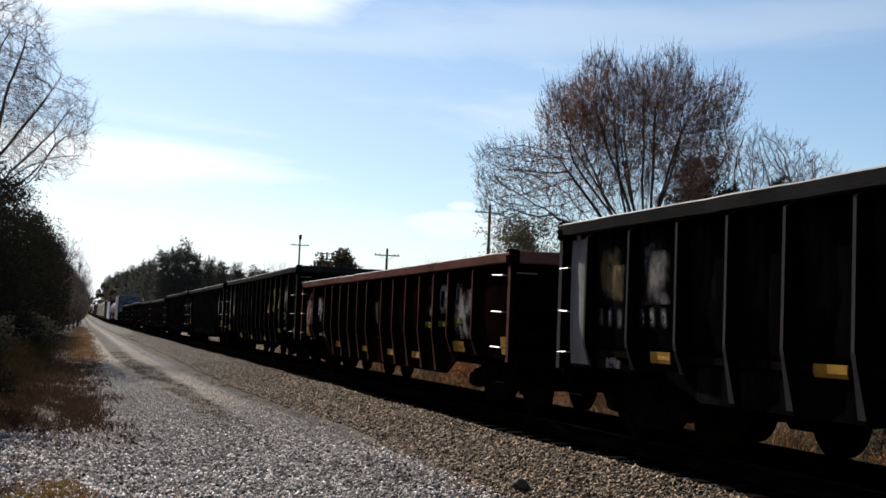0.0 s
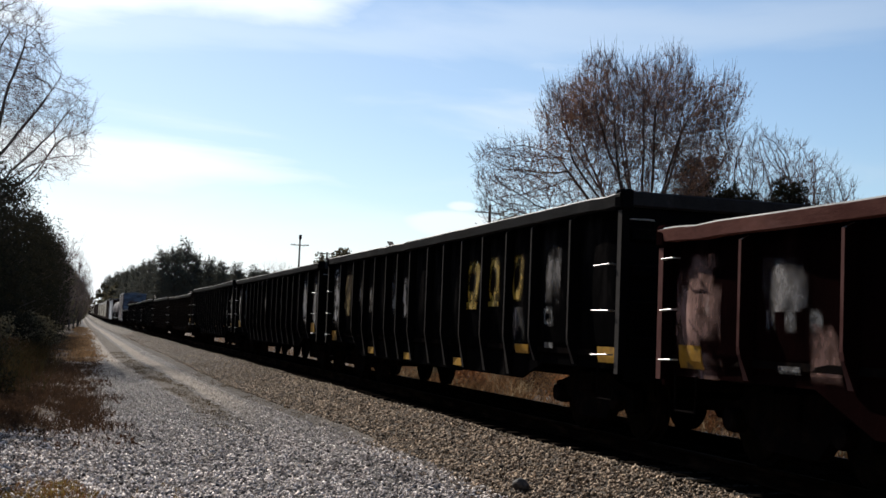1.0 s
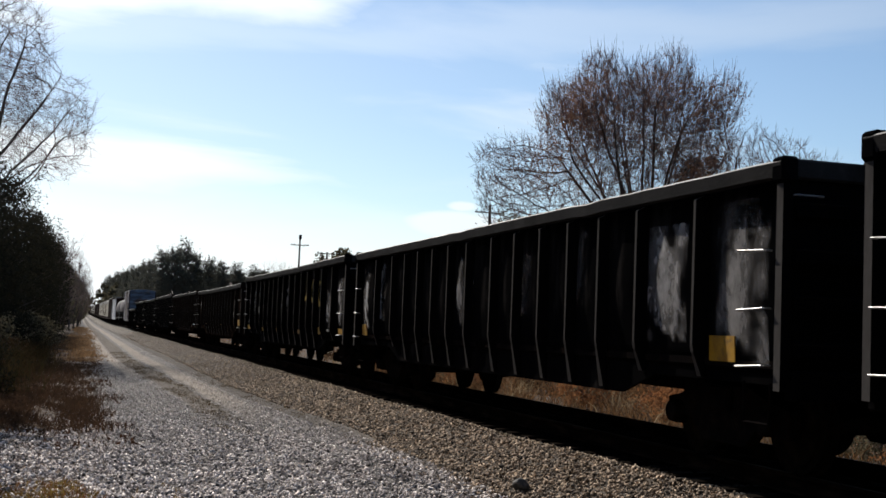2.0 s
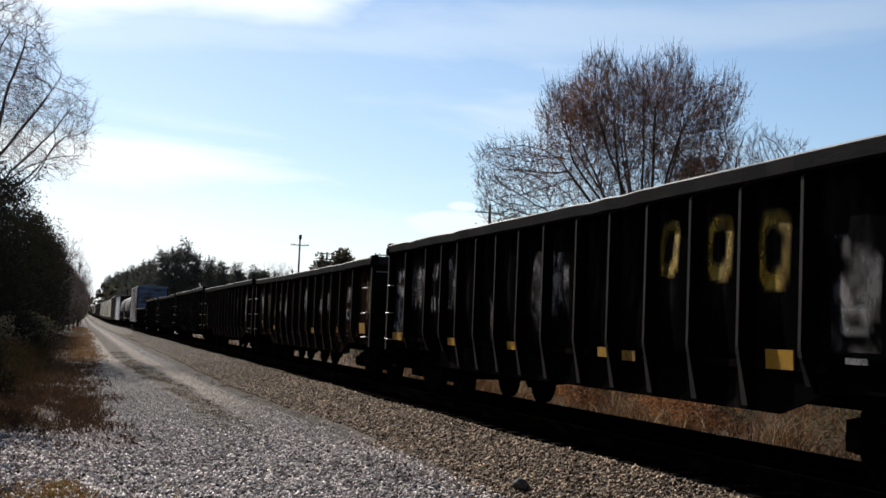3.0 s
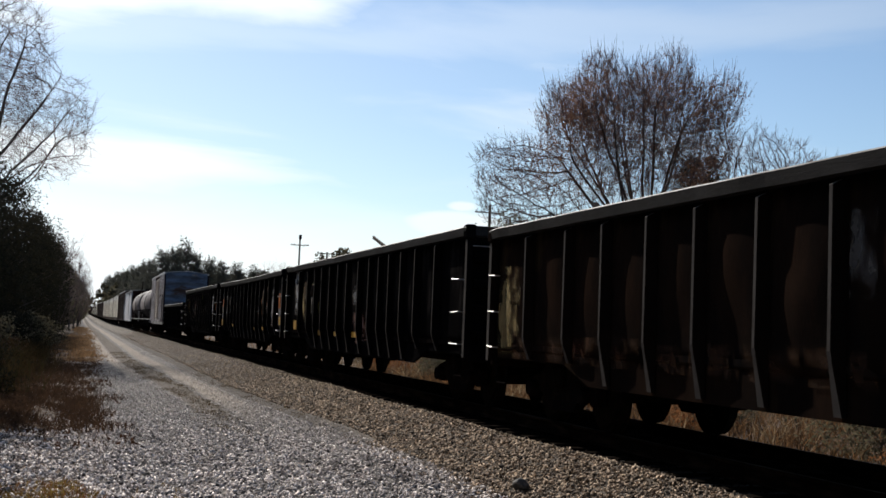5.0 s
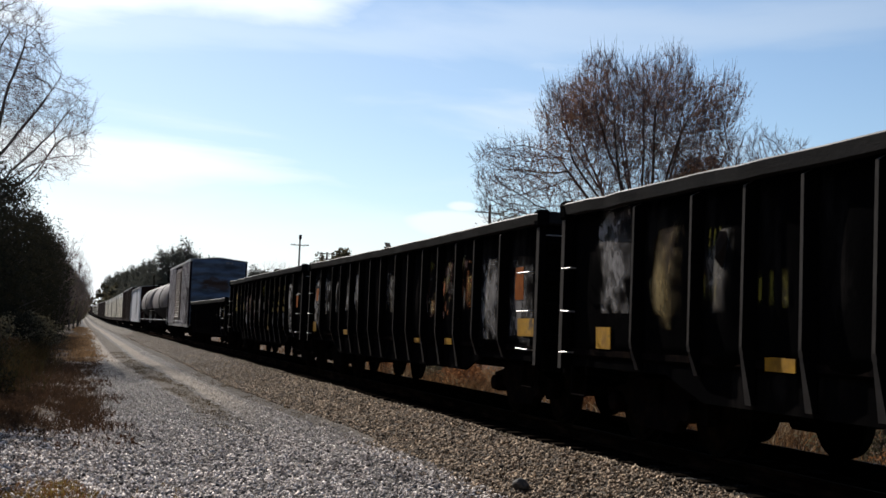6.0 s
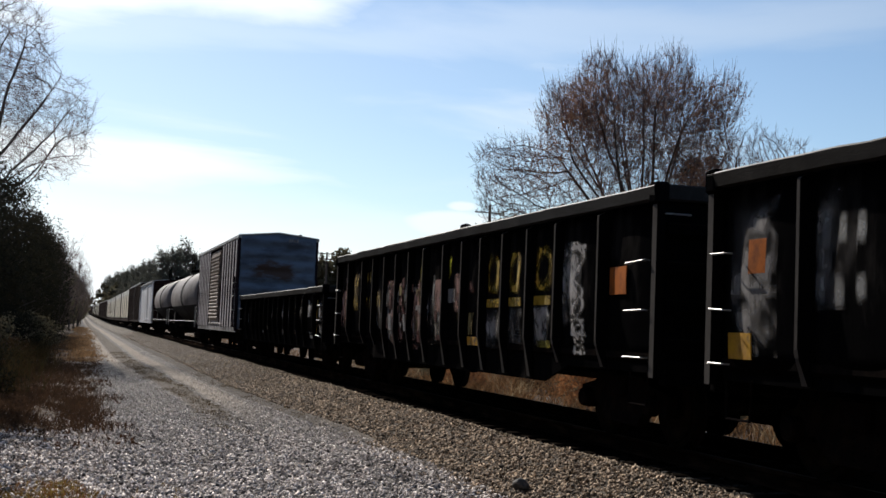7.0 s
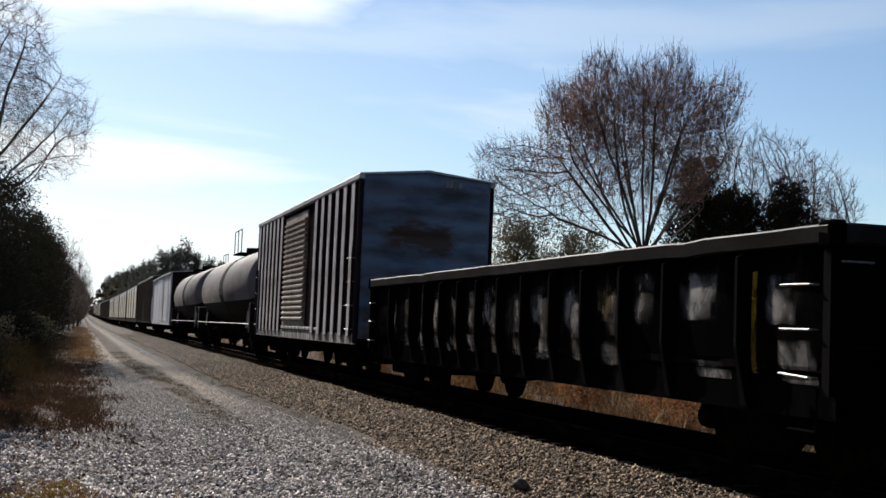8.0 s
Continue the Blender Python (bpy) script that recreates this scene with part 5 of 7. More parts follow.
BOX_DOOR = material("chalky tan door paint", (0.24, 0.19, 0.155), 0.7, second=(0.1, 0.07, 0.058), third=(0.07, 0.038, 0.03), scale=2.5, third_scale=1.6, third_at=0.54, stretch=(1, 0.4, 1))
ROOF_STEEL = material("galvanised roof steel", (0.3, 0.31, 0.32), 0.5, 0.3, second=(0.2, 0.17, 0.15), scale=1.2)
SILL_GREY = material("splashed grey sill", (0.34, 0.32, 0.32), 0.7, second=(0.06, 0.05, 0.047), amount=0.8, scale=5.0, stretch=(1, 1, 0.25))
TANK_GREY = material("dusty grey tank paint", (0.16, 0.142, 0.138), 0.65, spec=0.1, second=(0.1, 0.085, 0.08), third=(0.075, 0.06, 0.055), scale=1.0, third_scale=0.7, third_at=0.62, stretch=(1, 0.3, 1))
TANK_BLACK = material("black tank paint", (0.014, 0.013, 0.013), 0.8, spec=0.03, second=(0.025, 0.021, 0.019), scale=1.5)
PALE_SIDE = material("patchy pale grey car paint", (0.6, 0.6, 0.62), 0.5, second=(0.2, 0.19, 0.2), third=(0.58, 0.58, 0.6), scale=0.8, third_scale=0.5, third_at=0.52, stretch=(1, 1, 0.2))
BROWN_CAR = material("dark brown car paint", (0.026, 0.014, 0.012), 0.8, spec=0.02, second=(0.015, 0.009, 0.008), scale=1.1, stretch=(1, 1, 0.3))
CREAM = material("cream perforated rack panels", (0.86, 0.78, 0.62), 0.35, spec=0.5, second=(0.66, 0.56, 0.42), scale=0.9, stretch=(1, 1, 0.3))

RACK_WHITE = material("bleached white rack panels", (0.85, 0.83, 0.78), 0.35, spec=0.5, second=(0.7, 0.66, 0.58), scale=0.9)


def corrugated_end(w, z0, z1, peak, waves, y, d, mat):
    """A pressed end with wide horizontal ridges and a low-pitched top edge. d: outwards along y."""
    bm = bmesh.new()
    n = waves * 8
    rows = []
    for k in range(n + 1):
        t = k / n
        b = 0.11 * (0.5 - 0.5 * math.cos(2 * math.pi * t * waves)) ** 0.8
        rows.append([bm.verts.new((x * w, y + d * (b if abs(x) < 0.47 else 0), z0 + (z1 - z0) * t + peak * t ** 8 * (1 - abs(x) * 2))) for x in (-0.5, -0.485, -0.46, 0, 0.46, 0.485, 0.5)])
    for a, b in zip(rows, rows[1:]):
        for i in range(6):
            f = bm.faces.new((a[i], a[i + 1], b[i + 1], b[i]))
            f.smooth = True
    back = [bm.verts.new((x * w, y - d * 0.04, z)) for x, z in ((-0.5, z0), (0.5, z0), (0.5, z1), (0, z1 + peak), (-0.5, z1))]
    bm.faces.new(back)
    return bm_mesh("end_wall", bm, mat)


def boxcar(label, y0, L, eave, side_mat, end_mat, door_mat, ribs_front, ribs_rear, door, plain=1.0, peak=0.14, posts=True, name="boxcar", sill_mat=None, post_mat=None):
    """A closed boxcar: outside posts, a corrugated sliding door, pressed ends and a low-pitched roof."""
    car = start_car(name, label, "boxcar", y0)
    HW = 1.55
    z0 = 1.05
    for s in (-1, 1):
        part("side_wall", box(min(s * 1.4, s * 1.46), max(s * 1.4, s * 1.46), 0.05, L - 0.05, z0, eave - 0.05), side_mat, car)
        d0, d1 = (door if s < 0 else (L - door[1], L - door[0]))
        post = bmesh.new()
        add_prism(post, [(-0.21, 0.0), (-0.17, -0.08), (-0.15, -0.09), (0.15, -0.09), (0.17, -0.08), (0.21, 0.0)], "z", z0 - 0.05, eave - 0.12)
        post = bm_mesh("side_post", post, side_mat)
        # grazing sun painted as a pale outward face; flanks keep the dark side colour
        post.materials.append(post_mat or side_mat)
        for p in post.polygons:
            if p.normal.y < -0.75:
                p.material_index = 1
        spots = [0.25 + (d0 - plain - 0.25) * (k + 0.5) / ribs_front for k in range(ribs_front)] + [d1 + 0.15 + (L - 0.2 - d1) * (k + 0.5) / ribs_rear for k in range(ribs_rear)]
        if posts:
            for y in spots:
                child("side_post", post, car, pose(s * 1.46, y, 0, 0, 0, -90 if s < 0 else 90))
        # sliding door with pressed horizontal ridges
        dr = part("door", box(min(s * 1.46, s * 1.5), max(s * 1.46, s * 1.5), d0, d1, z0 + 0.12, eave - 0.25), door_mat, car, "chalky tan corrugated sliding door")
        ridge = bm_mesh("door_ridge", add_prism(bmesh.new(), [(0.0, -0.07), (-0.06, -0.025), (-0.06, 0.02), (0.0, 0.045)], "y", 0.06, d1 - d0 - 0.06), door_mat)
        rows = 19 if posts else 0
        for k in range(rows):
            z = z0 + 0.32 + (eave - 0.6 - z0 - 0.2) * k / (rows - 1)
            m = Matrix.Translation((s * 1.5, d0 if s < 0 else d1, z)) @ Matrix.Rotation(0 if s < 0 else math.pi, 4, "Z")
            child("door_ridge", ridge, dr, m)
        part("door_track", box(min(s * 1.46, s * 1.53), max(s * 1.46, s * 1.53), d0 - 2.2 if s < 0 else d0, d1 if s < 0 else d1 + 2.2, z0 + 0.02, z0 + 0.1, 0.01), sill_mat or side_mat, car)
        part("side_sill", box(min(s * 1.44, s * 1.5), max(s * 1.44, s * 1.5), 0.1, L - 0.1, 0.82, z0), sill_mat or side_mat, car)
        part("eave", box(min(s * 1.44, s * 1.57), max(s * 1.44, s * 1.57), 0, L, eave - 0.12, eave + 0.005, 0.015), ROOF_STEEL, car)
        for y in (0.1, L - 0.1):
            part("corner_post", box(-0.06, 0.06, -0.07, 0.07, 0.85, eave - 0.1, 0.02), side_mat, car, at=(s * 1.49, y, 0))
            ladder = part("ladder", add_tube(bmesh.new(), [(0, -0.23, 1.0), (0, -0.23, 2.95)], 0.018, 5), side_mat, car, at=pose(s * 1.6, 0.5 if y < 1 else L - 0.5, 0, 0, 0, 0 if s < 0 else 180))
            part("stile", add_tube(bmesh.new(), [(0, 0.23, 1.0), (0, 0.23, 2.95)], 0.018, 5), side_mat, ladder)
            for k in range(4):
                child("rung", RUNG, ladder, (0.06, 0, 1.15 + 0.52 * k))
    child("end_wall", corrugated_end(2.96, 0.95, eave - 0.02, peak, 8, 0.03, -1, end_mat), car)
    child("end_wall", corrugated_end(2.96, 0.95, eave - 0.02, peak, 8, L - 0.03, 1, end_mat), car)
    roof = bmesh.new()
    add_prism(roof, [(-1.55, eave - 0.03), (0, eave + peak - 0.02), (1.55, eave - 0.03), (1.55, eave + 0.01), (0, eave + peak + 0.03), (-1.55, eave + 0.01)], "y", -0.03, L + 0.03)
    part("roof", roof, ROOF_STEEL, car)
    part("floor", box(-1.4, 1.4, 0.1, L - 0.1, 0.95, 1.05), STEEL_DARK, car)
    under_gear(car, L, 2.3, 0.66)
    return car


def tank_car(label, y0, L, shell, lower):
    car = start_car("tank_car", label, "tank wagon", y0)
    R, zc = 1.5, 2.62
    a, b = 0.9, L - 0.9
    prof = [(R * math.sin(t), a + 0.55 - 0.55 * math.cos(t)) for t in [math.pi / 2 * k / 6 for k in range(1, 7)]]
    prof = prof + [(r, L - y) for r, y in prof[::-1]]
    n = 32
    for name, mat, k0 in (("tank", shell, -2), ("tank_underside", lower, n // 2 + 2)):
        bm = bmesh.new()
        span = n // 2 + 4 if k0 < 0 else n // 2 - 4
        rings = [[bm.verts.new((r * math.cos(2 * math.pi * k / n), y, zc + r * math.sin(2 * math.pi * k / n))) for k in range(k0, k0 + span + 1)] for r, y in prof]
        for p, q in zip(rings, rings[1:]):
            for k in range(span):
                bm.faces.new((p[k], q[k], q[k + 1], p[k + 1])).smooth = True
        bm.faces.new(rings[0])
        bm.faces.new(rings[-1][::-1])
        part(name, bm, mat, car, "black lower half of the tank" if k0 > 0 else "")
    for y in (L * 0.5,):
        ring = bmesh.new()
        add_lathe(ring, [(R - 0.05, -0.6), (R + 0.015, -0.6), (R + 0.015, 0.6), (R - 0.05, 0.6)], n=32)
        part("band", ring, lower, car, "black band round the tank", at=Matrix.Translation((0, y, zc)) @ Matrix.Rotation(math.pi / 2, 4, "Z"))
    for y in (2.3, L - 2.3):
        part("saddle", add_prism(bmesh.new(), [(-1.3, 1.0), (1.3, 1.0), (1.25, 1.75), (0.7, 1.3), (-0.7, 1.3), (-1.25, 1.75)], "y", y - 0.35, y + 0.35), lower, car)
    # running board with rails, dome and top platform
    for s in (-1, 1):
        part("side_rail", add_tube(bmesh.new(), [(s * 1.5, 0.3, 1.15), (s * 1.5, L - 0.3, 1.15)], 0.018, 6), STEEL_BRIGHT, car)
        for y in (0.3, L - 0.3):
            part("hand_rail", add_tube(bmesh.new(), [(s * 1.5, y, 0.85), (s * 1.5, y, 1.9), (s * 1.1, y, 1.9)], 0.02, 6), STEEL_BRIGHT, car)
    part("dome", add_lathe(bmesh.new(), [(0.1, 0.0), (0.48, 0.0), (0.5, -0.3)], n=18), lower, car, at=Matrix.Translation((0, L / 2, zc + R + 0.28)) @ Matrix.Rotation(-math.pi / 2, 4, "Y"))
    part("platform", box(-0.9, 0.9, L / 2 - 1.2, L / 2 + 1.2, zc + R - 0.02, zc + R + 0.03), STEEL_DARK, car)
    for x in (-0.85, 0.85):
        for y in (-1.15, 0, 1.15):
            part("rail_post", add_tube(bmesh.new(), [(x, L / 2 + y, zc + R), (x, L / 2 + y, zc + R + 1.0)], 0.022, 5), STEEL_DARK, car)
        part("top_rail", add_tube(bmesh.new(), [(x, L / 2 - 1.15, zc + R + 1.0), (x, L / 2 + 1.15, zc + R + 1.0)], 0.022, 5), STEEL_DARK, car)
    part("walkway", box(-1.4, 1.4, 0.15, 0.9, 0.98, 1.03), STEEL_DARK, car)
    part("walkway", box(-1.4, 1.4, L - 0.9, L - 0.15, 0.98, 1.03), STEEL_DARK, car)
    under_gear(car, L, 2.3, 0.62)
    return car


def autorack(y0, L):
    """A tall covered car carrier with cream side panels between brown posts."""
    car = start_car("autorack", "tall car carrier with cream perforated panels and brown frame", "railway wagon", y0)
    top = 5.0
    panel = bm_mesh("side_panel", box(-0.02, 0.02, 0.16, (L - 1.6) / 4 - 0.16, 1.2, 3.95, 0.01), CREAM)
    white = bm_mesh("upper_panel", box(-0.02, 0.02, 0.2, (L - 1.6) / 4 - 0.2, 3.97, 4.62, 0.01), RACK_WHITE)
    for s in (-1, 1):
        for k in range(4):
            child("side_panel", panel, car, (s * 1.53, 0.8 + (L - 1.6) / 4 * k, 0))
            child("upper_panel", white, car, (s * 1.54, 0.8 + (L - 1.6) / 4 * k, 0), "bleached white upper panel")
        for k in range(5):
            y = 0.8 + (L - 1.6) / 4 * k
            part("side_post", box(-0.1, 0.1, y - 0.15, y + 0.15, 1.0, 4.6), BROWN_CAR, car, at=(s * 1.5, 0, 0))
        part("side_sill", box(min(s * 1.4, s * 1.54), max(s * 1.4, s * 1.54), 0.2, L - 0.2, 0.75, 1.2, 0.02), BROWN_CAR, car)
        part("top_rail", box(min(s * 1.4, s * 1.54), max(s * 1.4, s * 1.5), 0.1, L - 0.1, 4.5, 4.7, 0.02), BROWN_CAR, car)
    part("roof", add_prism(bmesh.new(), [(-1.5, 4.65), (1.5, 4.65), (1.2, 4.9), (0, top), (-1.2, 4.9)], "y", 0.05, L - 0.05), BROWN_CAR, car)
    part("end_door", box(-1.45, 1.45, 0.1, 0.2, 0.95, 4.65, 0.02), BROWN_CAR, car)
    part("end_door", box(-1.45, 1.45, L - 0.2, L - 0.1, 0.95, 4.65, 0.02), BROWN_CAR, car)
    part("floor", box(-1.4, 1.4, 0.2, L - 0.2, 0.85, 1.1), STEEL_DARK, car)
    under_gear(car, L, 2.6, 0.62)
    return car


def repeat_car(car, y0):
    twin = copy_thing(car, pose(TRACK, y0, RAIL))
    MOVING.append((twin, TRACK, y0, RAIL))
    for tk in twin.children:
        for w in tk.children:
            if w.name.startswith("wheelset"):
                WHEELS.append((w, w.matrix_basis.translation.y))
    return twin


def make_tail():
    blue = boxcar("blue and plum boxcar with tan corrugated door", 192.0, 15.45, 4.55, BOX_SIDE, BOX_END, BOX_DOOR, 6, 7, (6.5, 10.0), sill_mat=SILL_GREY, post_mat=BOX_POST_LIT)
    for k in range(4):
        part("marking", box(0.36 + 0.1 * k, 0.43 + 0.1 * k, -0.09, -0.082, 4.36, 4.48), SILL_GREY, blue, "small white stencil marks")
    tank_car("grey tank wagon with black band and saddles", 208.9, 19.5, TANK_GREY, TANK_BLACK)
    tank_car("grey tank wagon, dusty, with black underframe", 229.6, 17.0, TANK_GREY, TANK_BLACK)
    boxcar("boxcar with patchy pale grey sides and brown ends", 248.0, 20.3, 4.35, PALE_SIDE, BROWN_CAR, PALE_SIDE, 5, 5, (8.0, 11.0), posts=False)
    brown = boxcar("dark brown boxcar with outside posts", 269.6, 25.0, 4.75, BROWN_CAR, BROWN_CAR, BROWN_CAR, 9, 9, (11, 14))
    rack = autorack(296.0, 28.0)
    for k in range(1, 4):
        repeat_car(rack, 296.0 + 29.4 * k)
    for k in range(4):
        repeat_car(brown, 414.5 + 26.4 * k)
    for k in range(6):
        repeat_car(rack, 521.0 + 29.4 * k)
    for k in range(11):
        repeat_car(brown, 698.5 + 26.4 * k)


make_tail()


# ---------- trees, poles and grass ----------
def tubes(lines, sides_at):
    """Polylines of (points, radii) into one tapered tube mesh. sides_at(radius): how round."""
    V, F, n = [], [], 0
    for pts, rad in lines:
        pts, rad = np.asarray(pts, float), np.asarray(rad, float)
        k = sides_at(rad[0])
        d = np.gradient(pts, axis=0)
        d /= np.linalg.norm(d, axis=1)[:, None] + 1e-9
        ref = np.where(abs(d[:, 2:3]) > 0.9, np.array([[1.0, 0, 0]]), np.array([[0, 0, 1.0]]))
        u = np.cross(d, ref)
        u /= np.linalg.norm(u, axis=1)[:, None] + 1e-9
        w = np.cross(d, u)
        a = np.arange(k) * 2 * math.pi / k
        ring = pts[:, None] + rad[:, None, None] * (u[:, None] * np.cos(a)[None, :, None] + w[:, None] * np.sin(a)[None, :, None])
        m = len(pts)
        V.append(ring.reshape(-1, 3))
        i, j = np.meshgrid(np.arange(m - 1), np.arange(k), indexing="ij")
        F.append(np.stack([n + i * k + j, n + i * k + (j + 1) % k, n + (i + 1) * k + (j + 1) % k, n + (i + 1) * k + j], -1).reshape(-1, 4))
        n += m * k
    return np.concatenate(V), np.concatenate(F)


def branch(rng, start, way, length, r0, r1, steps=5, rise=0.15, wander=0.12):
    """A limb that wanders and turns upwards."""
    p, d = np.array(start, float), np.array(way, float)
    d /= np.linalg.norm(d)
    pts = [p.copy()]
    for _ in range(steps):
        d = d + rng.normal(0, wander, 3) + np.array([0, 0, rise])
        d /= np.linalg.norm(d)
        p = p + d * length / steps
        pts.append(p.copy())
    return np.array(pts), np.linspace(r0, r1, steps + 1)


def leaves(rng, centres, size, up=0.0):
    """Small folded leaves, each two triangles, at centres."""
    n = len(centres)
    s = size * rng.uniform(0.6, 1.4, n)
    a = rng.normal(0, 1, (n, 3))
    a[:, 2] += up
    a /= np.linalg.norm(a, axis=1)[:, None]
    b = np.cross(a, rng.normal(0, 1, (n, 3)))
    b /= np.linalg.norm(b, axis=1)[:, None] + 1e-9
    c = np.cross(a, b)
    a, b, c = a * s[:, None], b * s[:, None] * 0.5, c * s[:, None] * 0.25
    v = np.stack([centres - a, centres + b + c, centres + a, centres - b + c], 1).reshape(-1, 3)
    i = np.arange(n)[:, None] * 4
    f = np.concatenate([i + np.array([[0, 1, 2]]), i + np.array([[0, 2, 3]])], 1).reshape(-1, 3)
    return v, f


def tree_thing(name, label, at, lines, leaf=None, leaf_mat=None, category="tree", bark=None):
    """lines: the trunk last, main limbs thicker than 4 cm as parts of their own, the rest as twigs."""
    tree = tagged(new(name), label, category)
    tree.location = (at[0], at[1], at[2] + float(grade(at[1])))

    def sides(r):
        return 8 if r > 0.08 else (5 if r > 0.025 else 3)

    def wood(part_name, some, mat=None):
        v, f = tubes(some, sides)
        child(part_name, mesh_fast(part_name, v, f, mat or bark or BARK, True), tree)
    wood("trunk", [lines[-1]])
    limbs = [q for q in lines[:-1] if q[1][0] > 0.04][:40]
    for q in limbs:
        wood("limb", [q])
    thin = [q for q in lines[:-1] if not any(q is p for p in limbs)]
    if thin:
        wood("twig_spray", thin, TWIG)
    if leaf is not None:
        child("crown", mesh_fast("crown", leaf[0], leaf[1], leaf_mat), tree)
    return tree


def crown_points(rng, lobes, per_m3):
    """Points inside boxy round lobes (centre x, y, z, half sizes)."""
    out = []
    for cx, cy, cz, rx, ry, rz in lobes:
        n = int(8 * rx * ry * rz * per_m3)
        q = rng.uniform(-1, 1, (n, 3))
        q = q[((abs(q) ** 2.4).sum(1)) < rng.uniform(0.45, 1.25, n)]
        out.append(np.array([cx, cy, cz]) + q * np.array([rx, ry, rz]))
    return np.concatenate(out)


def colonise(rng, seeds, goals, step, reach, kill, lift=0.0, keep_on=0.3, rounds=140):
    """Grows twigs from seed lines towards goal points until the crown is filled. Returns nodes and parents."""
    nodes, parent = [], []
    for pts, at in seeds:
        for k, p in enumerate(pts):
            parent.append(len(nodes) - 1 if k else at)
            nodes.append(np.array(p, float))
    near = np.full(len(goals), 1e9)
    who = np.zeros(len(goals), int)
    live = np.ones(len(goals), bool)
    done = 0
    for _ in range(rounds):
        fresh = np.array(nodes[done:])
        d = np.linalg.norm(goals[:, None] - fresh[None], axis=2)
        best = d.argmin(1)
        m = d[np.arange(len(goals)), best]
        better = m < near
        near[better], who[better] = m[better], best[better] + done
        done = len(nodes)
        live &= near > kill
        pull = np.where(live & (near < reach))[0]
        if not len(pull):
            break
        grown = 0
        order = who[pull].argsort()
        pull = pull[order]
        for group in np.split(pull, np.where(np.diff(who[pull]))[0] + 1):
            k = who[group[0]]
            way = goals[group] - nodes[k]
            way = (way / np.linalg.norm(way, axis=1)[:, None]).mean(0) + rng.normal(0, 0.12, 3) + np.array([0, 0, lift])
            if parent[k] >= 0:
                last = nodes[k] - nodes[parent[k]]
                way = way + keep_on * last / (np.linalg.norm(last) + 1e-9)
            way /= np.linalg.norm(way) + 1e-9
            p = nodes[k] + way * step
            if min(near[group].min(), 9) < step * 0.5:
                live[group] = False
                continue
            nodes.append(p)
            parent.append(int(k))
            grown += 1
        if not grown:
            break
    return np.array(nodes), parent


def limb_lines(nodes, parent, tip=0.006, power=2.3):
    """Radii by the pipe rule, and polylines that follow the thickest child."""
    n = len(nodes)
    kids = [[] for _ in range(n)]
    for k, p in enumerate(parent):
        if p >= 0:
            kids[p].append(k)
    rad = np.zeros(n)
    for k in range(n - 1, -1, -1):
        rad[k] = sum(rad[c] ** power for c in kids[k]) ** (1 / power) if kids[k] else tip
    lines, tips = [], []
    starts = [(-1, k) for k, p in enumerate(parent) if p < 0]
    while starts:
        a, k = starts.pop()
        run = [a, k] if a >= 0 else [k]
        while kids[k]:
            order = sorted(kids[k], key=lambda c: -rad[c])
            starts += [(k, c) for c in order[1:]]
            k = order[0]
            run.append(k)
        r = rad[run].copy()
        if a >= 0:
            r[0] = r[1]
        lines.append((nodes[run], np.maximum(r, tip * 0.7)))
        tips.append(run)
    return lines, kids, rad


def twigs(rng, nodes, parent, rad, thin, count, length, r, up=0.6, spread=0.7):
    """Fine end twigs on every node thinner than thin."""
    out = []
    for k in np.where(rad < thin)[0]:
        if parent[k] < 0:
            continue
        d = nodes[k] - nodes[parent[k]]
        d /= np.linalg.norm(d) + 1e-9
        for _ in range(rng.poisson(count)):
            way = d + rng.normal(0, spread, 3) + np.array([0, 0, up])
            out.append(branch(rng, nodes[k], way, length * rng.uniform(0.5, 1.4), r, r * 0.5, 2, up * 0.3, 0.12))
    return out


def fan_stems(rng, fork, angles, lengths, depth, n=9, bend=0.05, wander=0.06):
    """Main limbs that fan out of the fork in a plane across (x, z), leaning to and fro in y."""
    seeds = []
    for a, ln in zip(angles, lengths):
        ang = radians(a)
        way = np.array([math.sin(ang), rng.uniform(-depth, depth), math.cos(ang)])
        pts, _ = branch(rng, fork + np.array([math.sin(ang) * 0.2, rng.uniform(-0.15, 0.15), rng.uniform(-0.5, 0.3)]), way, ln, 1, 1, n, bend, wander)
        seeds.append((pts, -1))
    return seeds


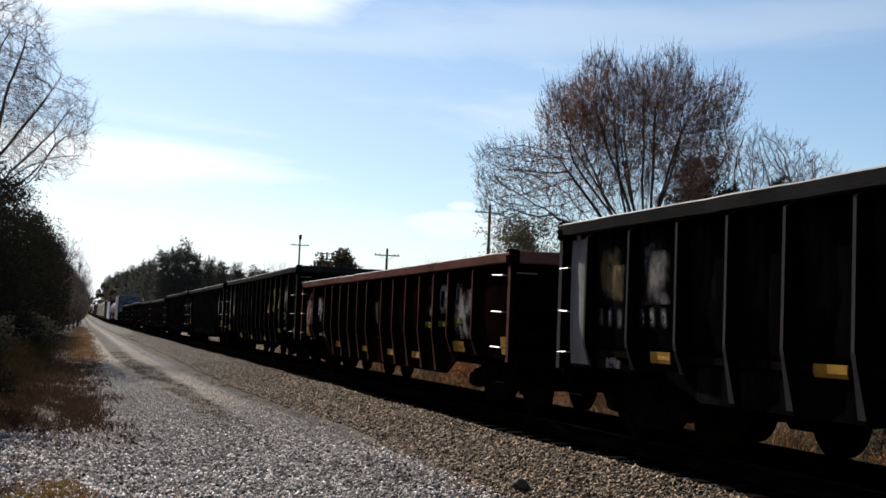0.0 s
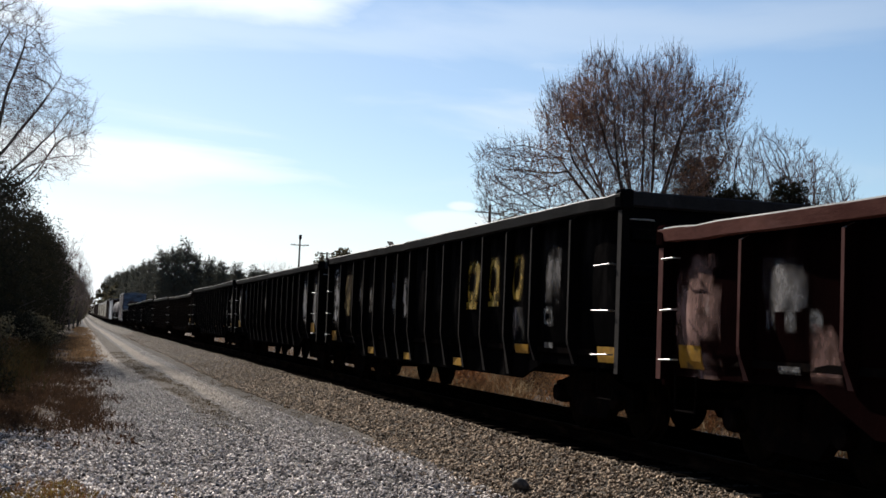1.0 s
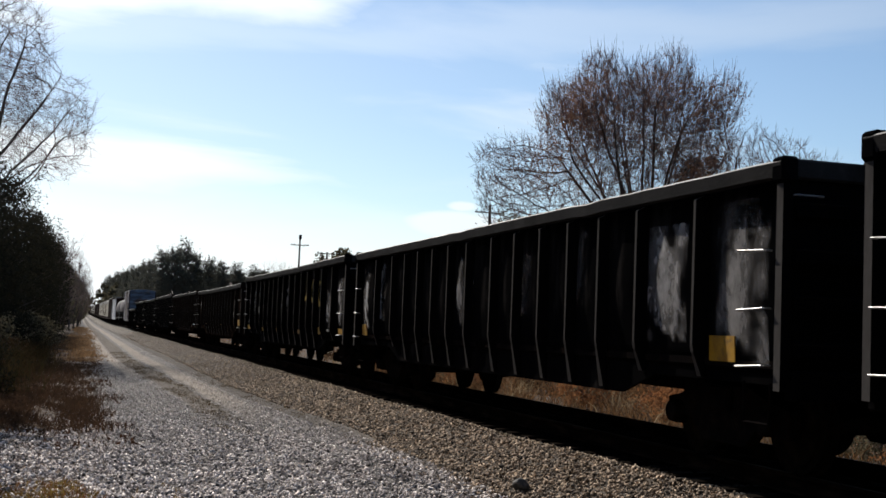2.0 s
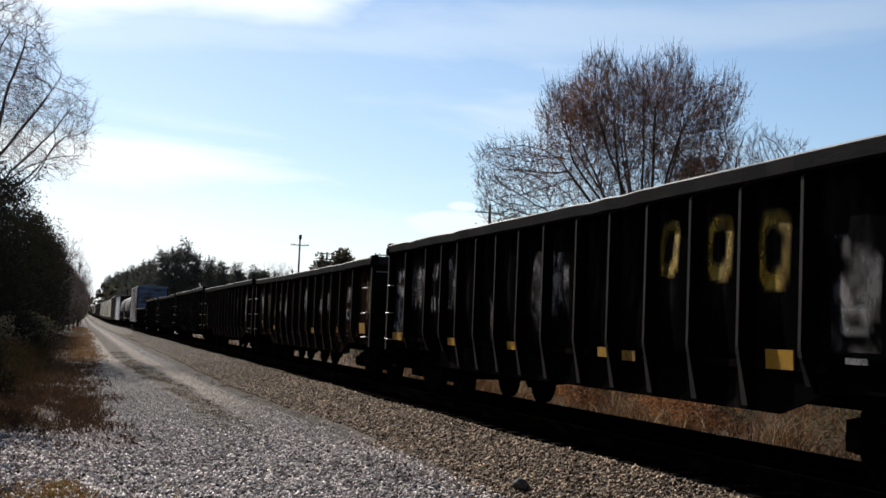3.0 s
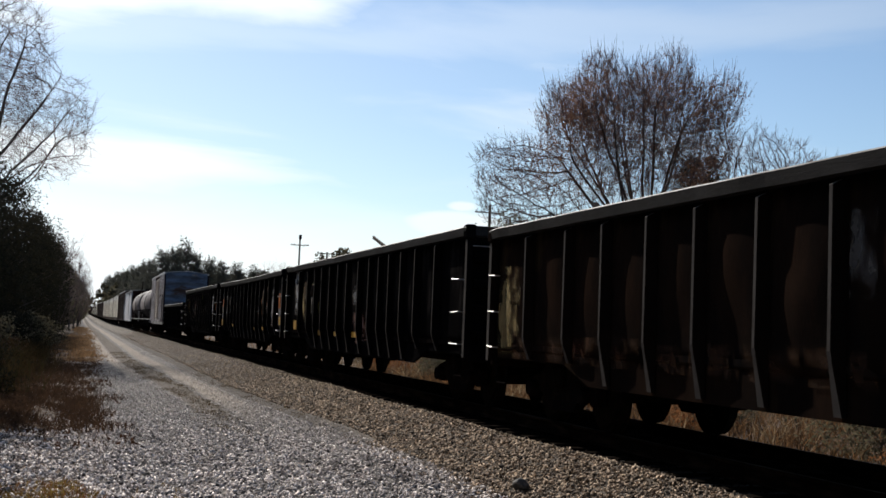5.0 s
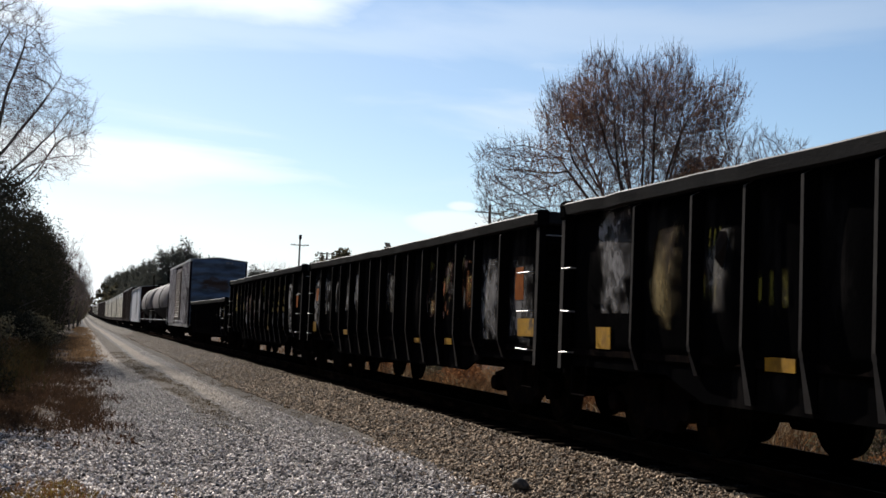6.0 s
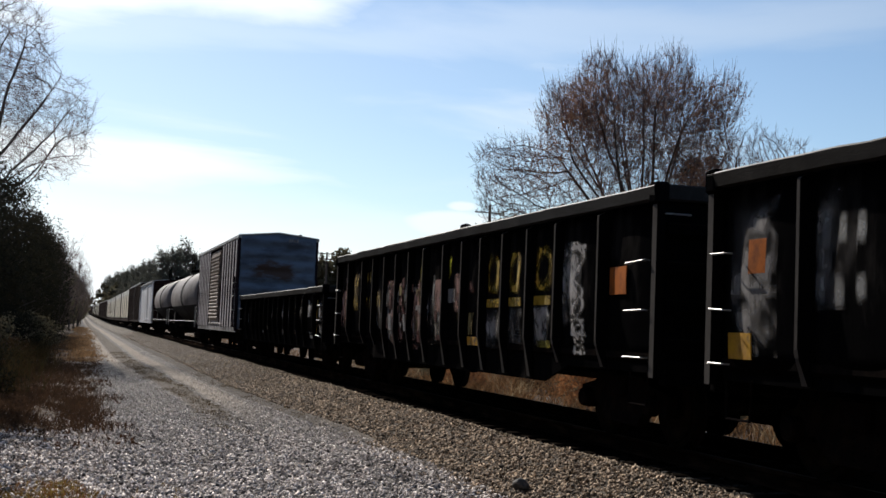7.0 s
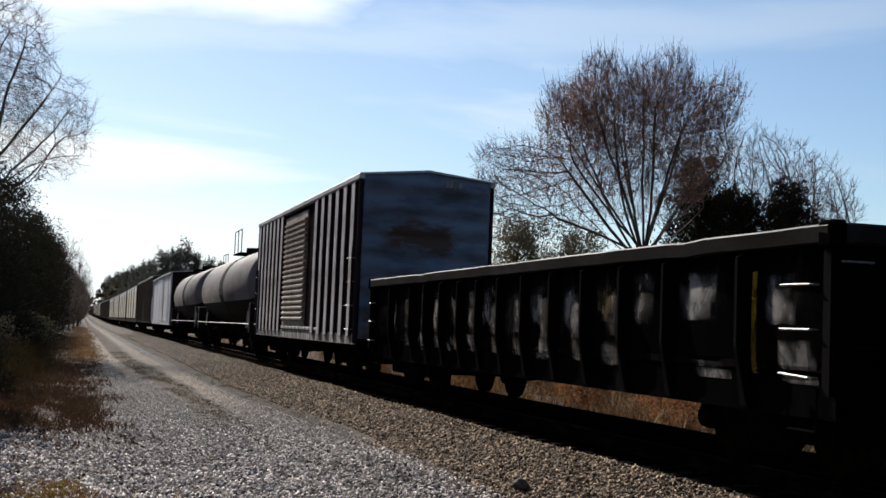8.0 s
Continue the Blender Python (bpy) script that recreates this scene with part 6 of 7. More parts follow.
def make_big_tree():
    """Many-stemmed, vase-shaped tree, nearly bare: dark limbs fan out into a dense haze of fine upright twigs."""
    rng = np.random.default_rng(11)
    fork = np.array([-0.05, 0.0, 5.1])
    angles = [-68, -60, -51, -43, -36, -30, -24, -18, -12, -7, -2, 4, 9, 15, 20, 27, 33, 40, 48]
    lengths = [3.6, 4.0, 4.4, 5.2, 5.0, 5.6, 5.0, 5.8, 5.3, 6.0, 5.5, 5.8, 5.2, 5.8, 5.1, 5.4, 4.6, 3.8, 3.0]
    seeds = fan_stems(rng, fork, angles, lengths, 0.5, 12, 0.012, 0.04)
    goals = crown_points(rng, ((-0.5, 0, 9.75, 4.0, 3.0, 2.5), (-0.4, 0, 11.8, 1.6, 1.5, 1.0), (-5.3, 0.2, 7.75, 1.65, 2.0, 2.0), (-1.9, 0, 12.0, 0.9, 1.6, 1.2), (0.9, 0, 12.0, 0.9, 1.6, 1.2), (2.9, 0, 11.2, 1.0, 1.5, 1.1), (-3.4, 0, 10.9, 1.0, 1.4, 0.9), (1.6, 0, 7.8, 1.1, 1.6, 0.8), (-3.0, 0, 6.9, 1.8, 1.6, 1.1), (-0.4, 0, 6.9, 2.4, 1.6, 0.9)), 40)
    nodes, parent = colonise(rng, seeds, goals, 0.16, 1.5, 0.185, 0.22, 0.3)
    lines, kids, rad = limb_lines(nodes, parent, 0.0075, 2.65)
    lines = lines + twigs(rng, nodes, parent, rad, 0.015, 1.35, 0.5, 0.0066, 0.85, 0.33)
    high = np.where((rad < 0.0155) & (nodes[:, 2] > 8.5 - 0.25 * nodes[:, 0]))[0]
    for k in rng.choice(high, 900, replace=False):
        lines.append(branch(rng, nodes[k], (rng.normal(0.05 * nodes[k][0], 0.2), rng.normal(0, 0.25), 1), rng.uniform(0.4, 1.0), 0.007, 0.0035, 3, 0.2, 0.08))
    lines.append((np.array([(0.0, 0, -0.3), (0.0, 0, 1.0), (-0.2, 0, 2.4), fork + (0, 0, 0.3)]), np.array([0.5, 0.42, 0.36, 0.22])))
    thin = nodes[rad < 0.0145]
    # dry leaves hang on in a few tufts, and thinly over the upper crown
    tufts = np.array([(-2.5, 0, 11.0, 0.9, 16), (-1.8, 0.4, 10.2, 0.9, 6), (0.3, 0, 11.1, 0.9, 8), (2.1, 0.2, 10.9, 0.9, 7), (-4.0, 0, 8.6, 1.0, 6), (2.3, 0, 8.6, 0.9, 4)])
    weight = 1.4 + sum(t[4] * np.exp(-((thin - t[:3]) ** 2).sum(1) / t[3] ** 2 * np.array(1.0)) for t in tufts)
    weight *= (thin[:, 2] > 7.2) * np.where(thin[:, 0] < -4.6, 0.35, 1.0)
    at = np.repeat(thin, rng.poisson(weight * 3.4), 0)
    at = at + rng.normal(0, 0.17, at.shape)
    tree = tree_thing("deciduous_tree", "many-stemmed nearly bare tree with dry brown leaves", (21.4, 43.6, 0.0), lines, leaves(rng, at, 0.03), LEAF_BROWN)
    tree.rotation_euler = (0, 0, radians(-26))


make_big_tree()


def simple_bare(name, label, at, height, lean, seed, width=4.0, per=16, step=0.2, twig=0.007, tuft=1.0, base=0.42, stems=7):
    """A smaller leafless tree: a few upright limbs that fill a narrow crown with twigs."""
    rng = np.random.default_rng(seed)
    fork = np.array([0, 0, height * base * 0.55])
    angles = np.linspace(-34, 34, stems) + lean * 40
    seeds = fan_stems(rng, fork, angles, height * rng.uniform(0.35, 0.5, stems), 0.35, 7, 0.04)
    mid = height * (1 + base) / 2
    goals = crown_points(rng, ((lean * height * 0.4, 0, mid, width / 2, width / 2.4, height - mid),), per)
    nodes, parent = colonise(rng, seeds, goals, step, step * 9, step * 1.15, 0.22)
    lines, kids, rad = limb_lines(nodes, parent, twig, 2.2)
    lines = lines + twigs(rng, nodes, parent, rad, twig * 2.1, tuft, step * 2.6, twig * 0.8, 0.45, 0.5)
    r = float(rad.max())
    lines.append((np.array([(0, 0, -0.3), (0.02, 0, fork[2] * 0.5), fork, fork + (0, 0, 0.3)]), np.array([r * 2.4, r * 2.0, r * 1.7, r * 1.1])))
    return tree_thing(name, label, at, lines)


def clump_points(rng, blobs, per_area, squash=1.0, ragged=0.18):
    """Points along leafy sprays that stand out of several round clumps (x, y, z, radius); the gaps lie between the sprays."""
    out = []
    for x, y, z, r in blobs:
        n = max(4, int(per_area * r * r / 12))
        d = rng.normal(0, 1, (n, 3)) + np.array([0, 0, 0.25])
        d /= np.linalg.norm(d, axis=1)[:, None]
        ln = r * rng.uniform(0.6, 1.1 + ragged, n)
        t = rng.uniform(0.3, 1.0, (n, 12)) ** 0.75
        p = d[:, None] * (ln[:, None] * t)[..., None] + rng.normal(0, 0.075 * r + 0.03, (n, 12, 3))
        out.append(np.array([x, y, z]) + p.reshape(-1, 3) * np.array([1, 1, squash]))
    return np.concatenate(out)


def leafy_tree(name, label, at, height, width, seed, mat, size=0.09, density=420, low=0.12, category="tree", clumps=22):
    """An evergreen or dense tree: tapered trunk with limbs, and a crown of leafy clumps with gaps."""
    rng = np.random.default_rng(seed)
    lines = []
    stem = [(np.array([(0, 0, -0.3), (rng.normal(0, 0.1), 0, height * 0.3), (rng.normal(0, 0.2), rng.normal(0, 0.2), height * 0.65), (rng.normal(0, 0.2), 0, height * 0.95)]), np.array([0.022, 0.018, 0.012, 0.004]) * height)]
    for k in range(clumps):
        t = rng.uniform(low, 1.0)
        reach = width * 0.5 * math.sin(math.pi * (0.15 + 0.8 * t)) ** 0.6
        a = rng.uniform(0, 6.28)
        q = reach * rng.uniform(0.35, 1.0)
        r = width * rng.uniform(0.11, 0.2) * (26 / clumps) ** 0.3
        c = (math.cos(a) * q, math.sin(a) * q, min(height - r * 0.6, t * height))
        lines.append(branch(rng, (0, 0, max(0.3, c[2] - q * 0.7)), (c[0], c[1], q * 0.6 + 0.1), q * 1.15 + 0.2, 0.008 * height, 0.002 * height, 4, 0.02, 0.08))
    lines = lines + stem
    # leaves fill an uneven crown, thicker towards the outside, with gaps where no spray grows
    n = int(density * width * height * 0.7)
    t = low + (1 - low) * rng.uniform(0, 1, n)
    rim = 0.5 * np.sin(math.pi * (0.12 + 0.83 * t)) ** 0.6
    a = rng.uniform(0, 2 * math.pi, n)
    q = rng.uniform(0, 1, n) ** 0.42
    ca, sa = np.cos(a), np.sin(a)
    lump = 3.2 / width
    seed_at = seed * 3.7
    bulge = np.array([noise.noise((x * 1.6, y * 1.6, z)) for x, y, z in zip(ca, sa + seed_at, t * height * lump)])
    fine = np.array([noise.noise((x * 4.5, y * 4.5, z)) for x, y, z in zip(ca + seed_at, sa, t * height * lump * 2.6)])
    out = width * rim * q * (1 + 0.62 * bulge + 0.55 * fine)
    pts = np.stack([ca * out, sa * out, t * height * (1 + 0.16 * bulge + 0.12 * fine)], -1) + rng.normal(0, 0.02 * width, (n, 3))
    f = 2.2 * 4.5 / width
    gap = np.array([noise.noise((x * f + seed_at, y * f, z * f)) + 0.5 * noise.noise((x * f * 2.7, y * f * 2.7 + seed_at, z * f * 2.7)) for x, y, z in pts])
    pts = pts[gap > -0.12 - 0.25 * (q < 0.6)]
    pts[:, 2] = np.maximum(pts[:, 2], 0.05)
    return tree_thing(name, label, at, lines, leaves(rng, pts, size), mat, category)


def make_right_trees():
    simple_bare("deciduous_tree", "slender leafless tree leaning to one side", (28.9, 48.6, 0.0), 11.6, 0.12, 21, 5.4, 24, 0.18, 0.0085, 1.6)
    simple_bare("deciduous_tree", "small leafless tree with crooked limbs", (34.2, 52.2, 0.0), 11.2, 0.12, 22, 4.6, 24, 0.19, 0.0085, 1.6)
    simple_bare("deciduous_tree", "small leafless tree behind the cedars", (36.0, 53.0, 0.0), 10.2, 0.02, 23, 4.0, 20, 0.19, 0.0085, 1.6)
    leafy_tree("cedar_tree", "dark green cedar with dense foliage", (25.5, 46.8, 0), 8.8, 3.2, 31, LEAF_DARK, 0.06, 2600)
    leafy_tree("cedar_tree", "dark green cedar with dense foliage", (27.2, 46.6, 0), 8.1, 3.9, 32, LEAF_DARK, 0.06, 2600)
    leafy_tree("cedar_tree", "dark green cedar with pointed crown", (29.2, 45.6, 0), 8.2, 3.0, 33, LEAF_DARK, 0.06, 2600)
    leafy_tree("cedar_tree", "dark green cedar with low crown", (30.6, 47.0, 0), 7.2, 3.5, 38, LEAF_DARK, 0.06, 2200)
    leafy_tree("oak_tree", "olive-brown leafy oak in open sun", (21.5, 58.0, 0), 7.4, 5.6, 34, LEAF_OLIVE, 0.06, 1300)
    leafy_tree("oak_tree", "olive-brown leafy oak in open sun", (24.5, 57.5, 0), 6.8, 5.0, 35, LEAF_OLIVE, 0.06, 1300)
    leafy_tree("oak_tree", "distant rounded tree beside a pole", (41.6, 196, 0), 13.2, 6, 36, LEAF_OLIVE, 0.3, 260)
    leafy_tree("oak_tree", "distant rounded tree beside a pole", (38.0, 196, 0), 11.8, 5, 37, LEAF_OLIVE, 0.3, 260)
    for k, (x, y, h) in enumerate(((46, 299, 17), (49, 300, 16), (50, 200, 11), (54, 205, 12), (44, 150, 10.5), (47, 148, 11), (40, 128, 8.5), (43.5, 130, 9))):
        simple_bare("deciduous_tree", "distant small leafless tree", (x, y, 0), h, 0.0, 60 + k, h * 0.45, 1.1, 0.5, 0.02, 1.5)


make_right_trees()


def make_left_trees():
    trng = np.random.default_rng(41)
    fork = np.array([-0.5, 0, 6.2])
    seeds = fan_stems(trng, fork, [-58, -40, -26, -14, -5, 3, 10, 18, 27, 36, 46, 56, 66], [5.5, 6, 7, 8.5, 9.4, 9.8, 9, 8.2, 7.2, 6.4, 5.8, 5.6, 5.4], 0.4, 13, 0.01, 0.1)
    goals = crown_points(trng, ((0.3, 0, 12.2, 2.6, 3.2, 4.5), (2.9, 0, 10.6, 2.1, 2.4, 2.2), (-3.0, 0, 10.6, 2.3, 2.4, 2.6), (2.6, 0, 8.5, 1.7, 1.6, 0.8)), 17)
    nodes, parent = colonise(trng, seeds, goals, 0.19, 2.0, 0.21, 0.05, 0.45)
    lines, kids, rad = limb_lines(nodes, parent, 0.0065, 2.3)
    lines = lines + twigs(trng, nodes, parent, rad, 0.015, 1.7, 0.6, 0.0056, 0.25, 0.33)
    lines.append((np.array([(0, 0, -0.3), (-0.1, 0, 3.0), (-0.4, 0, 5.6), (-0.5, 0, 7.2)]), np.array([0.28, 0.22, 0.2, 0.12])))
    tree_thing("deciduous_tree", "tall leafless roadside tree with fine twigs", (-4.6, 60.5, 0.3), lines)
    rng = np.random.default_rng(9)
    rows = [(-4.7, 57, 8.3, 5.0), (-4.0, 64, 7.7, 4.4), (-5.5, 48, 8.3, 5.2), (-3.1, 72, 7.2, 4.2), (-2.8, 81, 7.0, 3.8), (-2.8, 91, 7.2, 3.6), (-2.8, 102, 7.4, 3.5), (-2.7, 115, 7.6, 3.4),
            (-2.7, 130, 7.8, 3.4), (-2.6, 148, 8.0, 3.6), (-2.5, 168, 8.2, 3.8), (-2.2, 190, 8.0, 4.0), (-2.0, 215, 8.2, 4.4), (-1.5, 245, 8.4, 4.4), (-1.0, 285, 9, 5), (-0.5, 330, 10, 5), (0, 400, 11, 6)]
    for k, (x, y, h, w) in enumerate(rows):
        # past the ninth tree, lighter olive leaves stand for haze
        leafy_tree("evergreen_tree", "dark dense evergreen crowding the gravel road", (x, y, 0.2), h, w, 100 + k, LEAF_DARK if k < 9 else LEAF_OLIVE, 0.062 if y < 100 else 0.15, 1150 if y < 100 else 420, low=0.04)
    for k, (x, y, h) in enumerate(((-2.0, 84, 7.2), (-1.6, 100, 8), (-1.4, 118, 8.6), (-1.0, 138, 9), (-0.6, 160, 9), (-0.2, 185, 9), (0.0, 215, 9.5), (0.4, 250, 9.5))):
        simple_bare("sapling", "thin half-bare sapling leaning over the gravel road", (x, y, 0.0), h, 0.08, 420 + k, 3.4, 6, 0.3, 0.011, 1.5, 0.2)
    # unseen evergreens added back along the road, to shade verge and train side
    for k in range(11):
        leafy_tree("evergreen_tree", "unseen evergreen added to shade the verge and train", (-6.0 - rng.uniform(0, 0.8), 38 - 7.0 * k, 0.3), rng.uniform(8, 11), 6.5, 140 + k, LEAF_DARK, 0.24, 150, low=0.03)
    for k in range(9):
        leafy_tree("evergreen_tree", "dark evergreen in the thicket's second row", (-9.5, 58 + 16 * k, 0.3), rng.uniform(8, 10), 6.0, 160 + k, LEAF_DARK, 0.26, 110, low=0.05)
    for k, (x, y, h, w) in enumerate(((-2.3, 46, 1.5, 2.6), (-3.2, 40, 1.7, 2.8), (-3.0, 51, 1.9, 2.8), (-2.4, 56, 1.6, 2.4), (-3.6, 33, 1.5, 2.4), (-1.9, 62, 1.5, 2.2), (-1.7, 70, 1.6, 2.2))):
        leafy_tree("bush", "low olive bush at the edge of the road", (x, y, 0.05), h, w, 180 + k, LEAF_OLIVE if k % 2 else LEAF_DARK, 0.045, 2600, low=0.1, category="bush")


make_left_trees()


def make_far_woods():
    rng = np.random.default_rng(77)
    rows = [(22.6, 280, 18.0, 5.5), (20.2, 279, 17.0, 5.5), (17.8, 282, 16.6, 5.5), (25.0, 282, 16.0, 5.5), (28.3, 284, 14.9, 6), (31.6, 286, 14.5, 6), (35.5, 288, 14.2, 6), (39.5, 290, 13.8, 6),
            (42.2, 290, 13.4, 6), (46, 292, 12.9, 6), (16.4, 300, 14.8, 5.5), (16.0, 325, 15.2, 5.5), (16.0, 355, 15.6, 5.5), (16.0, 390, 16.2, 5.5), (16.0, 430, 17.0, 6), (16, 475, 17.8, 6), (16, 530, 18.8, 6), (16, 600, 19.8, 6.5), (16, 690, 21, 7), (16, 790, 22.5, 7)]
    for k, (x, y, h, w) in enumerate(rows):
        leafy_tree("pine_tree", "tall dark pine in the woods beside the track", (x, y, 0), h, w, 200 + k, LEAF_HAZY, 0.17 if y < 330 else 0.27, 260 if y < 330 else 110, low=0.02, clumps=30)
    # the rest of the woods: joined
    pts = []
    for _ in range(170):
        y = rng.uniform(292, 800)
        x = 16.5 + rng.uniform(0, 1) ** 1.5 * 60 + max(0, 300 - y) * 0.1
        top = float(np.interp(y, [290, 350, 430, 570, 800], [14.0, 15, 16.4, 18.4, 21.5]))
        h = rng.uniform(0.82, 0.98) * (top if x < 22 else min(top, 15.0))
        for _ in range(16):
            t = rng.uniform(0.02, 1)
            pts.append((x + rng.normal(0, 1.8) * (1.1 - t), y + rng.normal(0, 2), t * h * 0.94, rng.uniform(0.8, 1.8)))
    for _ in range(80):
        x, y, h = rng.uniform(24, 56), rng.uniform(288, 360), rng.uniform(12.0, 14.6)
        for _ in range(10):
            t = rng.uniform(0.02, 1)
            pts.append((x + rng.normal(0, 1.8) * (1.1 - t), y + rng.normal(0, 2), t * h * 0.94, rng.uniform(0.9, 1.9)))
    p = clump_points(rng, pts, 70, 1.0, 0.3)
    p[:, 2] = np.maximum(p[:, 2], 0.1) + grade(p[:, 1])
    v, f = leaves(rng, p, 0.3)
    tagged(new("far_woods", mesh_fast("far_woods", v, f, LEAF_HAZY)), "dark mixed woods along the far stretch of track", "woods", kind="stuff")
    pts = []
    for _ in range(170):
        a = rng.uniform(-0.35, 1.15)
        d = rng.uniform(420, 640)
        x, y = math.sin(a) * d, math.cos(a) * d
        if -6 < x < 14:
            continue
        h = rng.uniform(8, 13) + (4 if x < 0 else 0)
        for _ in range(8):
            t = rng.uniform(0.02, 1)
            pts.append((x + rng.normal(0, 4), y + rng.normal(0, 4), t * h, rng.uniform(1.5, 3.0)))
    for _ in range(70):
        x, y, h = rng.uniform(-60, 60), rng.uniform(1080, 1160), rng.uniform(9, 14)
        for _ in range(6):
            pts.append((x + rng.normal(0, 4), y + rng.normal(0, 4), rng.uniform(0.02, 1) * h, rng.uniform(2, 3.5)))
    p = clump_points(rng, pts, 9, 1.0, 0.35)
    p[:, 2] = np.maximum(p[:, 2], 0.1) + grade(p[:, 1])
    v, f = leaves(rng, p, 1.0)
    tagged(new("far_woods", mesh_fast("far_woods", v, f, LEAF_OLIVE)), "low distant tree line beyond the fields", "woods", kind="stuff")


make_far_woods()


def utility_pole(at, height, arm_z, arm_w, label, second=None, top_box=False):
    pole = tagged(new("utility_pole"), label, "utility pole", group="poles beyond the track")
    pole.location = at
    part("shaft", add_tube(bmesh.new(), [(0, 0, -0.3), (0, 0, height * 0.5), (0.03, 0, height)], [0.19, 0.16, 0.12], 10), POLE_WOOD, pole)
    for z, w in [(arm_z, arm_w)] + ([second] if second else []):
        arm = part("crossarm", box(-w / 2, w / 2, -0.14, -0.04, z - 0.06, z + 0.06, 0.01), POLE_WOOD, pole)
        for x in (-0.46, -0.3, 0.3, 0.46):
            part("insulator", add_tube(bmesh.new(), [(x * w, -0.09, z + 0.05), (x * w, -0.09, z + 0.16), (x * w, -0.09, z + 0.22)], [0.02, 0.06, 0.035], 8), STEEL_DARK, arm)
        for s in (-1, 1):
            part("brace", add_tube(bmesh.new(), [(s * w * 0.28, -0.09, z - 0.05), (0, -0.13, z - 0.6)], 0.018, 5), STEEL_DARK, arm)
    if top_box:
        part("transformer", add_tube(bmesh.new(), [(0.02, -0.3, height - 0.5), (0.02, -0.3, height - 0.48), (0.02, -0.3, height + 0.1), (0.02, -0.3, height + 0.14)], [0.15, 0.22, 0.22, 0.12], 12), STEEL_DARK, pole)


utility_pole((35.3, 103.8, 0), 13.3, 12.55, 2.8, "tall weathered timber pole with one crossarm")
utility_pole((30.9, 178.2, 0), 14.9, 13.5, 2.7, "tall weathered timber pole with crossarm and transformer", top_box=True)
utility_pole((31.0, 157.5, 0), 11.4, 11.2, 2.7, "weathered timber pole with two crossarms", second=(10.5, 2.2))
utility_pole((31.6, 127.0, 0), 10.3, 9.55, 2.8, "weathered timber pole with one crossarm")


def blades(rng, xy, height, width, lean=0.3):
    n = len(xy)
    z = ground_z(xy[:, 0], xy[:, 1])
    a = rng.uniform(0, 6.28, n)
    h = height * rng.uniform(0.5, 1.2, n)
    ox, oy = rng.normal(0, lean, n) * h, rng.normal(0, lean, n) * h
    w = width * rng.uniform(0.6, 1.3, n)
    b = np.stack([xy[:, 0], xy[:, 1], z - 0.02], -1)
    s = np.stack([np.cos(a) * w, np.sin(a) * w, 0 * a], -1)
    m = b + np.stack([ox * 0.35, oy * 0.35, h * 0.6], -1)
    t = b + np.stack([ox, oy, h], -1)
    v = np.stack([b - s, b + s, m + s * 0.7, m - s * 0.7, t], 1).reshape(-1, 3)
    i = np.arange(n)[:, None] * 5
    f = np.concatenate([i + np.array([[0, 1, 2]]), i + np.array([[0, 2, 3]]), i + np.array([[3, 2, 4]])], 1).reshape(-1, 3)
    return v, f


def tufted(rng, n, x0, x1, y0, y1, size=0.18):
    c = np.stack([rng.uniform(x0, x1, n // 14), rng.uniform(y0, y1, n // 14)], -1)
    return np.repeat(c, 14, 0) + rng.normal(0, size, (len(c) * 14, 2))


LEAF_RUST = leaf_material("rust-orange dead bracken", (0.3, 0.13, 0.055), (0.16, 0.075, 0.035), 0.4)
LEAF_SCRUB = leaf_material("rust-brown scrub leaves", (0.075, 0.042, 0.024), (0.045, 0.034, 0.018), 0.3)


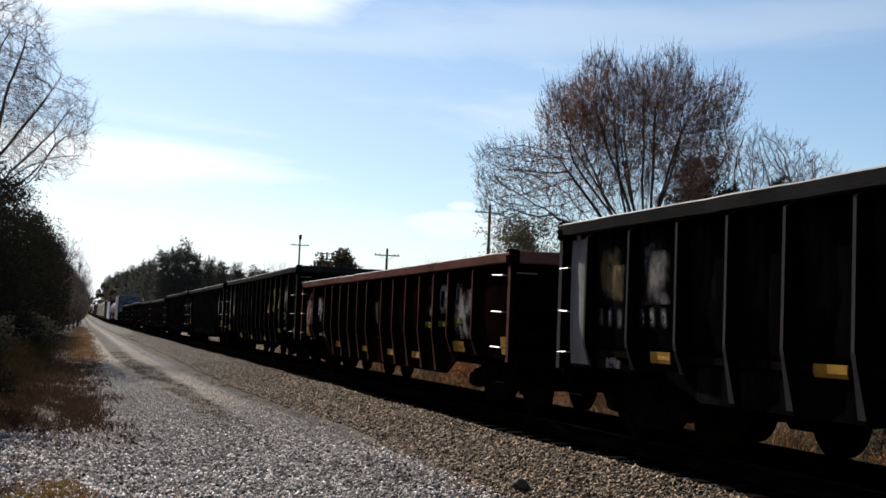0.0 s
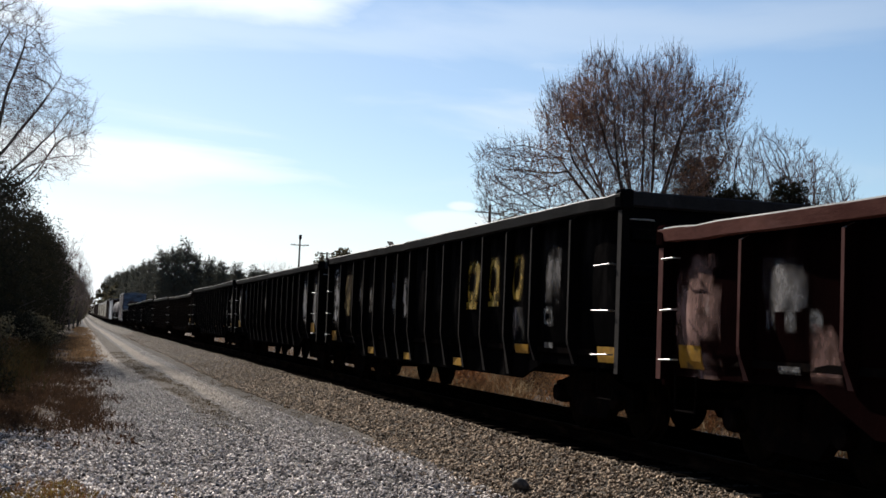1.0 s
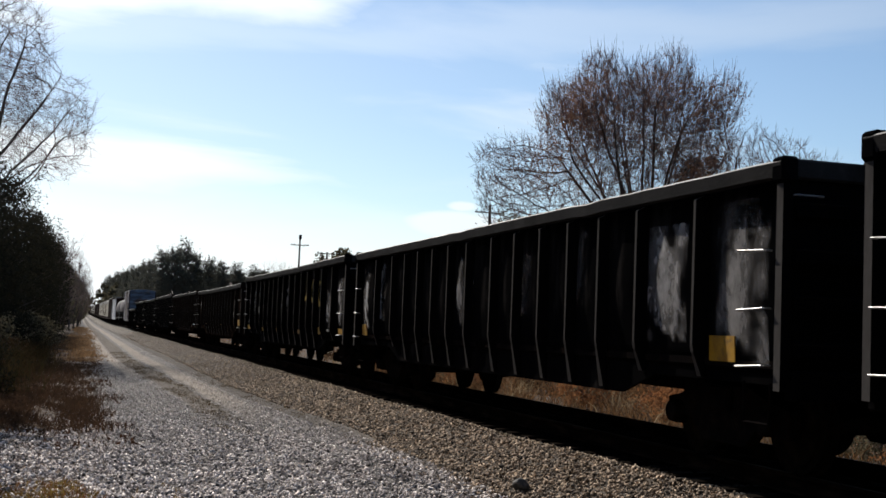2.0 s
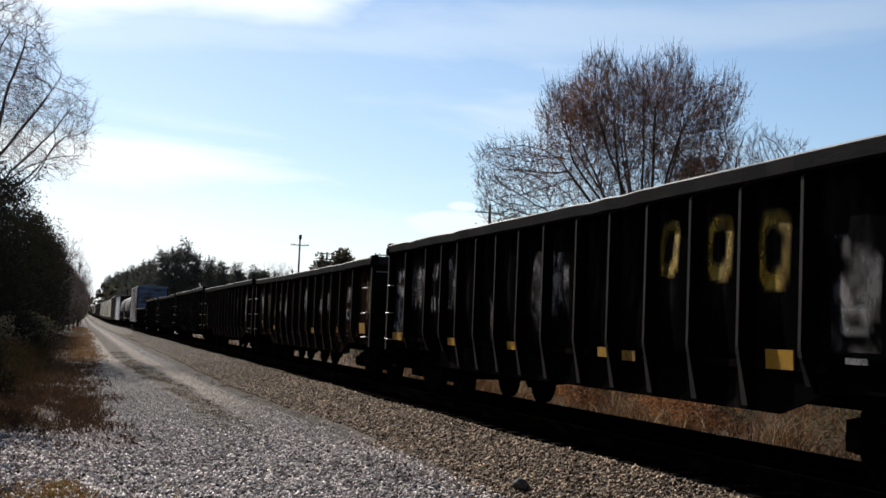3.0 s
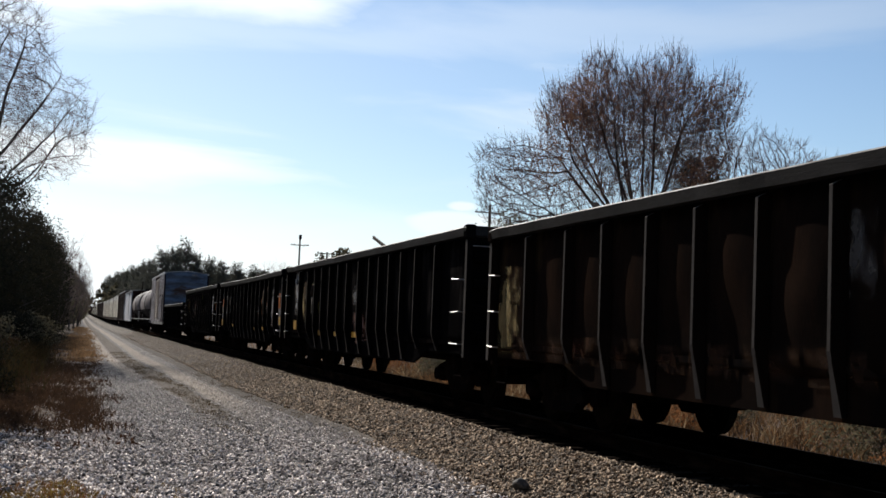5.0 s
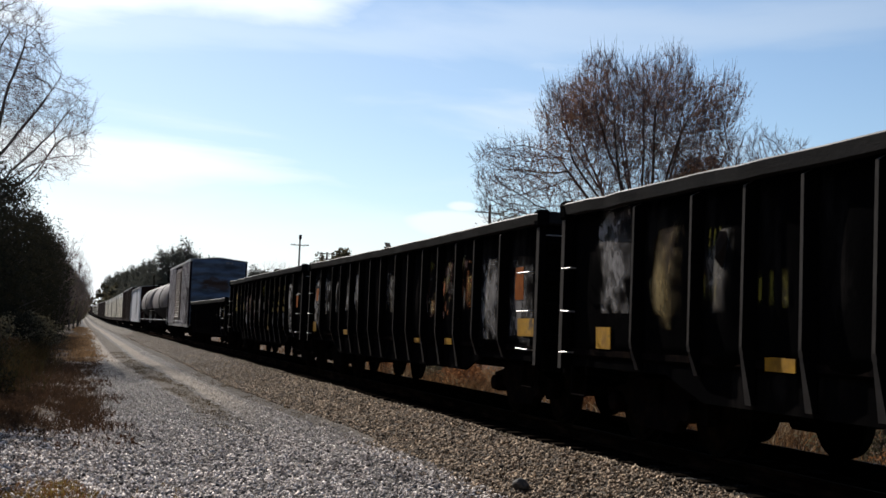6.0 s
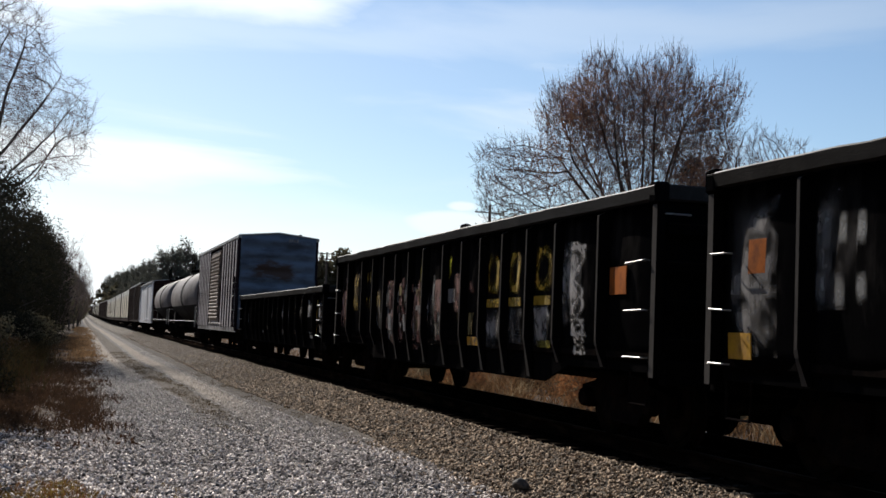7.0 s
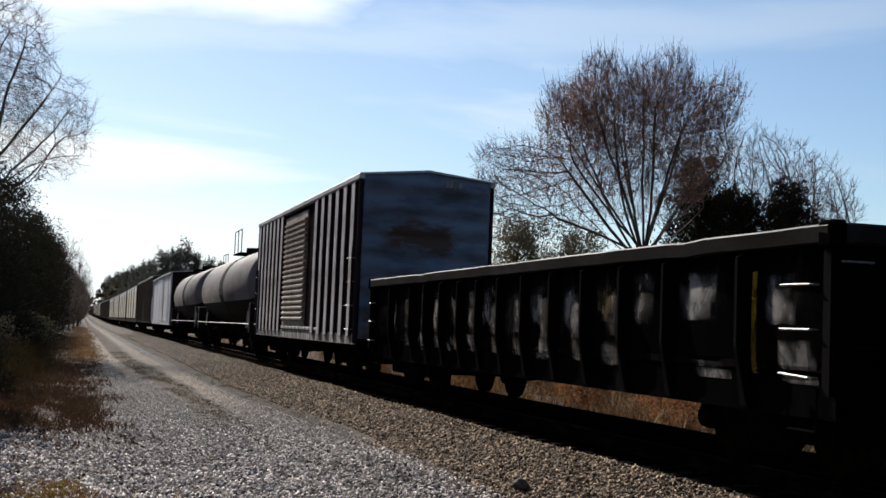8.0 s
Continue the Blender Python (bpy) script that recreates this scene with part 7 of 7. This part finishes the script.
def make_grass():
    rng = np.random.default_rng(15)
    xy = np.concatenate([tufted(rng, 26000, 10.3, 22, 6, 48), tufted(rng, 9000, 10.3, 34, 48, 130, 0.4)])
    lush = np.array([noise.noise(Vector((q[0] * 0.35, q[1] * 0.35, 2.0))) + 0.5 * noise.noise(Vector((q[0], q[1], 7.0))) for q in xy])
    xy = xy[lush > 0.0 - 0.25 * (rng.uniform(0, 1, len(xy)) < 0.5)]
    v, f = blades(rng, xy, 0.5, 0.012, 0.75)
    tagged(new("dry_grass", mesh_fast("dry_grass", v, f, GRASS_DRY)), "tall dry golden grass beyond the track", "grass", kind="stuff")
    # bleached tussocks and seed heads stand out of the brown grass
    xy = tufted(rng, 3800, 10.6, 15, 7, 60, 0.13)
    thick = np.array([noise.noise(Vector((q[0] * 0.8, q[1] * 0.6, 12.0))) for q in xy])
    v, f = blades(rng, xy[thick > 0.1], 0.62, 0.011, 0.8)
    tagged(new("dry_grass", mesh_fast("dry_grass", v, f, leaf_material("bleached straw grass", (0.32, 0.24, 0.15), (0.16, 0.11, 0.06), 0.35))), "bleached straw tussocks standing in the dry grass", "grass", kind="stuff")
    # verge by the road: brown tussocks and weeds
    def drift(n, x0, x1, y0, y1, size=0.3, bare=0.12):
        """Tufts thicker here and thinner there, with ragged edges."""
        p = tufted(rng, n, x0, x1, y0, y1, size)
        d = np.array([noise.noise(Vector((q[0] * 1.1, q[1] * 0.55, 4.0))) + 0.4 * noise.noise(Vector((q[0] * 4, q[1] * 3, 1.0))) for q in p])
        edge = np.minimum(p[:, 0] - x0, x1 - p[:, 0]) / (x1 - x0)
        return p[d + 1.2 * np.minimum(edge, 0.3) > bare]
    xy = np.concatenate([drift(24000, -4.5, 0.4, 18.0, 42, 0.3, -0.3), drift(5000, -1.4, 0.7, 19, 27, 0.25), drift(12000, -3.5, 0.7, 40, 100, 0.35)])
    v, f = blades(rng, xy, 0.16, 0.008, 0.8)
    tagged(new("verge_grass", mesh_fast("verge_grass", v, f, leaf_material("brown verge grass", (0.11, 0.062, 0.036), (0.045, 0.03, 0.02), 0.2))), "brown dead grass and leaf litter on the verge", "grass", kind="stuff")
    c = np.stack([rng.uniform(-3.5, 0.9, 5000), rng.uniform(16, 60, 5000)], -1)
    c = np.concatenate([c, ground_z(c[:, 0], c[:, 1])[:, None] + 0.02], 1)
    keep = np.array([noise.noise(Vector((q[0] * 0.9, q[1] * 0.5, 9.0))) for q in c]) - 0.25 * (c[:, 0] > 0) > -0.1
    v, f = leaves(rng, c[keep], 0.04, 2.0)
    tagged(new("leaf_litter", mesh_fast("leaf_litter", v, f, leaf_material("dead leaf litter", (0.1, 0.05, 0.03), (0.05, 0.032, 0.022), 0.2))), "fallen rust-brown leaves scattered over the verge", "leaves", kind="stuff")
    xy = np.concatenate([drift(12000, -0.9, 1.0, 46, 105, 0.25, 0.05), drift(5000, -0.6, 1.4, 105, 190, 0.3, -0.1)])
    v, f = blades(rng, xy, 0.14, 0.012, 0.7)
    tagged(new("verge_grass", mesh_fast("verge_grass", v, f, leaf_material("sunlit golden verge grass", (0.27, 0.165, 0.085), (0.14, 0.085, 0.046), 0.4))), "short golden dead grass along the edge of the road", "grass", kind="stuff")
    xy = drift(2600, -0.6, 0.95, 11.2, 12.7, 0.12, 0.12)
    v, f = blades(rng, xy, 0.09, 0.006, 0.6)
    tagged(new("weeds", mesh_fast("weeds", v, f, leaf_material("sunlit weeds", (0.17, 0.13, 0.035), (0.15, 0.06, 0.03), 0.45))), "yellow-green and reddish weeds in the gravel", "grass", kind="stuff")
    xy = drift(16000, -4.6, -1.0, 24, 50, 0.3)
    v, f = blades(rng, xy, 0.8, 0.007, 0.5)
    tagged(new("weeds", mesh_fast("weeds", v, f, GRASS_GREEN)), "tall dull green weeds at the foot of the thicket", "grass", kind="stuff")
    xy = np.concatenate([drift(5000, 2.0, 2.85, 19, 62, 0.1, 0.1), drift(900, 3.6, 4.2, 18, 40, 0.1, 0.15)])
    xy[:, 0] -= 0.022 * (np.clip(xy[:, 1], 25, 55) - 30)
    v, f = blades(rng, xy, 0.06, 0.008, 0.8)
    tagged(new("strip_grass", mesh_fast("strip_grass", v, f, leaf_material("short trodden grass", (0.13, 0.085, 0.04), (0.05, 0.038, 0.018), 0.3))), "short dry grass in the middle of the road", "grass", kind="stuff")
    for k, (x, y, h, w) in enumerate(((-1.75, 25.5, 0.7, 1.2), (-2.3, 27.5, 1.0, 1.5), (-2.0, 30.0, 0.9, 1.5), (-2.9, 31.5, 1.3, 1.8), (-2.2, 34.0, 1.0, 1.6), (-1.9, 37.5, 0.9, 1.4))):
        leafy_tree("bush", "low rust-brown scrub at the foot of the thicket", (x, y, 0.02), h, w, 340 + k, (LEAF_DARK, LEAF_SCRUB)[k % 2], 0.035, 3200, low=0.05, category="bush")
    bush_rng = np.random.default_rng(16)
    for k in range(26):
        leafy_tree("bush", "low rust-brown bush in the dry grass", (bush_rng.uniform(11.2, 15), 9 + k * 2.1 + bush_rng.uniform(-1, 1), -0.2), bush_rng.uniform(0.6, 1.3), bush_rng.uniform(1.0, 2.0), 300 + k, (LEAF_RUST, GRASS_DRY, LEAF_RUST, LEAF_OLIVE)[k % 4], 0.035, 3000, category="bush")


make_grass()


def make_rock():
    bm = bmesh.new()
    bmesh.ops.create_icosphere(bm, subdivisions=3, radius=0.09)
    for v in bm.verts:
        v.co = v.co * (1 + 0.28 * noise.noise(v.co * 13)) 
        v.co.z *= 0.8
    rock = new("rock", bm_mesh("rock", bm, material("dark weathered stone", (0.06, 0.055, 0.05), 0.9, second=(0.1, 0.09, 0.08), scale=12)))
    rock.location = (4.62, 12.2, float(ground_z(4.62, 12.2)) + 0.06)
    tagged(rock, "dark lone rock lying on the ballast edge", "rock")


make_rock()


# ---------- scrap in the gondolas ----------
SCRAP = material("rusty scrap steel", (0.03, 0.022, 0.018), 0.8, second=(0.05, 0.03, 0.02), scale=3, spec=0.1)


def scrap_beam(label, y0, x, low, high, y_run, width=0.12):
    """A length of I-beam that leans on a gondola's floor and sticks out over its rim; it rides with the train."""
    w, t = width / 2, width * 0.12
    sect = [(-w, -w), (w, -w), (w, -w + t), (t / 2, -w + t), (t / 2, w - t), (w, w - t), (w, w), (-w, w), (-w, w - t), (-t / 2, w - t), (-t / 2, -w + t), (-w, -w + t)]
    ln = math.hypot(high - low, y_run)
    ob = new("scrap_beam", bm_mesh("scrap_beam", add_prism(bmesh.new(), sect, "y", 0, ln), SCRAP))
    ob.matrix_basis = Matrix.Translation((TRACK + x, y0, RAIL + low)) @ Matrix.Rotation(math.atan2(high - low, y_run), 4, "X")
    tagged(ob, label, "scrap metal", group="scrap in the gondolas")
    MOVING.append((ob, TRACK + x, y0, RAIL + low))


scrap_beam("rusty steel beam sticking out over the gondola rim", 41.5, -0.9, 1.12, 3.02, 4.6)
scrap_beam("short rusty steel beam lying across the gondola's rim", 52.0, -0.6, 1.12, 2.98, -1.6, 0.2)
scrap_beam("rusty steel beam sticking out over the gondola rim", 93.0, -0.6, 1.12, 2.95, 5.0)
scrap_beam("short rusty steel beam leaning in the gondola", 116.0, -0.6, 1.12, 2.98, 3.2)
scrap_beam("long rusty steel beam leaning out of the gondola", 121.95, -0.9, 1.12, 3.27, 8.95, 0.055)
scrap_beam("rusty steel beam sticking out over the gondola rim", 148.0, -0.6, 1.12, 3.1, 3.6)


def scrap_bundle(label, y0, x, low, high, length, seed):
    """A crushed bundle of sheet steel on the gondola's floor, its ragged top above the rim."""
    rng = random.Random(seed)
    bm = bmesh.new()
    bmesh.ops.create_icosphere(bm, subdivisions=4, radius=1.0)
    for v in bm.verts:
        c = v.co.copy()
        q = 1 + 0.3 * noise.noise(c * 2.1 + Vector((seed, 0, 0))) + 0.2 * noise.cell(c * 3.0 + Vector((0, seed, 0)))
        v.co = Vector((c.x * 0.5 * q, c.y * length / 2 * q, (max(-0.9, c.z) + 0.9) / 1.9 * (high - low) * (0.85 + 0.15 * q)))
    ob = new("scrap_bundle", bm_mesh("scrap_bundle", bm, SCRAP))
    ob.location = (TRACK + x, y0, RAIL + low)
    tagged(ob, label, "scrap metal", group="scrap in the gondolas")
    MOVING.append((ob, TRACK + x, y0, RAIL + low))


scrap_bundle("crushed bundle of rusty sheet steel in the gondola", 165.45, -0.8, 1.05, 3.0, 1.1, 4)
scrap_bundle("crushed lump of rusty scrap in the gondola", 134.9, -0.9, 1.05, 2.92, 0.5, 8)


# ---------- movement ----------
def motions():
    for thing, x, y, z in MOVING:
        turn = thing.matrix_basis.to_3x3().to_4x4()
        rows = []
        for k in range(41):
            t = k * 0.2
            at = y - SPEED * t
            rise = math.atan2(float(grade(at + 18) - grade(at)), 18)
            rows.append((t, Matrix.Translation((x, at, z + float(grade(at)))) @ Matrix.Rotation(rise, 4, "X") @ turn))
        walk(thing, rows)
    step = SPEED / WR / FPS
    for wheel, a in WHEELS:
        walk(wheel, [(k / FPS, Matrix.Translation((0, a, WR)) @ Matrix.Rotation(step * k, 4, "X")) for k in range(241)])


motions()
